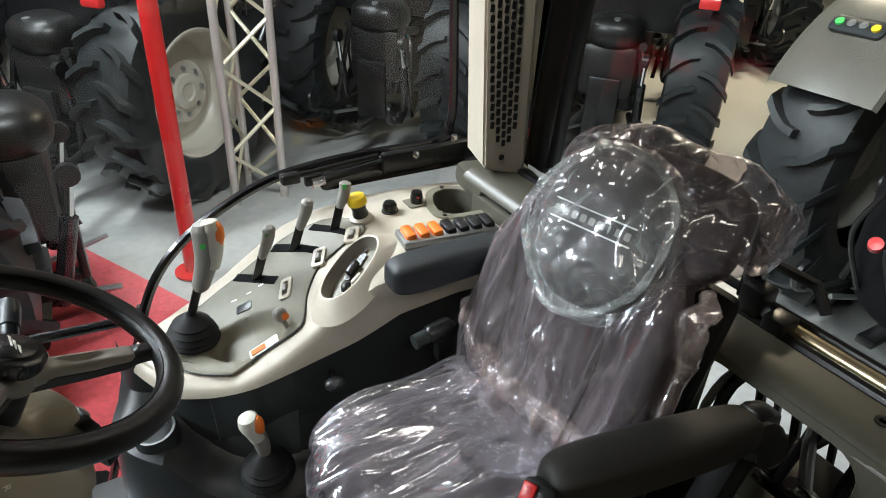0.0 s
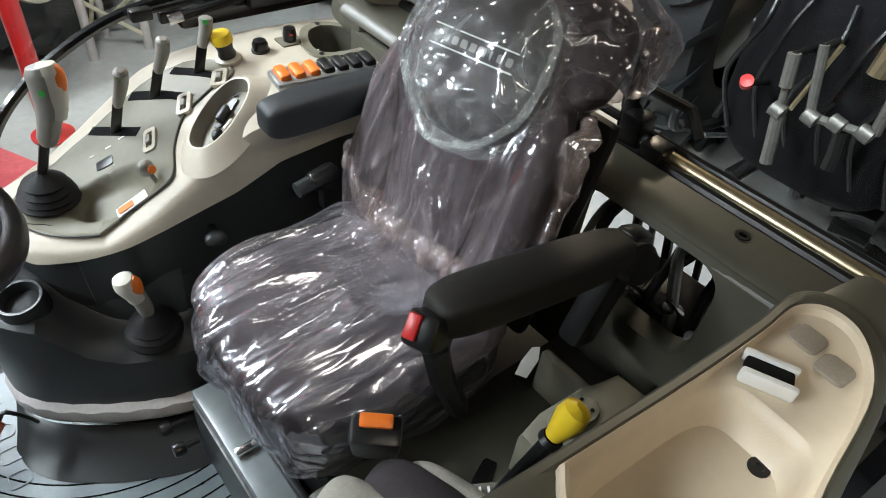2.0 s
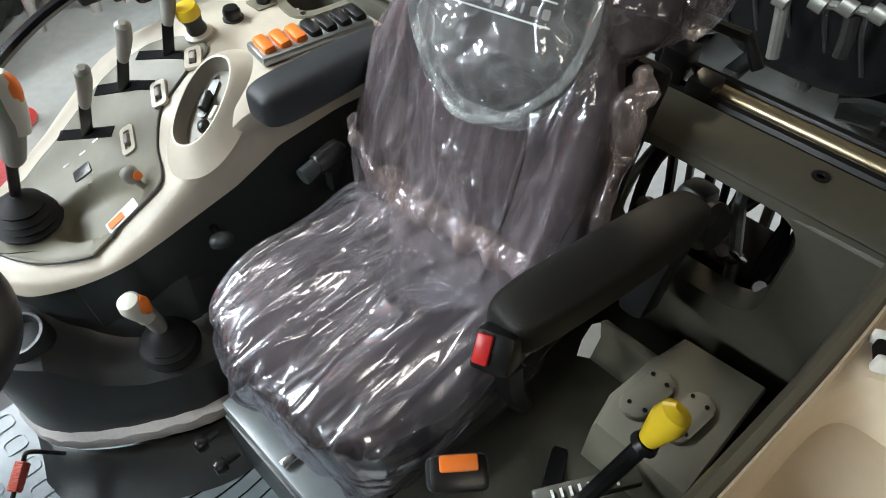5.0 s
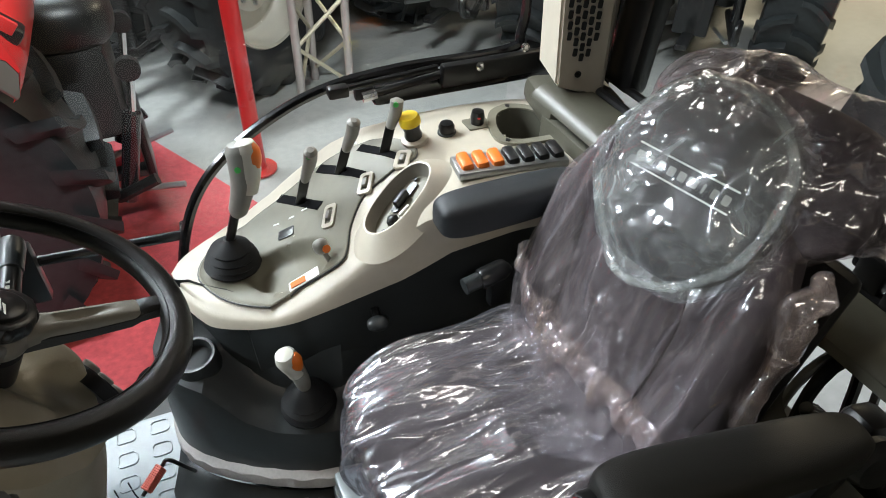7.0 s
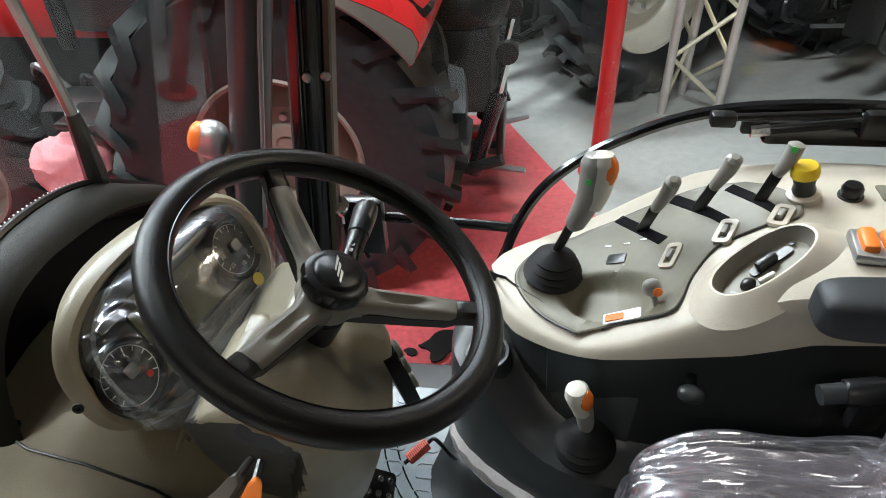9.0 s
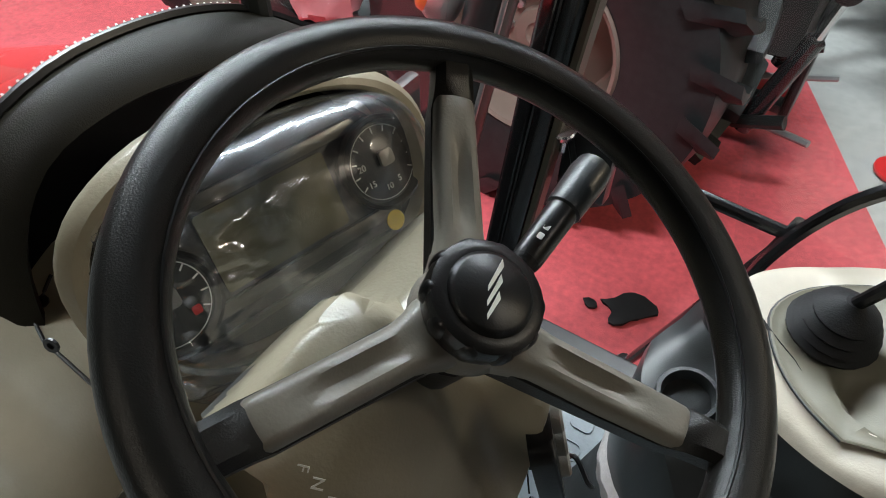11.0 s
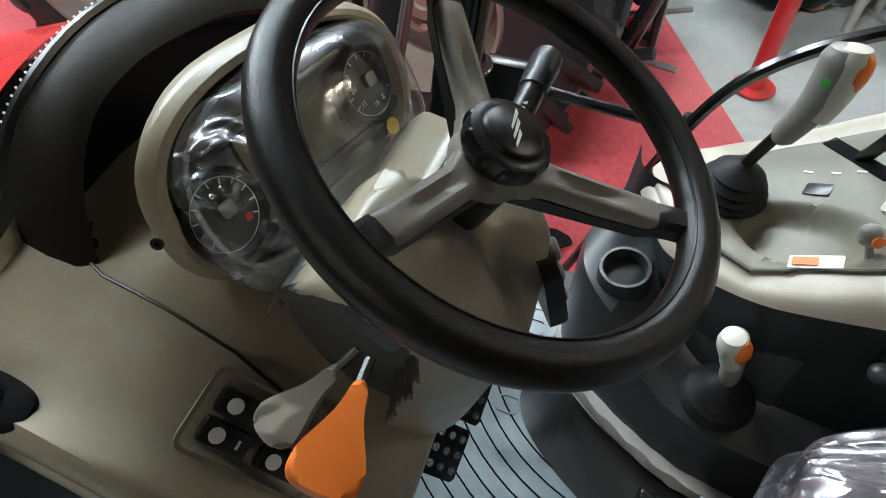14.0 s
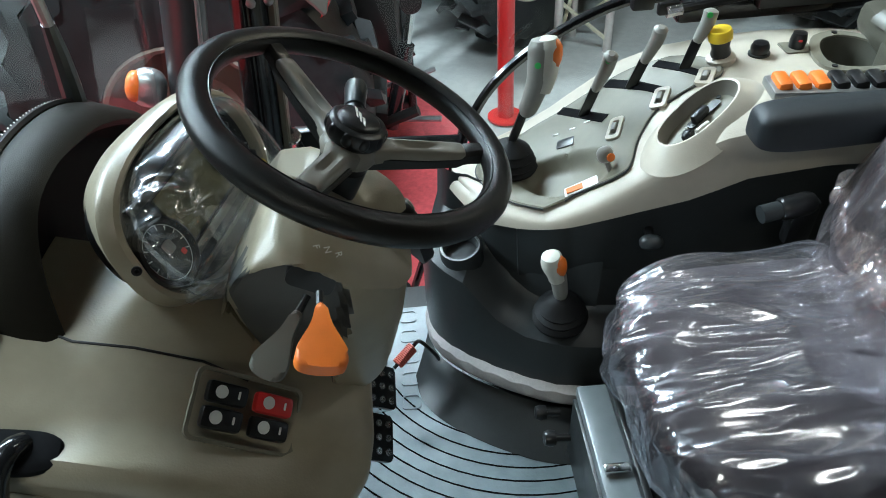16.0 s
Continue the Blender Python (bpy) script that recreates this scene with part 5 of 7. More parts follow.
part("foam_pad", slabbed(round_rect(0.040, 0.040, 0.009), 0.005, 0.002, Matrix.Translation((0.162, 0.004, -0.006))), FOAM, fen, m=tm)
part("drain", lathed([(0.013, 0), (0.013, 0.003), (0.006, 0.003), (0.005, 0.001)], tm @ Matrix.Translation((0.018, -0.018, -0.067)), 14), BLACK, fen)
bm = bmesh.new()
rows = []
for k, z in ((0.0, -0.010), (0.05, -0.006), (0.16, -0.008), (0.22, -0.016), (0.26, -0.04), (0.27, -0.4), (0.27, -0.9)):
    rows.append([tm @ Vector((x * (1 + k * (1.7 if x < 0 else 0.8)), y * (1 + k), z)) for x, y in to])
loft(bm, rows, close=True, cap=False)
part("body", bm, SILL, fen, "grey-green fender moulding")
part("corner_cap", boxed((1.04, -0.70, 1.945), (0.20, 0.12, 0.06), 0.025, pose(0, 0, 0, 0, 0, -10)), SILL, fen)
# handbrake floor between seat and fender
part("side_floor", boxed((0.74, -0.44, 1.30), (0.64, 0.34, 0.44), 0.02), SILL, fen)
part("lever_plate", slabbed([(0.735, -0.440), (0.80, -0.428), (0.895, -0.440), (0.975, -0.455), (0.985, -0.60), (0.735, -0.60)], 0.15, 0.014, Matrix.Translation((0, 0, 1.632))), OLIVE, fen, "grey-green lever plate")
part("pit_ridge", boxed((0.905, -0.395, 1.565), (0.022, 0.12, 0.12), 0.008, pose(0, 0, 0, 0, 0, 0)), OLIVE, fen, "ridge beside the lever plate")
for x, y in ((0.832, -0.472), (0.842, -0.537)):
    cv = part("cover", slabbed(round_rect(0.108, 0.048, 0.0238, 8), 0.012, 0.005, Matrix.Translation((x, y, 1.640)) @ pose(0, 0, 0, 0, 0, -6)), OLIVE, fen, "raised oval cover with dark screws")
    for u, v in ((-0.034, 0.012), (0.034, 0.013), (-0.030, -0.013), (0.032, -0.013)):
        part("screw", lathed([(0.0036, 0), (0.0036, 0.0016), (0, 0.0018)], Matrix.Translation((x + u, y + v, 1.6405)), 8), MATDARK, cv)
hb = thing("hand_lever", (0.70, -0.53, 1.6), "black lever with a glossy yellow knob", "lever")
part("shaft", tubed([(0.585, -0.482, 1.53), (0.675, -0.53, 1.80)], 0.012, 10), BLACK, hb)
part("collar", lathed([(0.014, 0), (0.019, 0.004), (0.016, 0.014)], axes((0.668, -0.527, 1.785), (0.35, -0.2, 1)), 14), BLACK, hb)
part("knob", tubed([(0.672, -0.529, 1.80), (0.676, -0.531, 1.81), (0.685, -0.536, 1.84), (0.691, -0.539, 1.857), (0.694, -0.541, 1.864)], 0.02, 18, [0.013, 0.016, 0.023, 0.020, 0.008]), YELLOW, hb)
part("lever_slot", boxed((0.69, -0.425, 1.52), (0.13, 0.03, 0.012), 0.005, pose(0, 0, 0, 0, 10, 25)), BLACK, fen)
part("scale_strip", boxed((0.66, -0.49, 1.60), (0.16, 0.028, 0.02), 0.004, pose(0, 0, 0, 0, -10, -35)), SILL, fen)
for i in range(8):
    part("scale_mark", boxed((0.615 + 0.011 * i, -0.462 - 0.0078 * i, 1.6055 + 0.002 * i), (0.004, 0.014, 0.003), 0.0, pose(0, 0, 0, 0, -10, -35)), WHITE, fen)
tag = part("paper_tag", slabbed([(-0.011, -0.030), (0.010, -0.026), (0.013, 0.012), (0.004, 0.034), (-0.008, 0.026), (-0.013, -0.004)], 0.002, 0.0, axes((0.832, -0.357, 1.66), (-0.463, -0.503, 0.73), (0.465, -0.825, -0.274))), GRIPW, None)
tagged(tag, "white paper tag hanging beside the seat", "tag")

# ---- dash, column and wheel ----
WC = Vector((0.0376, 0.0497, 2.065))
WM = axes(WC, (0.437, -0.007, 0.899), (0.899, 0.0, -0.437))
wheel = thing("steering_wheel", WC, "black grained steering wheel with three grey-beige spokes", "steering wheel", m=WM)
bm = bmesh.new()
rings = []
for i in range(96):
    a = 2 * math.pi * i / 96
    c = Vector((math.cos(a), math.sin(a), 0))
    ring = []
    for j in range(18):
        b = 2 * math.pi * j / 18
        rr = 0.0175 * (1 + 0.05 * math.cos(2 * b))
        ring.append(WM @ (c * (0.190 + rr * math.cos(b)) + Vector((0, 0, rr * 1.05 * math.sin(b)))))
    rings.append(ring)
bm = loft(bm, rings + [rings[0]], cap=False)
bmesh.ops.remove_doubles(bm, verts=bm.verts[:], dist=1e-5)
part("rim", bm, LEATHER, wheel)
part("rim_seam", tubed([WM @ Vector((0.1765 * math.cos(a), 0.1765 * math.sin(a), 0.0125)) for a in (2 * math.pi * k / 72 for k in range(73))], 0.0012, 5), BLACK, wheel, "moulded seam line inside the rim")
for a in (11, 133, 251):
    d = pose(0, 0, 0, 0, 0, a)
    bm = bmesh.new()
    secs = []
    for r, w, h, z, g in ((0.026, 0.024, 0.012, -0.031, 0), (0.040, 0.019, 0.0115, -0.029, 0), (0.052, 0.0165, 0.011, -0.027, 0.1), (0.060, 0.0162, 0.011, -0.0255, 0.5), (0.075, 0.016, 0.0105, -0.0228, 0.75), (0.095, 0.0156, 0.0102, -0.019, 0.7), (0.112, 0.0153, 0.010, -0.016, 0.35), (0.122, 0.0152, 0.0098, -0.014, 0.05), (0.135, 0.0150, 0.0096, -0.0118, 0), (0.146, 0.0148, 0.0093, -0.010, 0), (0.150, 0.0135, 0.007, -0.009, 0)):
        secs.append([WM @ d @ Vector((r, w * x, z + h * (y - (g * (1 - (x / 0.5) ** 2) if abs(x) < 0.5 else 0)))) for x, y in ((-1, -0.7), (-1.0, 0.1), (-0.96, 0.5), (-0.85, 0.78), (-0.68, 0.94), (-0.5, 1.0), (-0.3, 1.03), (0, 1.05), (0.3, 1.03), (0.5, 1.0), (0.68, 0.94), (0.85, 0.78), (0.96, 0.5), (1.0, 0.1), (1, -0.7))])
    loft(bm, secs)
    sp = part("spoke", bm, SPOKE, wheel, "grey-beige spoke cover with a long groove")
    bm = bmesh.new()
    secs = []
    for r, w, h, z in ((0.025, 0.019, 0.013, -0.042), (0.10, 0.0165, 0.010, -0.028), (0.143, 0.0158, 0.010, -0.017), (0.152, 0.0150, 0.0105, -0.010), (0.165, 0.0140, 0.011, -0.006), (0.185, 0.0135, 0.010, -0.002)):
        secs.append([WM @ d @ Vector((r, w * x, z + h * y)) for x, y in ((-1, -0.7), (-1, 0.5), (-0.6, 0.98), (0.6, 0.98), (1, 0.5), (1, -0.7), (0.5, -1), (-0.5, -1))])
    loft(bm, secs)
    part("spoke_core", bm, LEATHER, wheel, "black spoke end")
part("hub_cover", lathed([(0.020, -0.050), (0.034, -0.047), (0.038, -0.036), (0.034, -0.020), (0.030, -0.016), (0.0, -0.016)], WM, 28), SPOKE, wheel)
prof = [(0.033, -0.020), (0.0365, -0.015), (0.038, -0.002), (0.0365, 0.004), (0.032, 0.0065), (0.0275, 0.0065), (0.0265, 0.0085), (0.0235, 0.0105), (0.0, 0.0115)]
cap = part("hub_cap", lathed(prof, WM, 36), BLACK, wheel, "black knurled hub cap")
for i in range(10):
    a = 2 * math.pi * i / 10
    part("grip_lobe", puffed(WM @ pose(0, 0, 0, 0, 0, math.degrees(a)) @ Matrix.Translation((0.0345, 0, -0.005)), 0.0055, 0.0075, 0.010, 10, 8, 2.2), BLACK, cap)
for i, ln in enumerate((0.024, 0.023, 0.020)):
    bar = [(-ln / 2, -0.0006), (ln / 2 - 0.004, -0.0018), (ln / 2, 0.0012), (-ln / 2 + 0.003, 0.0010)]
    part("emblem_bar", slabbed(bar, 0.001, 0, WM @ Matrix.Translation((0.504 * (i - 1) * 0.0098, -0.864 * (i - 1) * 0.0098, 0.0125)) @ pose(0, 0, 0, 0, 0, 98)), EMBLEM, cap, "bright emblem bar")
part("column_collar", lathed([(0.030, -0.10), (0.032, -0.058), (0.026, -0.050)], WM, 22), BLACK, wheel)

dash = thing("dashboard", (-0.15, 0.07, FLOOR), "beige-grey dashboard with hooded instrument binnacle and column cover", "dashboard")
RV, RU = Vector((0.26, 0.965, 0)).normalized(), Vector((-0.31, 0, 0.951))
RN = RV.cross(RU).normalized()
RM = axes((-0.197, 0.097, 1.958), RN, RV)  # the binnacle's rim: x right, y up, z to the driver
CN = Vector((0.86, -0.16, 0.48)).normalized()
CM = axes((-0.19, 0.10, 1.955), CN, RV)  # the cluster's face
HW, HH = 0.177, 0.114
OE = ellipse(1, 1, 48, 2.5)
# binnacle: a deep beige bowl whose rim runs round the cluster
bm = bmesh.new()
rows = []
for f, g, z in ((0.878, 0.870, -0.010), (0.882, 0.876, 0.0), (0.895, 0.89, 0.006), (0.92, 0.92, 0.009), (0.96, 0.965, 0.007), (1.0, 1.01, -0.003), (1.005, 1.03, -0.012), (0.93, 1.0, -0.030), (0.79, 0.92, -0.06), (0.60, 0.74, -0.10), (0.4, 0.4, -0.12)):
    rows.append([RM @ Vector((HW * f * x, HH * g * y, z)) for x, y in OE])
loft(bm, rows, close=True, cap=False)
part("binnacle", bm, DASH, dash, "beige-grey binnacle bowl")
bm = bmesh.new()
loft(bm, [[RM @ Vector((HW * f * x, HH * f * y, z)) for x, y in OE] for f, z in ((0.884, -0.008), (0.865, -0.02), (0.85, -0.05), (0.80, -0.07), (0.5, -0.075))], close=True, cap=False)
part("inner_shroud", bm, BLACK, dash, "black inner shroud")
cl = thing("instrument_cluster", CM.translation, "unlit instrument cluster with two dials and a grey display", "instrument cluster")
part("face", slabbed([(HW * 0.82 * x, HH * 0.82 * y) for x, y in OE], 0.01, 0, CM @ Matrix.Translation((0, 0, -0.024))), DARK, cl)
part("display", slabbed(round_rect(0.135, 0.075, 0.004), 0.004, 0, CM @ Matrix.Translation((0.0, 0.004, -0.020))), LCD, cl, "grey unlit display")
part("display_bar", slabbed(round_rect(0.22, 0.012, 0.004), 0.006, 0.002, CM @ Matrix.Translation((0.0, 0.052, -0.016))), FENDER, cl, "grey ledge over the display")
part("display_bar", slabbed(round_rect(0.24, 0.012, 0.004), 0.006, 0.002, CM @ Matrix.Translation((0.0, -0.044, -0.016))), FENDER, cl, "grey ledge under the display")
part("display_bar", slabbed(round_rect(0.25, 0.006, 0.003), 0.006, 0.002, CM @ Matrix.Translation((0.0, -0.066, -0.014))), FENDER, cl)
for sx in (1, -1):
    dm = CM @ Matrix.Translation((0.120 * sx, 0.006 if sx > 0 else -0.010, -0.010))
    part("dial_ring", lathed([(0.042, -0.008), (0.047, -0.004), (0.047, 0.006), (0.043, 0.008), (0.040, 0.0), (0.040, -0.008)], dm, 36), BLACK, cl)
    part("dial_face", lathed([(0.041, -0.003), (0.041, 0.0), (0.0, 0.0005)], dm, 32), DIAL, cl)
    part("dial_line", tubed([dm @ Vector((0.037 * math.cos(a), 0.037 * math.sin(a), 0.001)) for a in (2 * math.pi * k / 40 for k in range(41))], 0.0005, 4), WHITE, cl)
    part("dial_hub", slabbed(round_rect(0.016, 0.016, 0.003), 0.004, 0.001, dm @ Matrix.Translation((0.004, 0.004, 0.006))), GRIPG, cl)
    for i in range(11):
        a = radians(-30 + i * 24)
        tm2 = dm @ Matrix.Translation((0.033 * math.cos(a), 0.033 * math.sin(a), 0.0015)) @ pose(0, 0, 0, 0, 0, math.degrees(a))
        part("dial_tick", slabbed(round_rect(0.006, 0.0014, 0.0003, 1), 0.0006, 0, tm2), WHITE, cl)
    if sx > 0:
        for txt, a in (("5", -62), ("10", -95), ("15", -142), ("20", 172)):
            r = 0.0255
            lettering("dial_number", txt, 0.009, WHITE, dm @ Matrix.Translation((r * math.cos(radians(a)), r * math.sin(radians(a)), 0.0018)), cl)
    else:
        part("red_mark", slabbed(round_rect(0.008, 0.008, 0.002), 0.001, 0, dm @ Matrix.Translation((0.02, -0.016, 0.0016))), REDP, cl)
for i, y in enumerate((0.022, 0.0)):
    part("arrow_lamp", slabbed([(-0.004, -0.002), (0, -0.002), (0, -0.004), (0.005, 0), (0, 0.004), (0, 0.002), (-0.004, 0.002)], 0.0006, 0, CM @ Matrix.Translation((0.165, y, -0.008))), WHITE, cl)
def slack(bm, m, seed):
    """Film pulled tight over the cluster, slack and creased towards its near end and its lower edge."""
    inv = m.inverted()
    bm.normal_update()
    out = {}
    for v in bm.verts:
        q = inv @ v.co
        k = 0.05 + 0.95 * max(0.0, min(1.0, (-q.x - 0.045) / 0.09)) + 0.5 * max(0.0, min(1.0, (-q.y - 0.06) / 0.03))
        p = Vector((q.x * 20 + q.y * 8, q.y * 34, q.z * 20 + seed))
        h = 0.011 * (1 - 1.8 * abs(noise.noise(p))) + 0.005 * (1 - 1.8 * abs(noise.noise(p * 2.4)))
        out[v] = v.co + v.normal * h * k
    for v, q in out.items():
        v.co = q
    return bm


cw = part("cluster_wrap", slack(puffed(CM @ Matrix.Translation((0.004, -0.004, 0.0)), HW * 0.86, HH * 0.85, 0.064, 220, 120, 3.2), CM, 4.4), FILMC)
# milky tube along the film's edge paints in its bright highlight
edge_ob = part("film_edge_glare", tubed([CM @ Vector((0.004 + HW * 0.872 * x, -0.004 + HH * 0.862 * y, 0.006)) for x, y in OE + OE[:1]], 0.0028, 8), FILMH, cw, "pale tube along the film's edge, standing for its bright glare line")
edge_ob.visible_shadow = False
cw.visible_shadow = False
tagged(cw, "clear protective plastic film bulging over the instrument cluster", "plastic wrap")
st = part("yellow_sticker", lathed([(0.0095, 0), (0.0095, 0.0008), (0, 0.001)], axes((-0.123, 0.168, 1.944), CN), 20), YELLOW)
tagged(st, "round yellow sticker on the cluster film", "sticker")
part("binnacle_screw", lathed([(0.006, 0), (0.006, 0.002), (0.003, 0.002), (0.002, 0)], axes((-0.218, -0.099, 1.99), (0.35, -0.9, 0.3)), 10), BLACK, dash)

# column cover: a flat-topped shroud that runs from the cluster's lower edge round the column
COV = [(p.x, p.y) for p in smooth_path([(0.080, 0.02, 0), (0.078, 0.085, 0), (0.040, 0.135, 0), (-0.05, 0.180, 0), (-0.14, 0.232, 0), (-0.168, 0.18, 0), (-0.172, 0.05, 0), (-0.165, -0.055, 0), (-0.13, -0.088, 0), (-0.05, -0.090, 0), (0.015, -0.078, 0), (0.060, -0.035, 0), (0.080, 0.02, 0)], 9)[:-1]]


def cover_top(x, y):
    """Level beside the hub on the far side, falling to the driver on the near side."""
    flat = lerp(x, (-0.172, -0.13, -0.10, -0.05, 0.0, 0.07), (1.850, 1.908, 1.945, 1.966, 1.960, 1.940))
    fall = lerp(x, (-0.172, -0.13, -0.10, -0.065, -0.035, 0.0, 0.04, 0.08), (1.864, 1.930, 1.964, 1.983, 1.979, 1.9605, 1.902, 1.832))
    fall += lerp(x, (-0.12, -0.07, 0.05, 0.09), (0.0, 0.026, 0.026, 0.012)) * (1 - (min(0.0, y - 0.02) / 0.087) ** 2)
    t = max(0.0, min(1.0, (y - 0.035) / 0.045))
    t = t * t * (3 - 2 * t)
    return fall + (flat - fall) * t


# arched hollow on the near side, from which the paddles come
ARCH = smooth_path([(-0.156, 1.905, 0), (-0.131, 1.938, 0), (-0.097, 1.959, 0), (-0.058, 1.965, 0), (-0.020, 1.948, 0), (0.002, 1.925, 0), (0.009, 1.895, 0), (0.0, 1.852, 0), (-0.023, 1.79, 0)], 6)
HOLE = ARCH + [Vector((-0.06, 1.66, 0)), Vector((-0.17, 1.66, 0)), Vector((-0.165, 1.86, 0))]


def hollow(x, z):
    """How deep the hollow is at that place of the near side."""
    if not inside(x, z, HOLE):
        return 0.0
    t = min(1.0, min(math.hypot(p.x - x, p.y - z) for p in ARCH) / 0.016)
    return 0.034 * t * t * (3 - 2 * t)


bm = bmesh.new()
rows = []
levels = [(lerp(z, (1.66, 1.70, 1.76, 1.83, 1.89), (0.62, 0.72, 0.86, 0.97, 1.02)), 0.014, z) for z in (1.66 + 0.0065 * k for k in range(51))]
for f, drop, level in levels + [(1.02, 0.014, 9), (1.0, 0.007, 9), (0.965, 0.003, 9), (0.91, 0.001, 9), (0.85, 0, 9), (0.78, 0, 9), (0.7, 0, 9), (0.6, 0, 9), (0.5, 0, 9), (0.4, 0, 9), (0.3, 0, 9), (0.2, 0, 9), (0.1, 0, 9), (0.01, 0, 9)]:
    ring = []
    for k, (x, y) in enumerate(COV):
        px2, py2 = -0.045 + (x + 0.045) * f, 0.03 + (y - 0.03) * f
        z = min(level, cover_top(px2, py2) - drop)
        if y < -0.03 and f > 0.6 and drop:
            py2 += hollow(px2, z)
        ring.append(Vector((px2, py2, z + 0.00002 * k)))
    rows.append(ring)
loft(bm, rows)
for f in bm.faces:
    c = f.calc_center_median()
    if c.y < -0.02 and c.x > -0.148 and inside(c.x, c.z, HOLE):
        f.material_index = 1
part("column_cover", bm, DASH, dash, "beige-grey column cover with an arched hollow").data.materials.append(SLATE)
part("lever_slot", slabbed(round_rect(0.060, 0.030, 0.010), 0.012, 0, axes((-0.036, -0.075, 1.928), (0.05, -0.98, 0.15), (0.86, 0, -0.5))), BLACK, dash, "black lever slot")
for c, x, y, z in (("F", -0.0215, -0.066, 1.971), ("N", -0.009, -0.0675, 1.966), ("R", 0.0035, -0.069, 1.9585)):
    lettering("letter", c, 0.0115, WHITE, axes((x, y, z + 0.003), (0.40, -0.50, 0.77), (0.25, -0.80, -0.55)), dash, "white printed letter")
km = axes((0.080, 0.088, 1.862), (0.80, 0.55, 0.22), (0.55, -0.80, 0))
part("key_plate", slabbed(round_rect(0.075, 0.105, 0.014), 0.02, 0.004, km @ Matrix.Translation((0, 0, 0.012))), BLACK, dash, "black key switch plate")
for u, v in ((0.004, 0.030), (0.0, -0.002), (-0.004, -0.034)):
    part("key_switch", lathed([(0.013, 0), (0.013, 0.007), (0.011, 0.009), (0.0, 0.009)], km @ Matrix.Translation((u, v, 0.012)), 16), GRIPG, dash)

# lower dash on the near side with rocker switches
bm = bmesh.new()
rows = []
for y in [-0.246, -0.252, -0.252, -0.247, -0.238, -0.225, -0.205, -0.18, -0.165, -0.15, -0.13, -0.11, -0.08, -0.04, 0.0, 0.06, 0.12]:
    first = not rows
    dz = lerp(y, (-0.252, -0.247, -0.238, -0.20, -0.165, -0.125), (-0.022, -0.006, 0.0, -0.018, -0.022, 0.0))
    if len(rows) < 2:
        dz = -0.036 - 0.02 * first
    e = lerp(y, (-0.252, -0.24, -0.22, -0.19, -0.16, -0.12, 0.0, 0.12), (0.85, 0.88, 0.925, 0.965, 0.985, 1.0, 0.99, 0.9))
    x0 = lerp(y, (-0.252, -0.20, -0.12, -0.06, 0.0, 0.12), (-0.45, -0.43, -0.41, -0.43, -0.62, -0.62))
    rows.append([Vector((max(-0.62 + (x + 0.62) * e, x0), y, (z + dz) if k < 11 else z + dz - min(0.10, (y + 0.255) * 1.2))) for k, (x, z) in enumerate(((-0.62, 1.93), (-0.50, 1.905), (-0.38, 1.870), (-0.28, 1.842), (-0.20, 1.808), (-0.15, 1.766), (-0.10, 1.734), (-0.05, 1.704), (-0.015, 1.680), (0.004, 1.655), (0.006, 1.64), (-0.03, 1.66), (-0.15, 1.72), (-0.4, 1.84), (-0.62, 1.90)))])
loft(bm, rows)
part("lower_dash", bm, DASH, dash, "beige-grey lower dash")
part("dash_seam", tubed([(-0.40, -0.03, 1.878), (-0.375, -0.07, 1.870), (-0.352, -0.078, 1.863), (-0.28, -0.08, 1.843), (-0.20, -0.085, 1.81), (-0.15, -0.09, 1.768)], 0.002, 6), BLACK, dash)
part("dash_screw", lathed([(0.007, 0), (0.007, 0.002), (0.003, 0.002), (0.002, 0)], axes((-0.378, -0.055, 1.877), (0.1, -0.1, 1)), 10), BLACK, dash)
SN = Vector((0.678, -0.397, 0.619))
sm = axes((-0.145, -0.142, 1.7676), SN, (0.714, 0.151, -0.684))
part("switch_recess", ring_plate(round_rect(0.152, 0.092, 0.012), round_rect(0.143, 0.083, 0.010), 0.006, sm @ Matrix.Translation((0, 0, 0.003))), OLIVE, dash)
for i, (u, v) in enumerate(((-0.0332, 0.0161), (0.0332, 0.0161), (-0.0338, -0.0161), (0.0326, -0.0161))):
    e = thing("rocker_switch", sm @ Vector((u, v, 0)), "%s rocker switch with a round white symbol" % ("red" if i == 1 else "black"), "switch", "dash switches")
    mm = sm @ Matrix.Translation((u, v, 0.004))
    part("rocker", boxed((0, 0, 0), (0.056, 0.028, 0.016), 0.006), REDP if i == 1 else BLACK, e, m=mm)
    part("symbol", lathed([(0.0085, 0), (0.0085, 0.0006), (0, 0.001)], mm @ Matrix.Translation((-0.010, 0.0, 0.0082)), 16), WHITE, e)
    part("bar_mark", slabbed(round_rect(0.003, 0.010, 0.001, 2), 0.0006, 0, mm @ Matrix.Translation((0.014, 0, 0.0086))), WHITE, e)


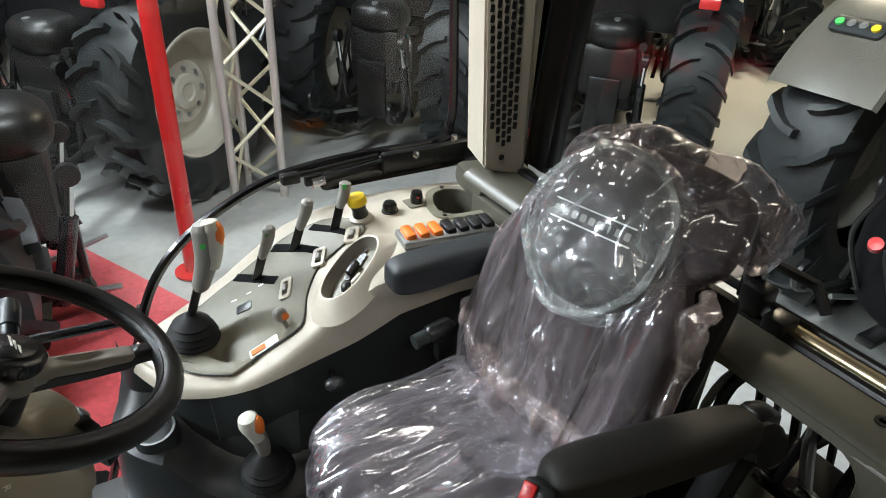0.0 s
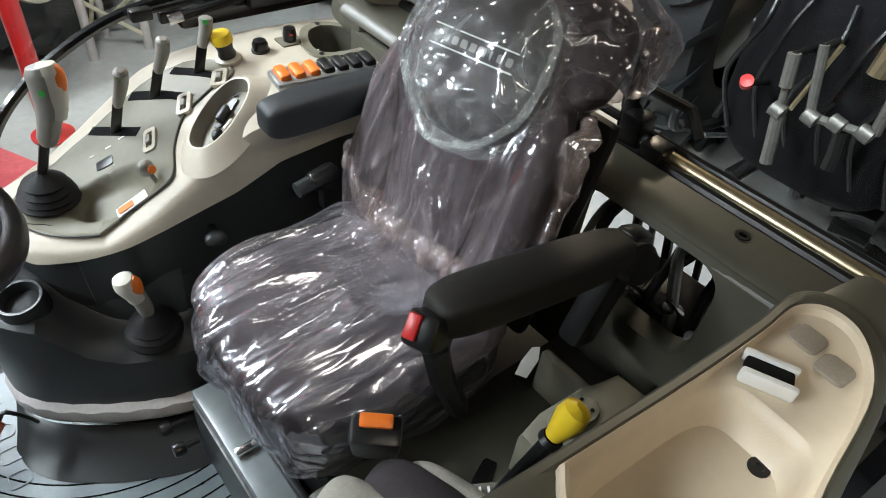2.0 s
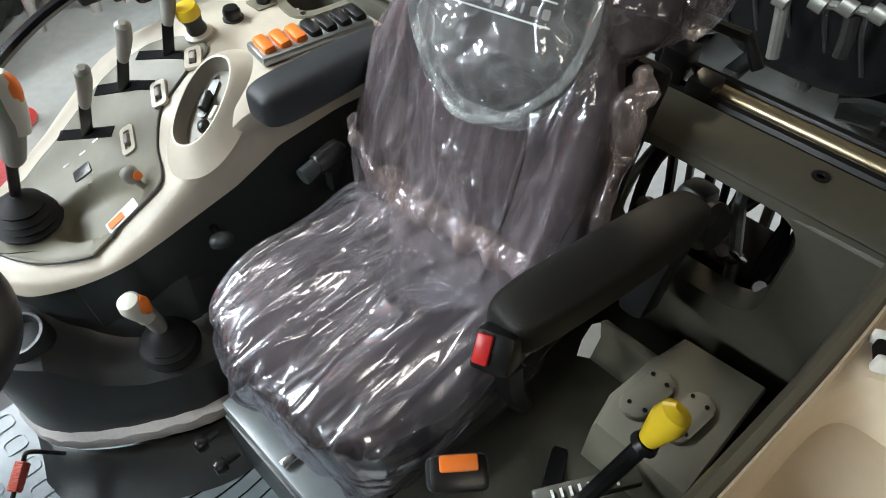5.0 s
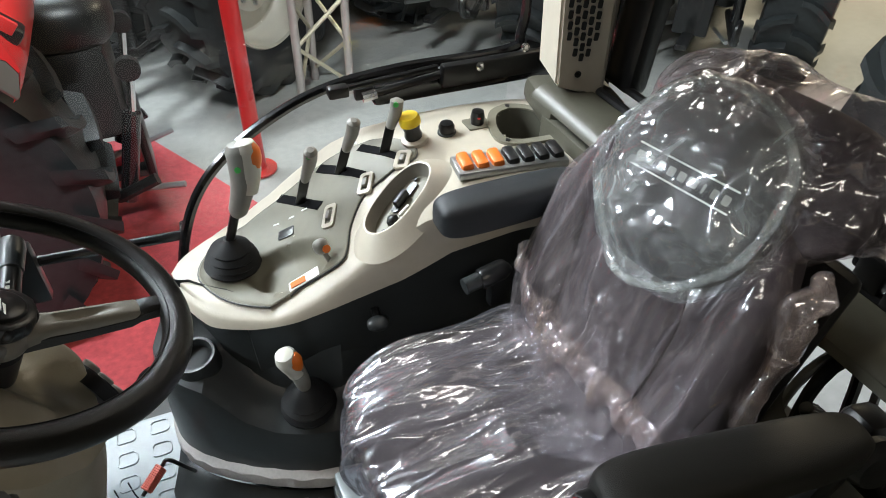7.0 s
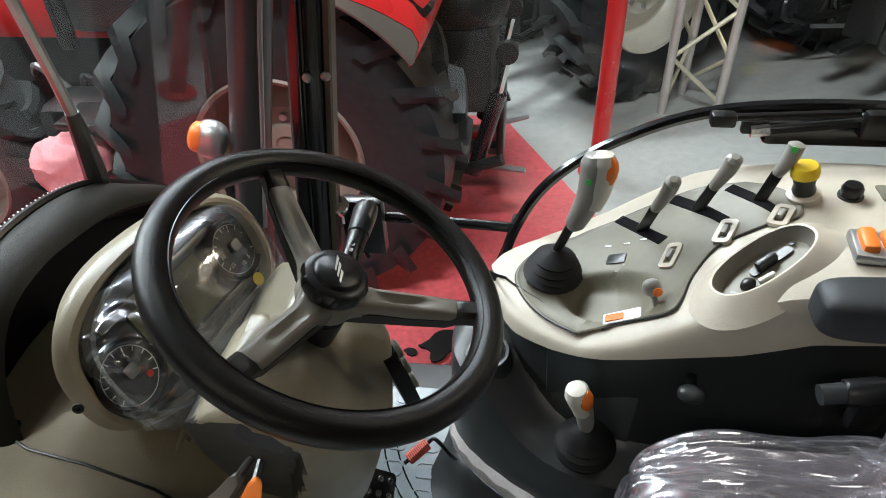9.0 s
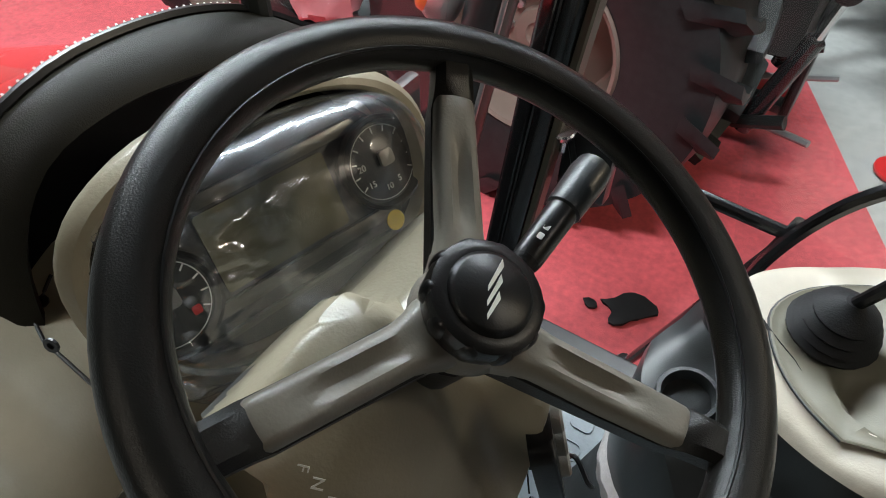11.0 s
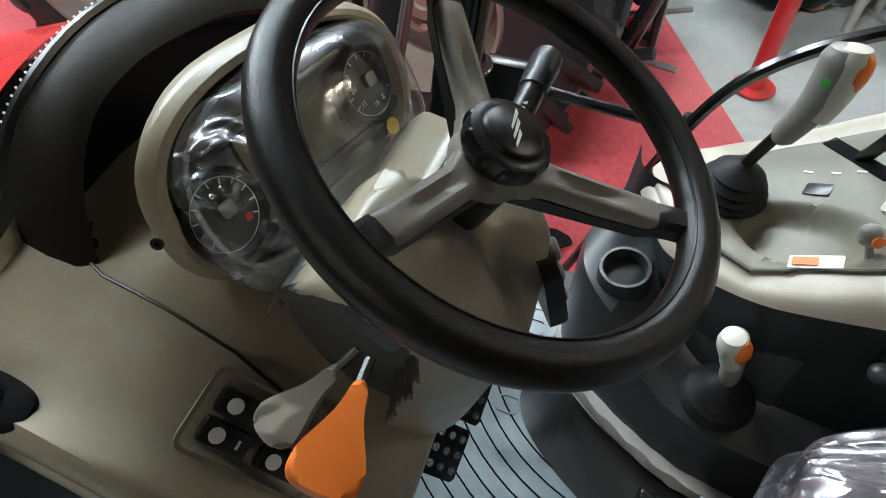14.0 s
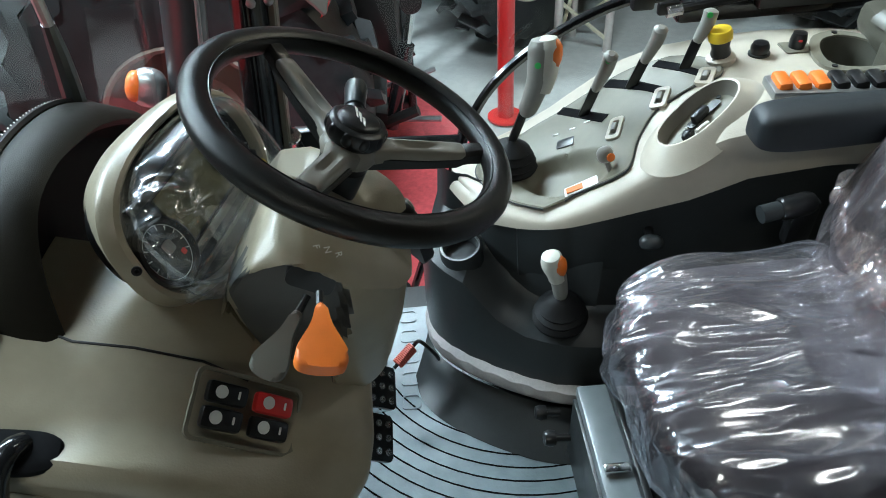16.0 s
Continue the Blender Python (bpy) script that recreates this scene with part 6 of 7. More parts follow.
def paddle(name, label, piv, tip_l, tip_r, mat, thick):
    e = thing(name, piv, label, "lever")
    a, l, r = Vector(piv), Vector(tip_l), Vector(tip_r)
    n = (l - a).cross(r - a).normalized()
    x = ((l + r) / 2 - a).normalized()
    m = axes(a, n, x)
    L, W = ((l + r) / 2 - a).length, (r - l).length
    o = [(p.x, p.y) for p in smooth_path([(-0.004, 0, 0), (0.0, 0.006, 0), (0.35 * L, 0.22 * W, 0), (0.8 * L, 0.50 * W, 0), (1.02 * L, 0.47 * W, 0), (1.10 * L, 0.2 * W, 0), (1.10 * L, -0.2 * W, 0), (1.02 * L, -0.47 * W, 0), (0.8 * L, -0.50 * W, 0), (0.35 * L, -0.22 * W, 0), (0.0, -0.006, 0), (-0.004, 0, 0)], 4)[:-1]]
    part("blade", slabbed(o, thick, 0.005, m @ Matrix.Translation((0, 0, thick / 2)), 3), mat, e)
    part("stem", tubed([a - x * 0.025, a + x * 0.01], 0.005, 8), BLACK, e)
    return e


paddle("direction_lever", "bright orange paddle lever on the column", (-0.017, -0.138, 1.943), (-0.035, -0.225, 1.948), (0.014, -0.208, 1.931), ORANGE, 0.016)
paddle("tilt_lever", "grey paddle lever on the column", (-0.050, -0.118, 1.917), (-0.107, -0.168, 1.891), (-0.069, -0.180, 1.879), FENDER, 0.015)

pk = thing("bonnet_release", (-0.38, -0.23, 1.85), "black bonnet release bar showing in a dark dash cut-out", "release lever")
part("cut_out", puffed(axes((-0.385, -0.228, 1.853), (0.25, -0.2, 0.95), (0.95, 0.02, -0.26)), 0.065, 0.026, 0.012, 32, 10, 3.4), MATDARK, pk, "dark cut-out in the dash edge")
part("bar", tubed(smooth_path([(-0.360, -0.222, 1.856), (-0.364, -0.238, 1.866), (-0.375, -0.262, 1.852), (-0.385, -0.285, 1.80), (-0.39, -0.30, 1.70)], 5), 0.014, 12), GLOSSBLACK, pk, "bent black tube")
# indicator stalk with bellows
stalk = thing("column_stalk", (0.02, 0.15, 2.0), "black column stalk with white light symbols and a bellows", "stalk")
S0, S1 = Vector((0.016, 0.100, 1.985)), Vector((0.022, 0.262, 2.012))
part("bellows", tubed([S0.lerp(S1, t) for t in (0, 0.06, 0.1, 0.14, 0.18, 0.22, 0.26, 0.30)], 0.012, 14, [0.014, 0.017, 0.012, 0.016, 0.011, 0.014, 0.010, 0.012]), RUBBER, stalk)
part("body", tubed([S0.lerp(S1, t) for t in (0.28, 0.32, 0.62, 0.64)], 0.013, 16, [0.010, 0.0125, 0.0135, 0.0135]), BLACK, stalk)
part("tip", tubed([S0.lerp(S1, t) for t in (0.635, 0.65, 0.9, 0.97, 1.0)], 0.015, 16, [0.013, 0.0155, 0.0175, 0.016, 0.009]), DARK, stalk)
ax = (S1 - S0).normalized()
for i, t in enumerate((0.40, 0.46, 0.53, 0.585)):
    part("symbol", slabbed(round_rect(0.006, 0.005, 0.001, 2), 0.0006, 0, axes(S0.lerp(S1, t) + Vector((0.002, -0.004 * 0, 0.0128)), (0.15, -0.15, 1), ax)), WHITE, stalk)

# dark hood moulding ahead of the binnacle and the bonnet outside
hood = thing("windscreen_cowl", (-0.5, 0.2, 1.9), "dark grey grained cowl arching over the binnacle", "cowl")


def even(pts, n=40):
    """n points at even steps along a rounded line."""
    p = smooth_path(pts, 8)
    d = [0.0]
    for a, b in zip(p, p[1:]):
        d.append(d[-1] + (b - a).length)
    return [Vector([float(np.interp(d[-1] * k / (n - 1), d, [q[c] for q in p])) for c in range(3)]) for k in range(n)]


INA = even([(-0.37, -0.10, 1.72), (-0.365, -0.075, 1.84), (-0.36, -0.05, 1.947), (-0.36, 0.0, 2.010), (-0.36, 0.07, 2.027), (-0.36, 0.15, 2.019), (-0.36, 0.25, 1.993), (-0.37, 0.39, 1.915), (-0.38, 0.48, 1.80)])
OUTA = even([(-0.47, -0.16, 1.72), (-0.46, -0.12, 1.86), (-0.43, -0.06, 1.97), (-0.42, -0.02, 2.018), (-0.42, 0.055, 2.044), (-0.42, 0.13, 2.048), (-0.42, 0.22, 2.034), (-0.42, 0.30, 2.003), (-0.42, 0.37, 1.955), (-0.42, 0.50, 1.85), (-0.42, 0.56, 1.74)])
CC = Vector((-0.40, 0.14, 1.72))
bm = bmesh.new()
rows = []
for a, b in zip(INA, OUTA):
    n = ((a + b) / 2 - CC).normalized()
    rows.append([a - n * 0.012 + Vector((-0.012, 0, 0)), a - n * 0.003, a.lerp(b, 0.12) + n * 0.005, a.lerp(b, 0.4) + n * 0.010, a.lerp(b, 0.7) + n * 0.009, b, b + Vector((-0.006, 0, 0)) - n * 0.02])
loft(bm, rows, close=False, cap=False)
part("moulding", bm, HOOD, hood)
# near-black sheet closes the arch; its colour stands for the shade inside
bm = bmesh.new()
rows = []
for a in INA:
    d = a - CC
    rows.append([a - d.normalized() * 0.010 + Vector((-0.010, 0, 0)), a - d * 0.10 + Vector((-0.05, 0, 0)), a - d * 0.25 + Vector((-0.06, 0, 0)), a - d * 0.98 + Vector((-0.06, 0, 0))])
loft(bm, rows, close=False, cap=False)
part("shade_sheet", bm, MATDARK, hood)
part("piping", tubed([b + Vector((-0.006, 0, 0.002)) for b in OUTA], 0.006, 6), BLACK, hood)
for k, b in enumerate(even([tuple(p) for p in OUTA], 120)):
    part("frit_dot", lathed([(0.0016, 0), (0.0016, 0.0006)], axes(b + Vector((-0.012, 0, 0.006)), (0.3, b.y - CC.y, b.z - CC.z)), 5), WHITE, hood) if 20 < k < 75 else None
bonnet = thing("bonnet", (-1.2, 0.12, 1.2), "glossy red tractor bonnet ahead of the windscreen", "bonnet")
bm = bmesh.new()
rows = []
for x, s, dz in ((-0.50, 1.0, -0.04), (-0.60, 0.98, -0.07), (-0.9, 0.95, -0.15), (-1.4, 0.88, -0.26), (-1.9, 0.78, -0.42), (-2.0, 0.6, -0.55)):
    rows.append([Vector((x, 0.12 + (p.y - 0.12) * s * 0.95, 1.2 + (p.z - 1.2) * s + dz)) for p in OUTA])
loft(bm, rows, close=False, cap=False)
part("shell", bm, REDPAINT, bonnet)
bm = bmesh.new()
rows = []
for p in OUTA:
    rows.append([Vector((-0.505, 0.12 + (p.y - 0.12) * 0.97, 1.2 + (p.z - 1.2) * 0.94)), Vector((-0.508, 0.12 + (p.y - 0.12) * 0.5, 1.2 + (p.z - 1.2) * 0.5)), ])
loft(bm, rows, close=False, cap=False)
part("bulkhead", bm, BLACK, bonnet)
# windscreen
bm = bmesh.new()
loft(bm, [[Vector((-0.52, y, 1.55)) for y in (-0.70, -0.3, 0.1, 0.5, 0.80)], [Vector((-0.30, y, 2.74)) for y in (-0.70, -0.3, 0.1, 0.5, 0.80)]], close=False, cap=False)
glass_pane("windscreen", bm, "large windscreen pane")

part("footwell_panel", boxed((-0.52, 0.05, 1.35), (0.03, 1.4, 0.62), 0.01), DARK, dash)
part("column_stem", tubed([(-0.10, 0.03, 1.70), (-0.16, 0.03, 1.10)], 0.05, 14), DARK, dash)
part("white_side_panel", boxed((-0.085, 0.06, 1.56), (0.12, 0.09, 0.30), 0.02, pose(0, 0, 0, 0, 8, 0)), BEIGE, dash, "pale column foot panel")
# pedals
ped = thing("brake_pedals", (-0.02, 0.14, FLOOR), "pair of black steel brake pedals with round studs", "pedals")
for i, (u, v) in enumerate((((-0.012, 0.235, 1.375), (-0.022, 0.155, 1.335)), ((-0.024, 0.145, 1.33), (-0.034, 0.06, 1.29)))):
    a, b = Vector(u), Vector(v)
    pm = axes((a + b) / 2, (0.80, -0.25, 0.55), b - a)
    pad = part("pad", slabbed(round_rect((b - a).length, 0.085, 0.008), 0.012, 0.003, pm), BLACK, ped, "black studded pedal pad")
    for j in range(3):
        for k2 in range(3):
            part("stud", lathed([(0.008, 0), (0.007, 0.003), (0.004, 0.003), (0.0035, 0.0005)], pm @ Matrix.Translation((-0.028 + 0.028 * j, -0.028 + 0.028 * k2, 0)), 10), CHROME, pad)
    part("arm", tubed([(a + b) / 2 + Vector((-0.01, 0, -0.01)), (a + b) / 2 + Vector((-0.18, 0.02, 0.08)), (a + b) / 2 + Vector((-0.30, 0.02, 0.25))], 0.012, 8), BLACK, ped)
sp = thing("pedal_latch", (0.03, 0.38, 1.2), "red coil spring handle on a bent black rod", "latch")
A, B = Vector((0.003, 0.375, 1.20)), Vector((0.042, 0.412, 1.215))
part("rod", tubed(smooth_path([A - (B - A) * 0.25, B, B + Vector((0.02, 0.0, 0.02)), (0.095, 0.40, 1.20), (0.105, 0.42, 1.15)], 4), 0.005, 8), BLACK, sp)
coil = [A.lerp(B, k / 80) + (frame_of(B - A)[0] * math.cos(k * 0.9) + frame_of(B - A)[1] * math.sin(k * 0.9)) * 0.0125 for k in range(81)]
part("coil", tubed(coil, 0.0032, 6), material("faded_red_spring", (0.62, 0.14, 0.10), 0.45), sp, "faded red coil")
part("core", tubed([A, B], 0.010, 10), REDP, sp)

# ---- outside: stand, truss and neighbouring machines ----
pole = part("red_post", tubed([(0.722, 3.52, 0), (0.722, 3.52, 7.9)], 0.058, 20), REDPAINT)
tagged(pole, "tall round red-painted steel post on the stand", "post")
part("foot_plate", lathed([(0.13, 0.0), (0.13, 0.015), (0.07, 0.02)], Matrix.Translation((0.722, 3.52, 0.012)), 24), REDPAINT, pole)

truss = thing("lighting_truss", (1.5, 4.5, 0), "upright aluminium lattice truss with diagonal braces", "truss")
TP = [(1.28, 4.45), (1.70, 4.45), (1.49, 4.82)]
for x, y in TP:
    part("chord", tubed([(x, y, 0), (x, y, 7.9)], 0.035, 12), ALU, truss)
for i in range(3):
    a, b = TP[i], TP[(i + 1) % 3]
    for k in range(18):
        p, q = (a, b) if k % 2 else (b, a)
        part("brace", tubed([(*p, 0.1 + 0.36 * k), (*q, 0.1 + 0.36 * (k + 1))], 0.017, 6), ALUBRASS, truss)


def farm_wheel(parent, M, name, at, side, R, width, rim_r, rim_mat, single, dish=0.5):
    """A farm tyre with lugs on a dished rim; side is the outer side along y."""
    m = axes(at, (0, side, 0), (0, 0, 1))
    w = width / 2
    s = 0.93 * R
    prof = [(rim_r, -w * 0.62), (rim_r + 0.02, -w * 0.8), (rim_r + (s - rim_r) * 0.5, -w), (s * 0.97, -w * 0.92), (s, -w * 0.5), (s * 1.003, 0), (s, w * 0.5), (s * 0.97, w * 0.92), (rim_r + (s - rim_r) * 0.5, w), (rim_r + 0.02, w * 0.8), (rim_r, w * 0.62)]
    bm = loft(bmesh.new(), [[m @ Vector((r * math.cos(a), r * math.sin(a), h)) for a in (2 * math.pi * k / 56 for k in range(56))] for r, h in prof], cap=False)
    n = 20
    lugs = []
    for i in range(n):
        for sgn in (1, -1):
            a = 360 * (i + (0.5 if sgn < 0 else 0)) / n
            rows = []
            for t in (0.02, 0.3, 0.6, 0.9, 1.08):
                z = sgn * w * t
                sh = 0.165 * t * t * R
                top = R if t < 1 else s * 0.93
                th = 0.030 if t < 0.5 else 0.038
                base = s * 0.985 if t < 0.95 else s * 0.86
                rows.append([Vector((math.sqrt(max(rr * rr - (sh + d) ** 2, 0.01)), sh + d, z)) for rr, d in ((base, -th), (top, -th * 0.7), (top, th * 0.7), (base, th))])
            lugs.append((m @ pose(0, 0, 0, 0, 0, a), rows, sgn))
    if not single:
        for q, rows, _ in lugs:
            loft(bm, [[q @ v for v in r] for r in rows])
    ty = part(name, bm, TYRE, parent, "large lugged black tyre", m=M)
    if single:
        shared = {}
        for q, rows, sgn in lugs:
            if sgn not in shared:
                shared[sgn] = part("lug", loft(bmesh.new(), rows), TYRE, ty, m=M @ q).data
            else:
                ob = new("lug", shared[sgn])
                ob.matrix_basis = M @ q
                adopt(ob, ty)
    d = w * dish
    turn = [(rim_r * 1.0, w * 0.55), (rim_r * 1.045, w * 0.78), (rim_r * 1.02, w * 0.84), (rim_r * 0.975, w * 0.80), (rim_r * 0.95, w * 0.55), (rim_r * 0.93, w * 0.1), (rim_r * 0.86, -w * 0.1), (rim_r * 0.82, -w * 0.12), (rim_r * 0.60, d * 0.10), (rim_r * 0.50, d * 0.38), (rim_r * 0.30, d * 0.40), (rim_r * 0.28, d * 0.62), (rim_r * 0.15, d * 0.68), (rim_r * 0.12, d * 0.6), (0.002, d * 0.6)]
    part("rim", loft(bmesh.new(), [[m @ Vector((r * math.cos(a), r * math.sin(a), h)) for a in (2 * math.pi * k / 48 for k in range(48))] for r, h in turn], cap=False), rim_mat, ty, "pale dished wheel rim", m=M)
    for i in range(8):
        a = 2 * math.pi * i / 8
        part("wheel_nut", lathed([(0.020, 0), (0.020, 0.022), (0.0, 0.026)], m @ Matrix.Translation((rim_r * 0.38 * math.cos(a), rim_r * 0.38 * math.sin(a), d * 0.39)), 6), STEEL, ty, m=M)


def neighbour(at, yaw, label, rim_mat, body_mat, fender_mat, R=0.86, single=False, seed=1, buttons=False, base=2.35, front=0.60, cover=1.05, a0=62, skirt=False, hub=0.56):
    """A parked tractor, built facing -x about the ground under its rear axle, then turned by yaw degrees."""
    M = pose(at[0], at[1], 0, 0, 0, yaw)
    e = thing("parked_tractor", at, label, "tractor", "parked tractors", m=M)
    rnd = random.Random(seed)

    def p(name, bm, mat, parent=None, lab=""):
        return part(name, bm, mat, parent or e, lab, m=M)

    body = p("rear_body", boxed((-0.5, 0, 1.0), (1.5, 0.5, 0.6), 0.1), IRON)
    p("engine_block", boxed((-base + 0.35, 0, 0.85), (1.7, 0.52, 0.62), 0.08), IRON)
    p("hood_grille", boxed((-base + 0.25, 0, 1.10), (1.5, 0.70, 0.30), 0.06), BLACK)
    for s in (-1, 1):
        p("fuel_tank", boxed((-1.12, s * 0.60, 0.80), (0.62, 0.36, 0.46), 0.10), BLACK)
        for k in range(5):
            a = Vector((-base + 0.1 + 0.28 * k, s * 0.33, 0.95 + 0.06 * (k % 2)))
            p("engine_pipe", tubed(smooth_path([a, a + Vector((0.08, s * 0.06, 0.08)), a + Vector((0.2, s * 0.04, -0.06)), a + Vector((0.3, s * 0.02, -0.3))], 4), 0.022, 8), (IRON, STEEL)[k % 2])
    p("front_axle", tubed([(-base, -0.7, front), (-base, 0.7, front)], 0.09, 10), IRON)
    p("engine_hood", boxed((-base + 0.25, 0, 1.42), (1.9, 0.72, 0.55), 0.16), body_mat)
    for s in (-1, 1):
        bm = bmesh.new()
        rows = []
        for yy, dr in ((0.40, 0.06), (0.42, 0.09), (0.60, 0.10), (cover - 0.07, 0.09), (cover, 0.06), (cover + 0.01, 0.03)):
            rows.append([Vector(((R + dr) * math.cos(radians(a)), s * yy, R + (R + dr) * math.sin(radians(a)))) for a in range(a0, 152, 6)])
        if skirt:
            def edge(a, which):
                low = 0.995 * R
                return (low, lerp(a, (38, 42, 61, 150), (0.02, 0.115, 0.045, 0.045)) + low, lerp(a, (38, 42, 48, 60, 90, 150), (0.03, 0.19, 0.225, 0.18, 0.14, 0.12)) + low)[which]

            def strip(spec):
                return loft(bmesh.new(), [[Vector(((edge(a, w) + dr) * math.cos(radians(a)), s * yy, R + (edge(a, w) + dr) * math.sin(radians(a)))) for a in range(38, 107, 3)] for yy, w, dr in spec], close=False, cap=False)

            fd = p("fender", strip(((cover - 0.04, 0, 0.01), (cover, 0, 0), (cover + 0.008, 0, 0.012), (cover, 1, 0))), fender_mat, None, "grey skirt of the rear fender")
            p("fender_top", strip(((cover - 0.002, 1, 0.002), (cover - 0.012, 2, -0.05), (cover - 0.035, 2, -0.014), (cover - 0.08, 2, 0), (0.7, 2, 0.01), (0.40, 2, 0))), body_mat, fd, "glossy red fender top")
            q = pose(1.13 * R * math.cos(radians(46)) + 0.02, s * (cover - 0.07), R + 1.245 * R * math.sin(radians(46)), 0, 42, 0)
            p("tail_lamp", boxed((0, 0, 0), (0.17, 0.10, 0.07), 0.018, q), BLACK, fd)
            p("tail_lens", boxed((0.02, s * 0.045, 0.02), (0.10, 0.02, 0.05), 0.006, q), REDP, fd)
            q = pose(1.16 * R * math.cos(radians(62)), s * (cover - 0.03), R + 1.15 * R * math.sin(radians(62)), 0, 28, 0)
            p("reflector", boxed((0, 0, 0), (0.07, 0.02, 0.03), 0.005, q), YELLOW, fd)
        else:
            loft(bm, rows, close=False, cap=False)
            fd = p("fender", bm, fender_mat, None, "smooth rear fender")
            p("fender_top", boxed((-0.05, s * 0.70, 2 * R + 0.15), (0.9, 0.42, 0.07), 0.03), body_mat, fd, "painted fender top")
        if not (buttons or skirt):
            p("tail_lamp", boxed((R * 0.74, s * (cover - 0.17), R + 0.80), (0.07, 0.17, 0.09), 0.02), REDP, fd)
        if buttons:
            pl = axes((0.73, s * 0.76, R + 0.89), (0.64, 0, 0.77), (0, s, 0))
            p("button_plate", slabbed(round_rect(0.30, 0.11, 0.03), 0.02, 0.005, pl @ Matrix.Translation((0, 0, 0.02))), DARK, fd)
            for k, mt in enumerate((YELLOW, STEEL, STEEL, GREEN)):
                p("button", lathed([(0.024, 0), (0.024, 0.012), (0.0, 0.016)], pl @ Matrix.Translation((-0.10 + 0.068 * k, 0, 0.02)), 16), mt, fd)
    p("cab_roof", boxed((-0.4, 0, 2.85), (1.7, 1.6, 0.16), 0.06), body_mat)
    for sx, sy in ((0.4, 0.68), (0.4, -0.68), (-1.15, 0.62), (-1.15, -0.62)):
        p("cab_post", tubed([(sx, sy, 1.3), (sx * 0.95, sy, 2.8)], 0.045, 8), GLOSSBLACK)
    p("cab_shell", boxed((-0.4, 0, 1.6), (1.5, 1.2, 0.5), 0.06), BLACK)
    p("cab_seat", boxed((-0.2, 0, 2.0), (0.3, 0.5, 0.6), 0.08), BLACK)
    for sy in (0.66, -0.66):
        bm = loft(bmesh.new(), [[Vector((-1.15, sy, 1.4)), Vector((0.4, sy, 1.4))], [Vector((-1.15, sy, 2.8)), Vector((0.4, sy, 2.8))]], close=False)
        p("side_glass", bm, GLASS)
    for s in (-1, 1):
        for k in range(3):
            p("step", boxed((-1.0, s * 0.80, 0.45 + 0.28 * k), (0.36, 0.26, 0.035), 0.01), BLACK)
        p("mirror_arm", tubed([(-1.15, s * 0.62, 2.3), (-1.2, s * 1.0, 2.35)], 0.015, 6), BLACK)
        p("mirror", boxed((-1.2, s * 1.05, 2.2), (0.06, 0.2, 0.34), 0.03), BLACK)
        farm_wheel(e, M, "rear_wheel", (0, s * 0.78, R), s, R, 0.52, R * hub, rim_mat, True)
        farm_wheel(e, M, "front_wheel", (-base, s * 0.75, front), s, front, 0.38, front * 0.57, rim_mat, True)
    # rear linkage
    x, z = 0.1, 0.0
    for s in (-1, 1):
        p("lower_arm", tubed([(x + 0.2, 0.25 * s, z + 0.55), (x + 0.75, 0.38 * s, z + 0.5), (x + 0.95, 0.40 * s, z + 0.58)], 0.035, 8), IRON, body)
        if not skirt:
            p("hook", tubed(smooth_path([(x + 0.92, 0.40 * s, z + 0.55), (x + 1.02, 0.40 * s, z + 0.60), (x + 1.05, 0.40 * s, z + 0.70), (x + 0.98, 0.40 * s, z + 0.74)], 4), 0.03, 8), BLACK, body)
        p("lift_rod", tubed([(x + 0.6, 0.36 * s, z + 0.55), (x + 0.45, 0.28 * s, z + 1.25)], 0.025, 8), IRON, body)
        p("rocker_arm", tubed([(x + 0.1, 0.25 * s, z + 1.2), (x + 0.48, 0.28 * s, z + 1.27)], 0.04, 8), IRON, body)
    p("axle_housing", boxed((x, 0, 0.85), (0.5, 0.6, 0.55), 0.08), IRON, body)
    p("top_link", tubed([(x + 0.25, 0, z + 1.0), (x + 0.5, 0.02, z + 1.35), (x + 0.52, 0.02, z + 1.5)], 0.03, 10), STEEL, body)
    p("drawbar", boxed((x + 0.55, 0, z + 0.42), (0.7, 0.10, 0.05), 0.01), BLACK, body)
    p("pto_guard", boxed((x + 0.33, 0, z + 0.72), (0.16, 0.28, 0.2), 0.03), BLACK, body)
    for k in range(7):
        a = Vector((x + 0.25, -0.28 + 0.09 * k, z + 1.05 + rnd.random() * 0.2))
        p("hose", tubed(smooth_path([a, a + Vector((0.15, rnd.uniform(-0.1, 0.1), 0.15)), a + Vector((0.22, rnd.uniform(-0.15, 0.15), -0.1)), a + Vector((0.1, rnd.uniform(-0.1, 0.1), -0.4))], 4), 0.013, 6), BLACK, body)
    for k in range(6):
        p("coupling", lathed([(0.022, 0), (0.022, 0.06), (0.015, 0.08)], axes((x + 0.27, -0.25 + 0.1 * k, z + 1.14 + 0.05 * (k % 2)), (1, 0, 0.2)), 10), (CHROME, STEEL, YELLOW, REDP, CHROME, BLUE)[k], body)
    x += 0.36 if skirt else 0.0
    p("hitch_frame", boxed((x + 0.36, 0, z + 1.02), (0.34, 0.52, 0.50), 0.07), IRON, body)
    p("lift_cover", puffed(Matrix.Translation((x + 0.34, 0, z + 1.36)), 0.26, 0.27, 0.16, 24, 14, 2.6), IRON, body)
    p("hitch_plate", boxed((x + 0.56, 0, z + 0.70), (0.05, 0.30, 0.56), 0.02), BLACK, body)
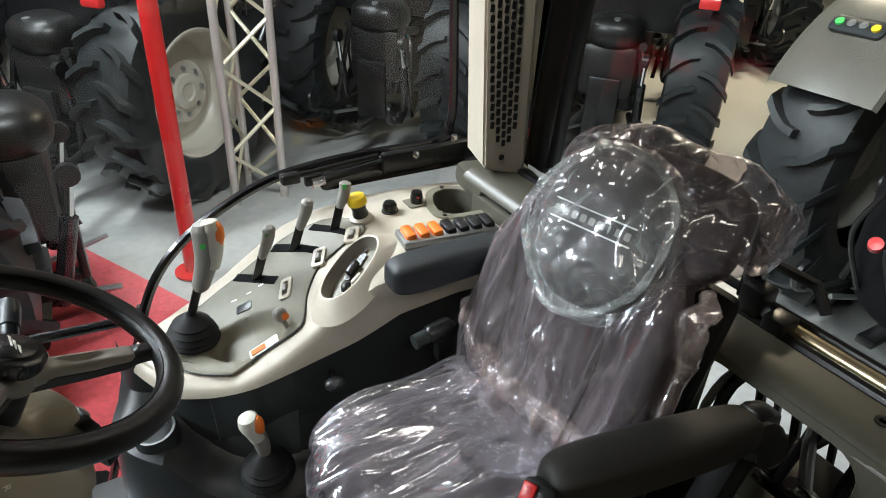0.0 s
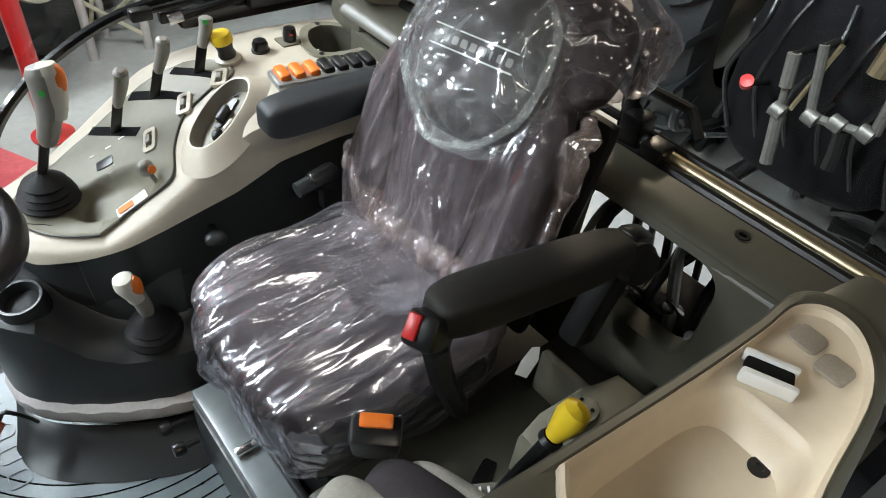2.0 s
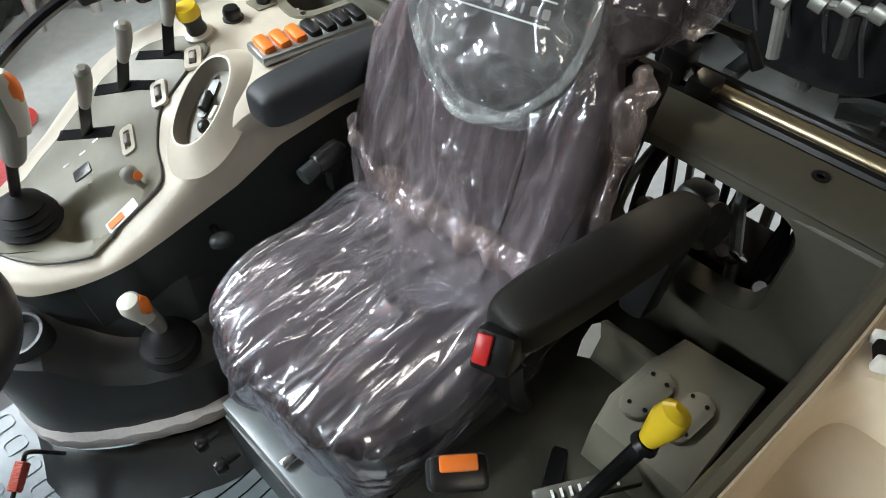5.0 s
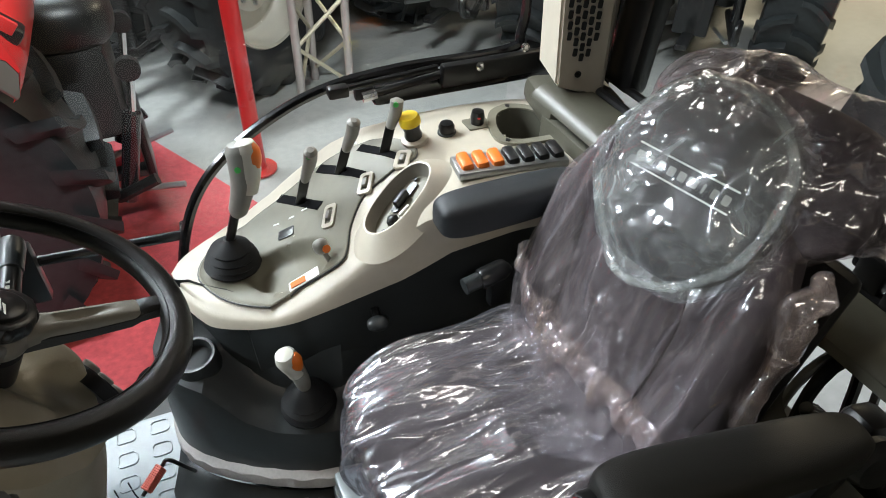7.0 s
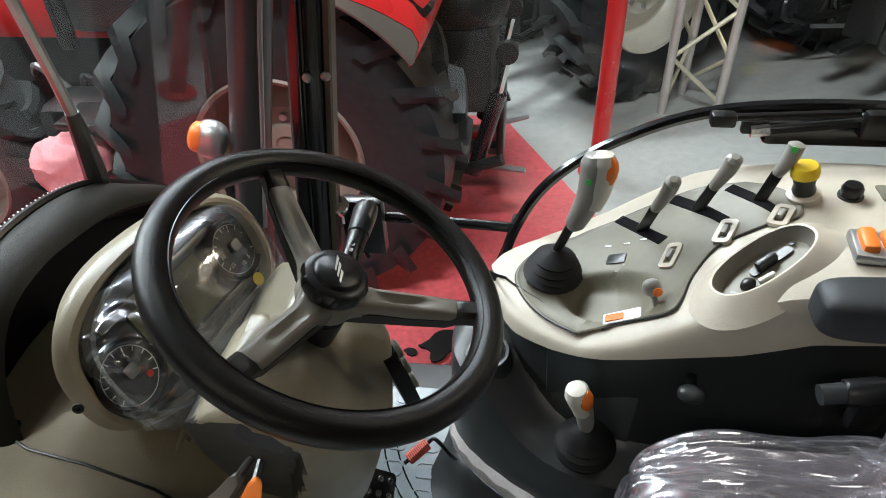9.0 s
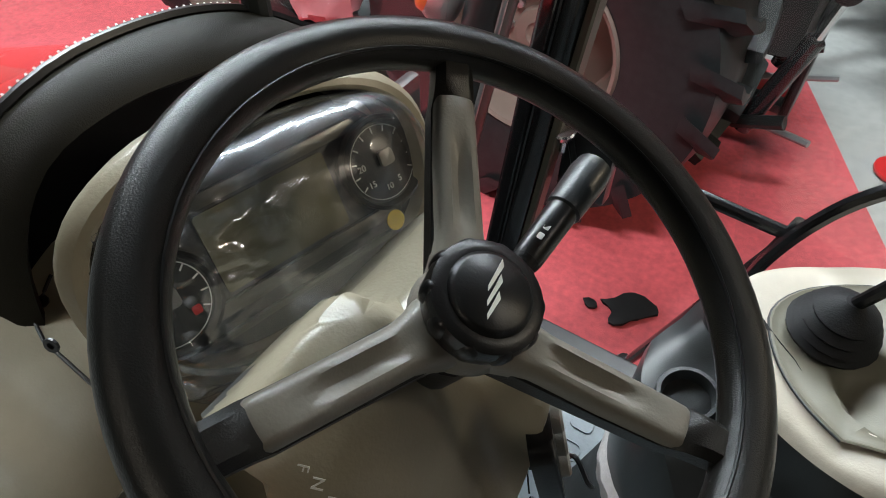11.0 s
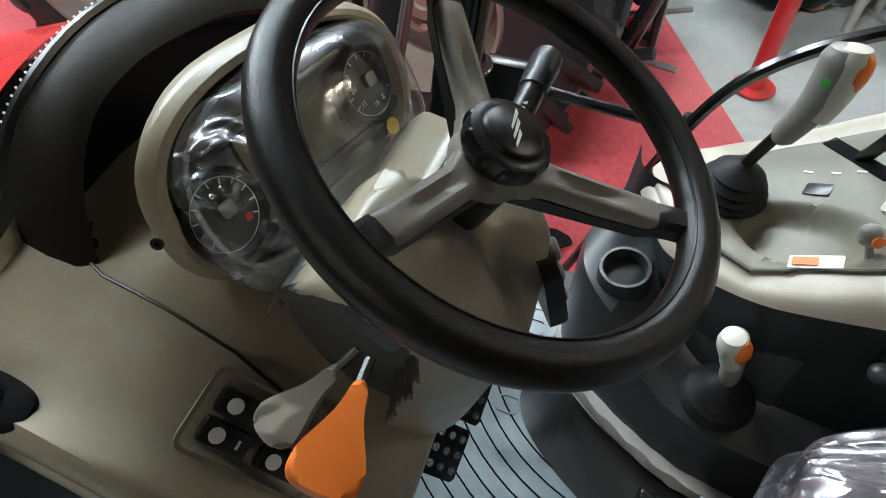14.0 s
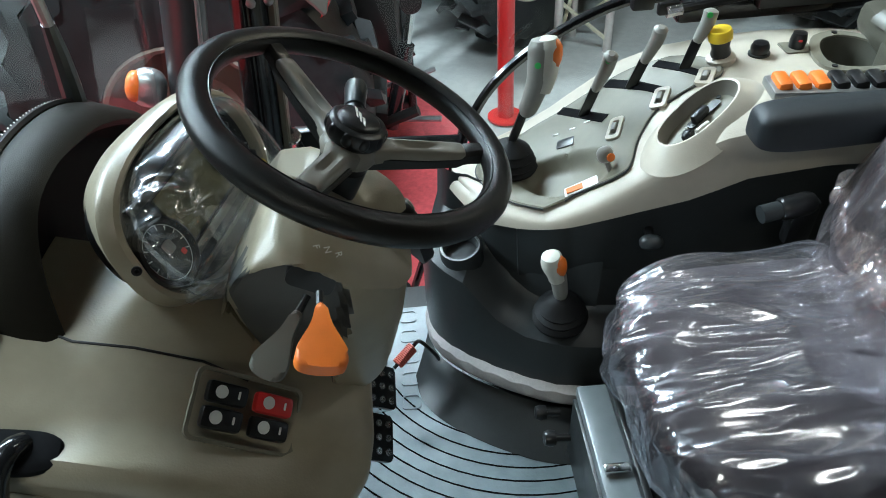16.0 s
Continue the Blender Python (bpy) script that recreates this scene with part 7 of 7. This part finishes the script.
    for s in (-1, 1):
        p("lift_cylinder", tubed([(x + 0.42, 0.34 * s, z + 0.45), (x + 0.56, 0.33 * s, z + 0.95)], 0.045, 12), GLOSSBLACK, body)
        p("cylinder_rod", tubed([(x + 0.56, 0.33 * s, z + 0.95), (x + 0.60, 0.33 * s, z + 1.14)], 0.022, 10), CHROME, body)
        p("check_chain", tubed([(x + 0.30, 0.18 * s, z + 0.42), (x + 0.72, 0.33 * s, z + 0.47)], 0.018, 6), STEEL, body)
        p("link_eye", lathed([(0.03, -0.03), (0.06, -0.025), (0.06, 0.025), (0.03, 0.03)], axes((x + 0.60, 0.33 * s, z + 1.18), (0, 1, 0)), 14), IRON, body)
    p("work_lamp", lathed([(0.02, -0.06), (0.06, 0), (0.055, 0.02), (0, 0.025)], axes((0.45, 0.5, 2.72), (1, 0, -0.3)), 16), CHROME)
    return e


own = thing("tractor_chassis", (0.0, 0.05, 0.0), "dark tractor chassis with lugged wheels under the cab", "chassis")
part("frame", boxed((-0.6, 0.05, 0.78), (2.9, 0.42, 0.44), 0.06), IRON, own)
part("front_axle", tubed([(-2.1, -0.5, 0.46), (-2.1, 0.6, 0.46)], 0.07, 10), IRON, own)
part("rear_axle_tube", tubed([(1.15, -0.7, 0.78), (1.15, 0.8, 0.78)], 0.11, 12), IRON, own)
for x, y in ((0.1, -0.6), (0.1, 0.6)):
    part("cab_mount", boxed((x, y, 0.935), (0.5, 0.16, 0.12), 0.02), IRON, own)
    part("cross_member", boxed((x, y * 0.5, 0.92), (0.12, 0.5, 0.08), 0.01), IRON, own)
part("bonnet_support", boxed((-1.2, 0.12, 1.1), (1.2, 0.5, 0.5), 0.05), IRON, own)
for sd in (-1, 1):
    farm_wheel(own, Matrix.Identity(4), "rear_wheel", (1.15, 0.05 + sd * 0.76, 0.78), sd, 0.78, 0.36, 0.44, RIM, True)
    farm_wheel(own, Matrix.Identity(4), "front_wheel", (-2.1, 0.05 + sd * 0.60, 0.46), sd, 0.46, 0.26, 0.26, RIM, True)
neighbour((-0.95, 3.12, 0), 0, "dark red parked tractor with dull reddish rear rims", RIMRED, REDPAINT, FENDER, 0.90, True, 3, base=2.05, front=0.68, cover=1.13, skirt=True, hub=0.45)
GREENP = material("green_paint", (0.03, 0.16, 0.03), 0.3)
neighbour((0.55, 5.51, 0), -141, "parked tractor with pale rims behind the truss", RIM, FENDER, FENDER, 0.90, True, 4, cover=0.92)
neighbour((-1.75, 6.15, 0), -141, "green-hooded parked tractor in the row", RIM, GREENP, FENDER, 0.90, False, 5, cover=0.92)
neighbour((3.3, 5.35, 0), -141, "dark parked tractor seen from its rear linkage", RIM, IRON, FENDER, 0.90, False, 6, cover=0.92)
neighbour((5.05, 4.05, 0), -141, "dark parked tractor with yellowed rims past the others", RIM, IRON, FENDER, 0.90, False, 7, cover=0.92)
neighbour((9.6, 6.3, 0), -120, "far parked tractor with pale rims", RIM, IRON, FENDER, 0.88, False, 8)
neighbour((13.5, 9.5, 0), -120, "distant dark parked tractor with dusty pale rims", RIM, IRON, FENDER, 0.88, False, 12)
DKFENDER = material("dark_grey_fender", (0.11, 0.102, 0.084), 0.30, vary=0.1, grain=15, coat=0.2)
tail = neighbour((4.72, 0.50, 0), 180, "grey-fendered parked tractor tail to tail behind the cab", RIM, DKFENDER, DKFENDER, 1.05, True, 9, True, cover=1.05, a0=30)
# bare metal linkage parts that hang at the tail of that machine
for pts, r, mt in (([(3.2, 0.291, 1.42), (3.2, 0.262, 1.27)], 0.030, DULLSTEEL), ([(3.2, 0.262, 1.27), (3.2, 0.240, 1.15)], 0.016, DULLSTEEL), ([(3.2, 0.242, 1.16), (3.2, 0.215, 1.04), (3.2, 0.186, 0.90)], 0.030, DULLSTEEL),
                   ([(3.2, 0.192, 1.50), (3.2, 0.106, 1.19)], 0.022, DULLSTEEL), ([(3.22, 0.130, 1.52), (3.22, 0.205, 1.18)], 0.012, WARMMETAL), ([(3.2, -0.14, 1.62), (3.2, -0.16, 1.25)], 0.024, DULLSTEEL),
                   ([(3.2, 0.10, 1.20), (3.2, -0.14, 1.24)], 0.020, DULLSTEEL), ([(3.2, -0.04, 1.20), (3.2, -0.064, 1.09), (3.2, -0.07, 1.02)], 0.032, IRON), ([(3.25, -0.05, 1.70), (3.22, -0.042, 1.46)], 0.040, WARMMETAL)):
    part("link_rod", tubed(pts, r, 10), mt, tail, "bare metal linkage part")
for a, b in (((3.2, 0.291, 1.41), (3.50, 0.28, 1.41)), ((3.215, 0.434, 1.20), (3.46, 0.42, 1.16)), ((3.2, -0.14, 1.60), (3.60, -0.12, 1.58)), ((3.2, 0.19, 1.49), (3.52, 0.19, 1.49)), ((3.2, 0.10, 1.20), (3.44, 0.10, 1.20)), ((3.25, -0.05, 1.69), (3.62, -0.05, 1.66))):
    part("link_bracket", tubed([a, b], 0.017, 8), IRON, tail)
for y, z in ((0.245, 1.16), (0.10, 1.20), (-0.01, 1.225), (-0.13, 1.24)):
    part("link_pin", lathed([(0.02, -0.035), (0.036, -0.03), (0.036, 0.03), (0.02, 0.035)], axes((3.19, y, z), (0, 1, 0.2)), 12), DULLSTEEL, tail)
part("red_cap", lathed([(0.030, 0), (0.032, 0.01), (0.032, 0.05), (0.0, 0.055)], axes((3.2, 0.434, 1.20), (-0.7, -0.2, 0.7)), 16), REDP, tail, "red dust cap")
# added near-black mass: stands for the dim ground behind the linkage
part("dark_filler", puffed(Matrix.Translation((3.62, 0.15, 1.20)), 0.22, 0.52, 0.55, 28, 18, 3.2), MATDARK, tail, "added near-black mass darkening the gap behind the linkage")
for k in range(6):
    y = -0.30 + 0.17 * k
    part("hose", tubed(smooth_path([(3.42, y, 1.62), (3.33, y + 0.03 * (-1) ** k, 1.45), (3.36, y + 0.07, 1.15), (3.44, y - 0.02, 0.85)], 5), 0.014, 8), BLACK, tail)
neighbour((-5.2, 5.6, 0), 10, "red parked tractor farther along the stand", RIM, REDPAINT, REDPAINT, 0.86, False, 10)
# pink lump added by the far machine for the brightly lit carpet there
PINK = material("bright_carpet_pink", (0.62, 0.22, 0.24), 0.8, vary=0.15, grain=40, bump=0.4)
ck = part("pink_carpet_lump", wrinkled(puffed(Matrix.Translation((-2.15, 2.22, 0.78)) @ pose(0, 0, 0, 0, 0, 20), 0.16, 0.10, 0.10, 40, 24, 3.0), 0.05, 5.0, (1, 1, 1), 2.0), PINK)
tagged(ck, "added pink lump standing for brightly lit carpet by the machine", "cloth")
tk = part("blue_tag_card", boxed((-1.72, 2.325, 0.99), (0.16, 0.012, 0.22), 0.004), BLUE)
tagged(tk, "bright blue card tag hanging beside the wheel", "tag")
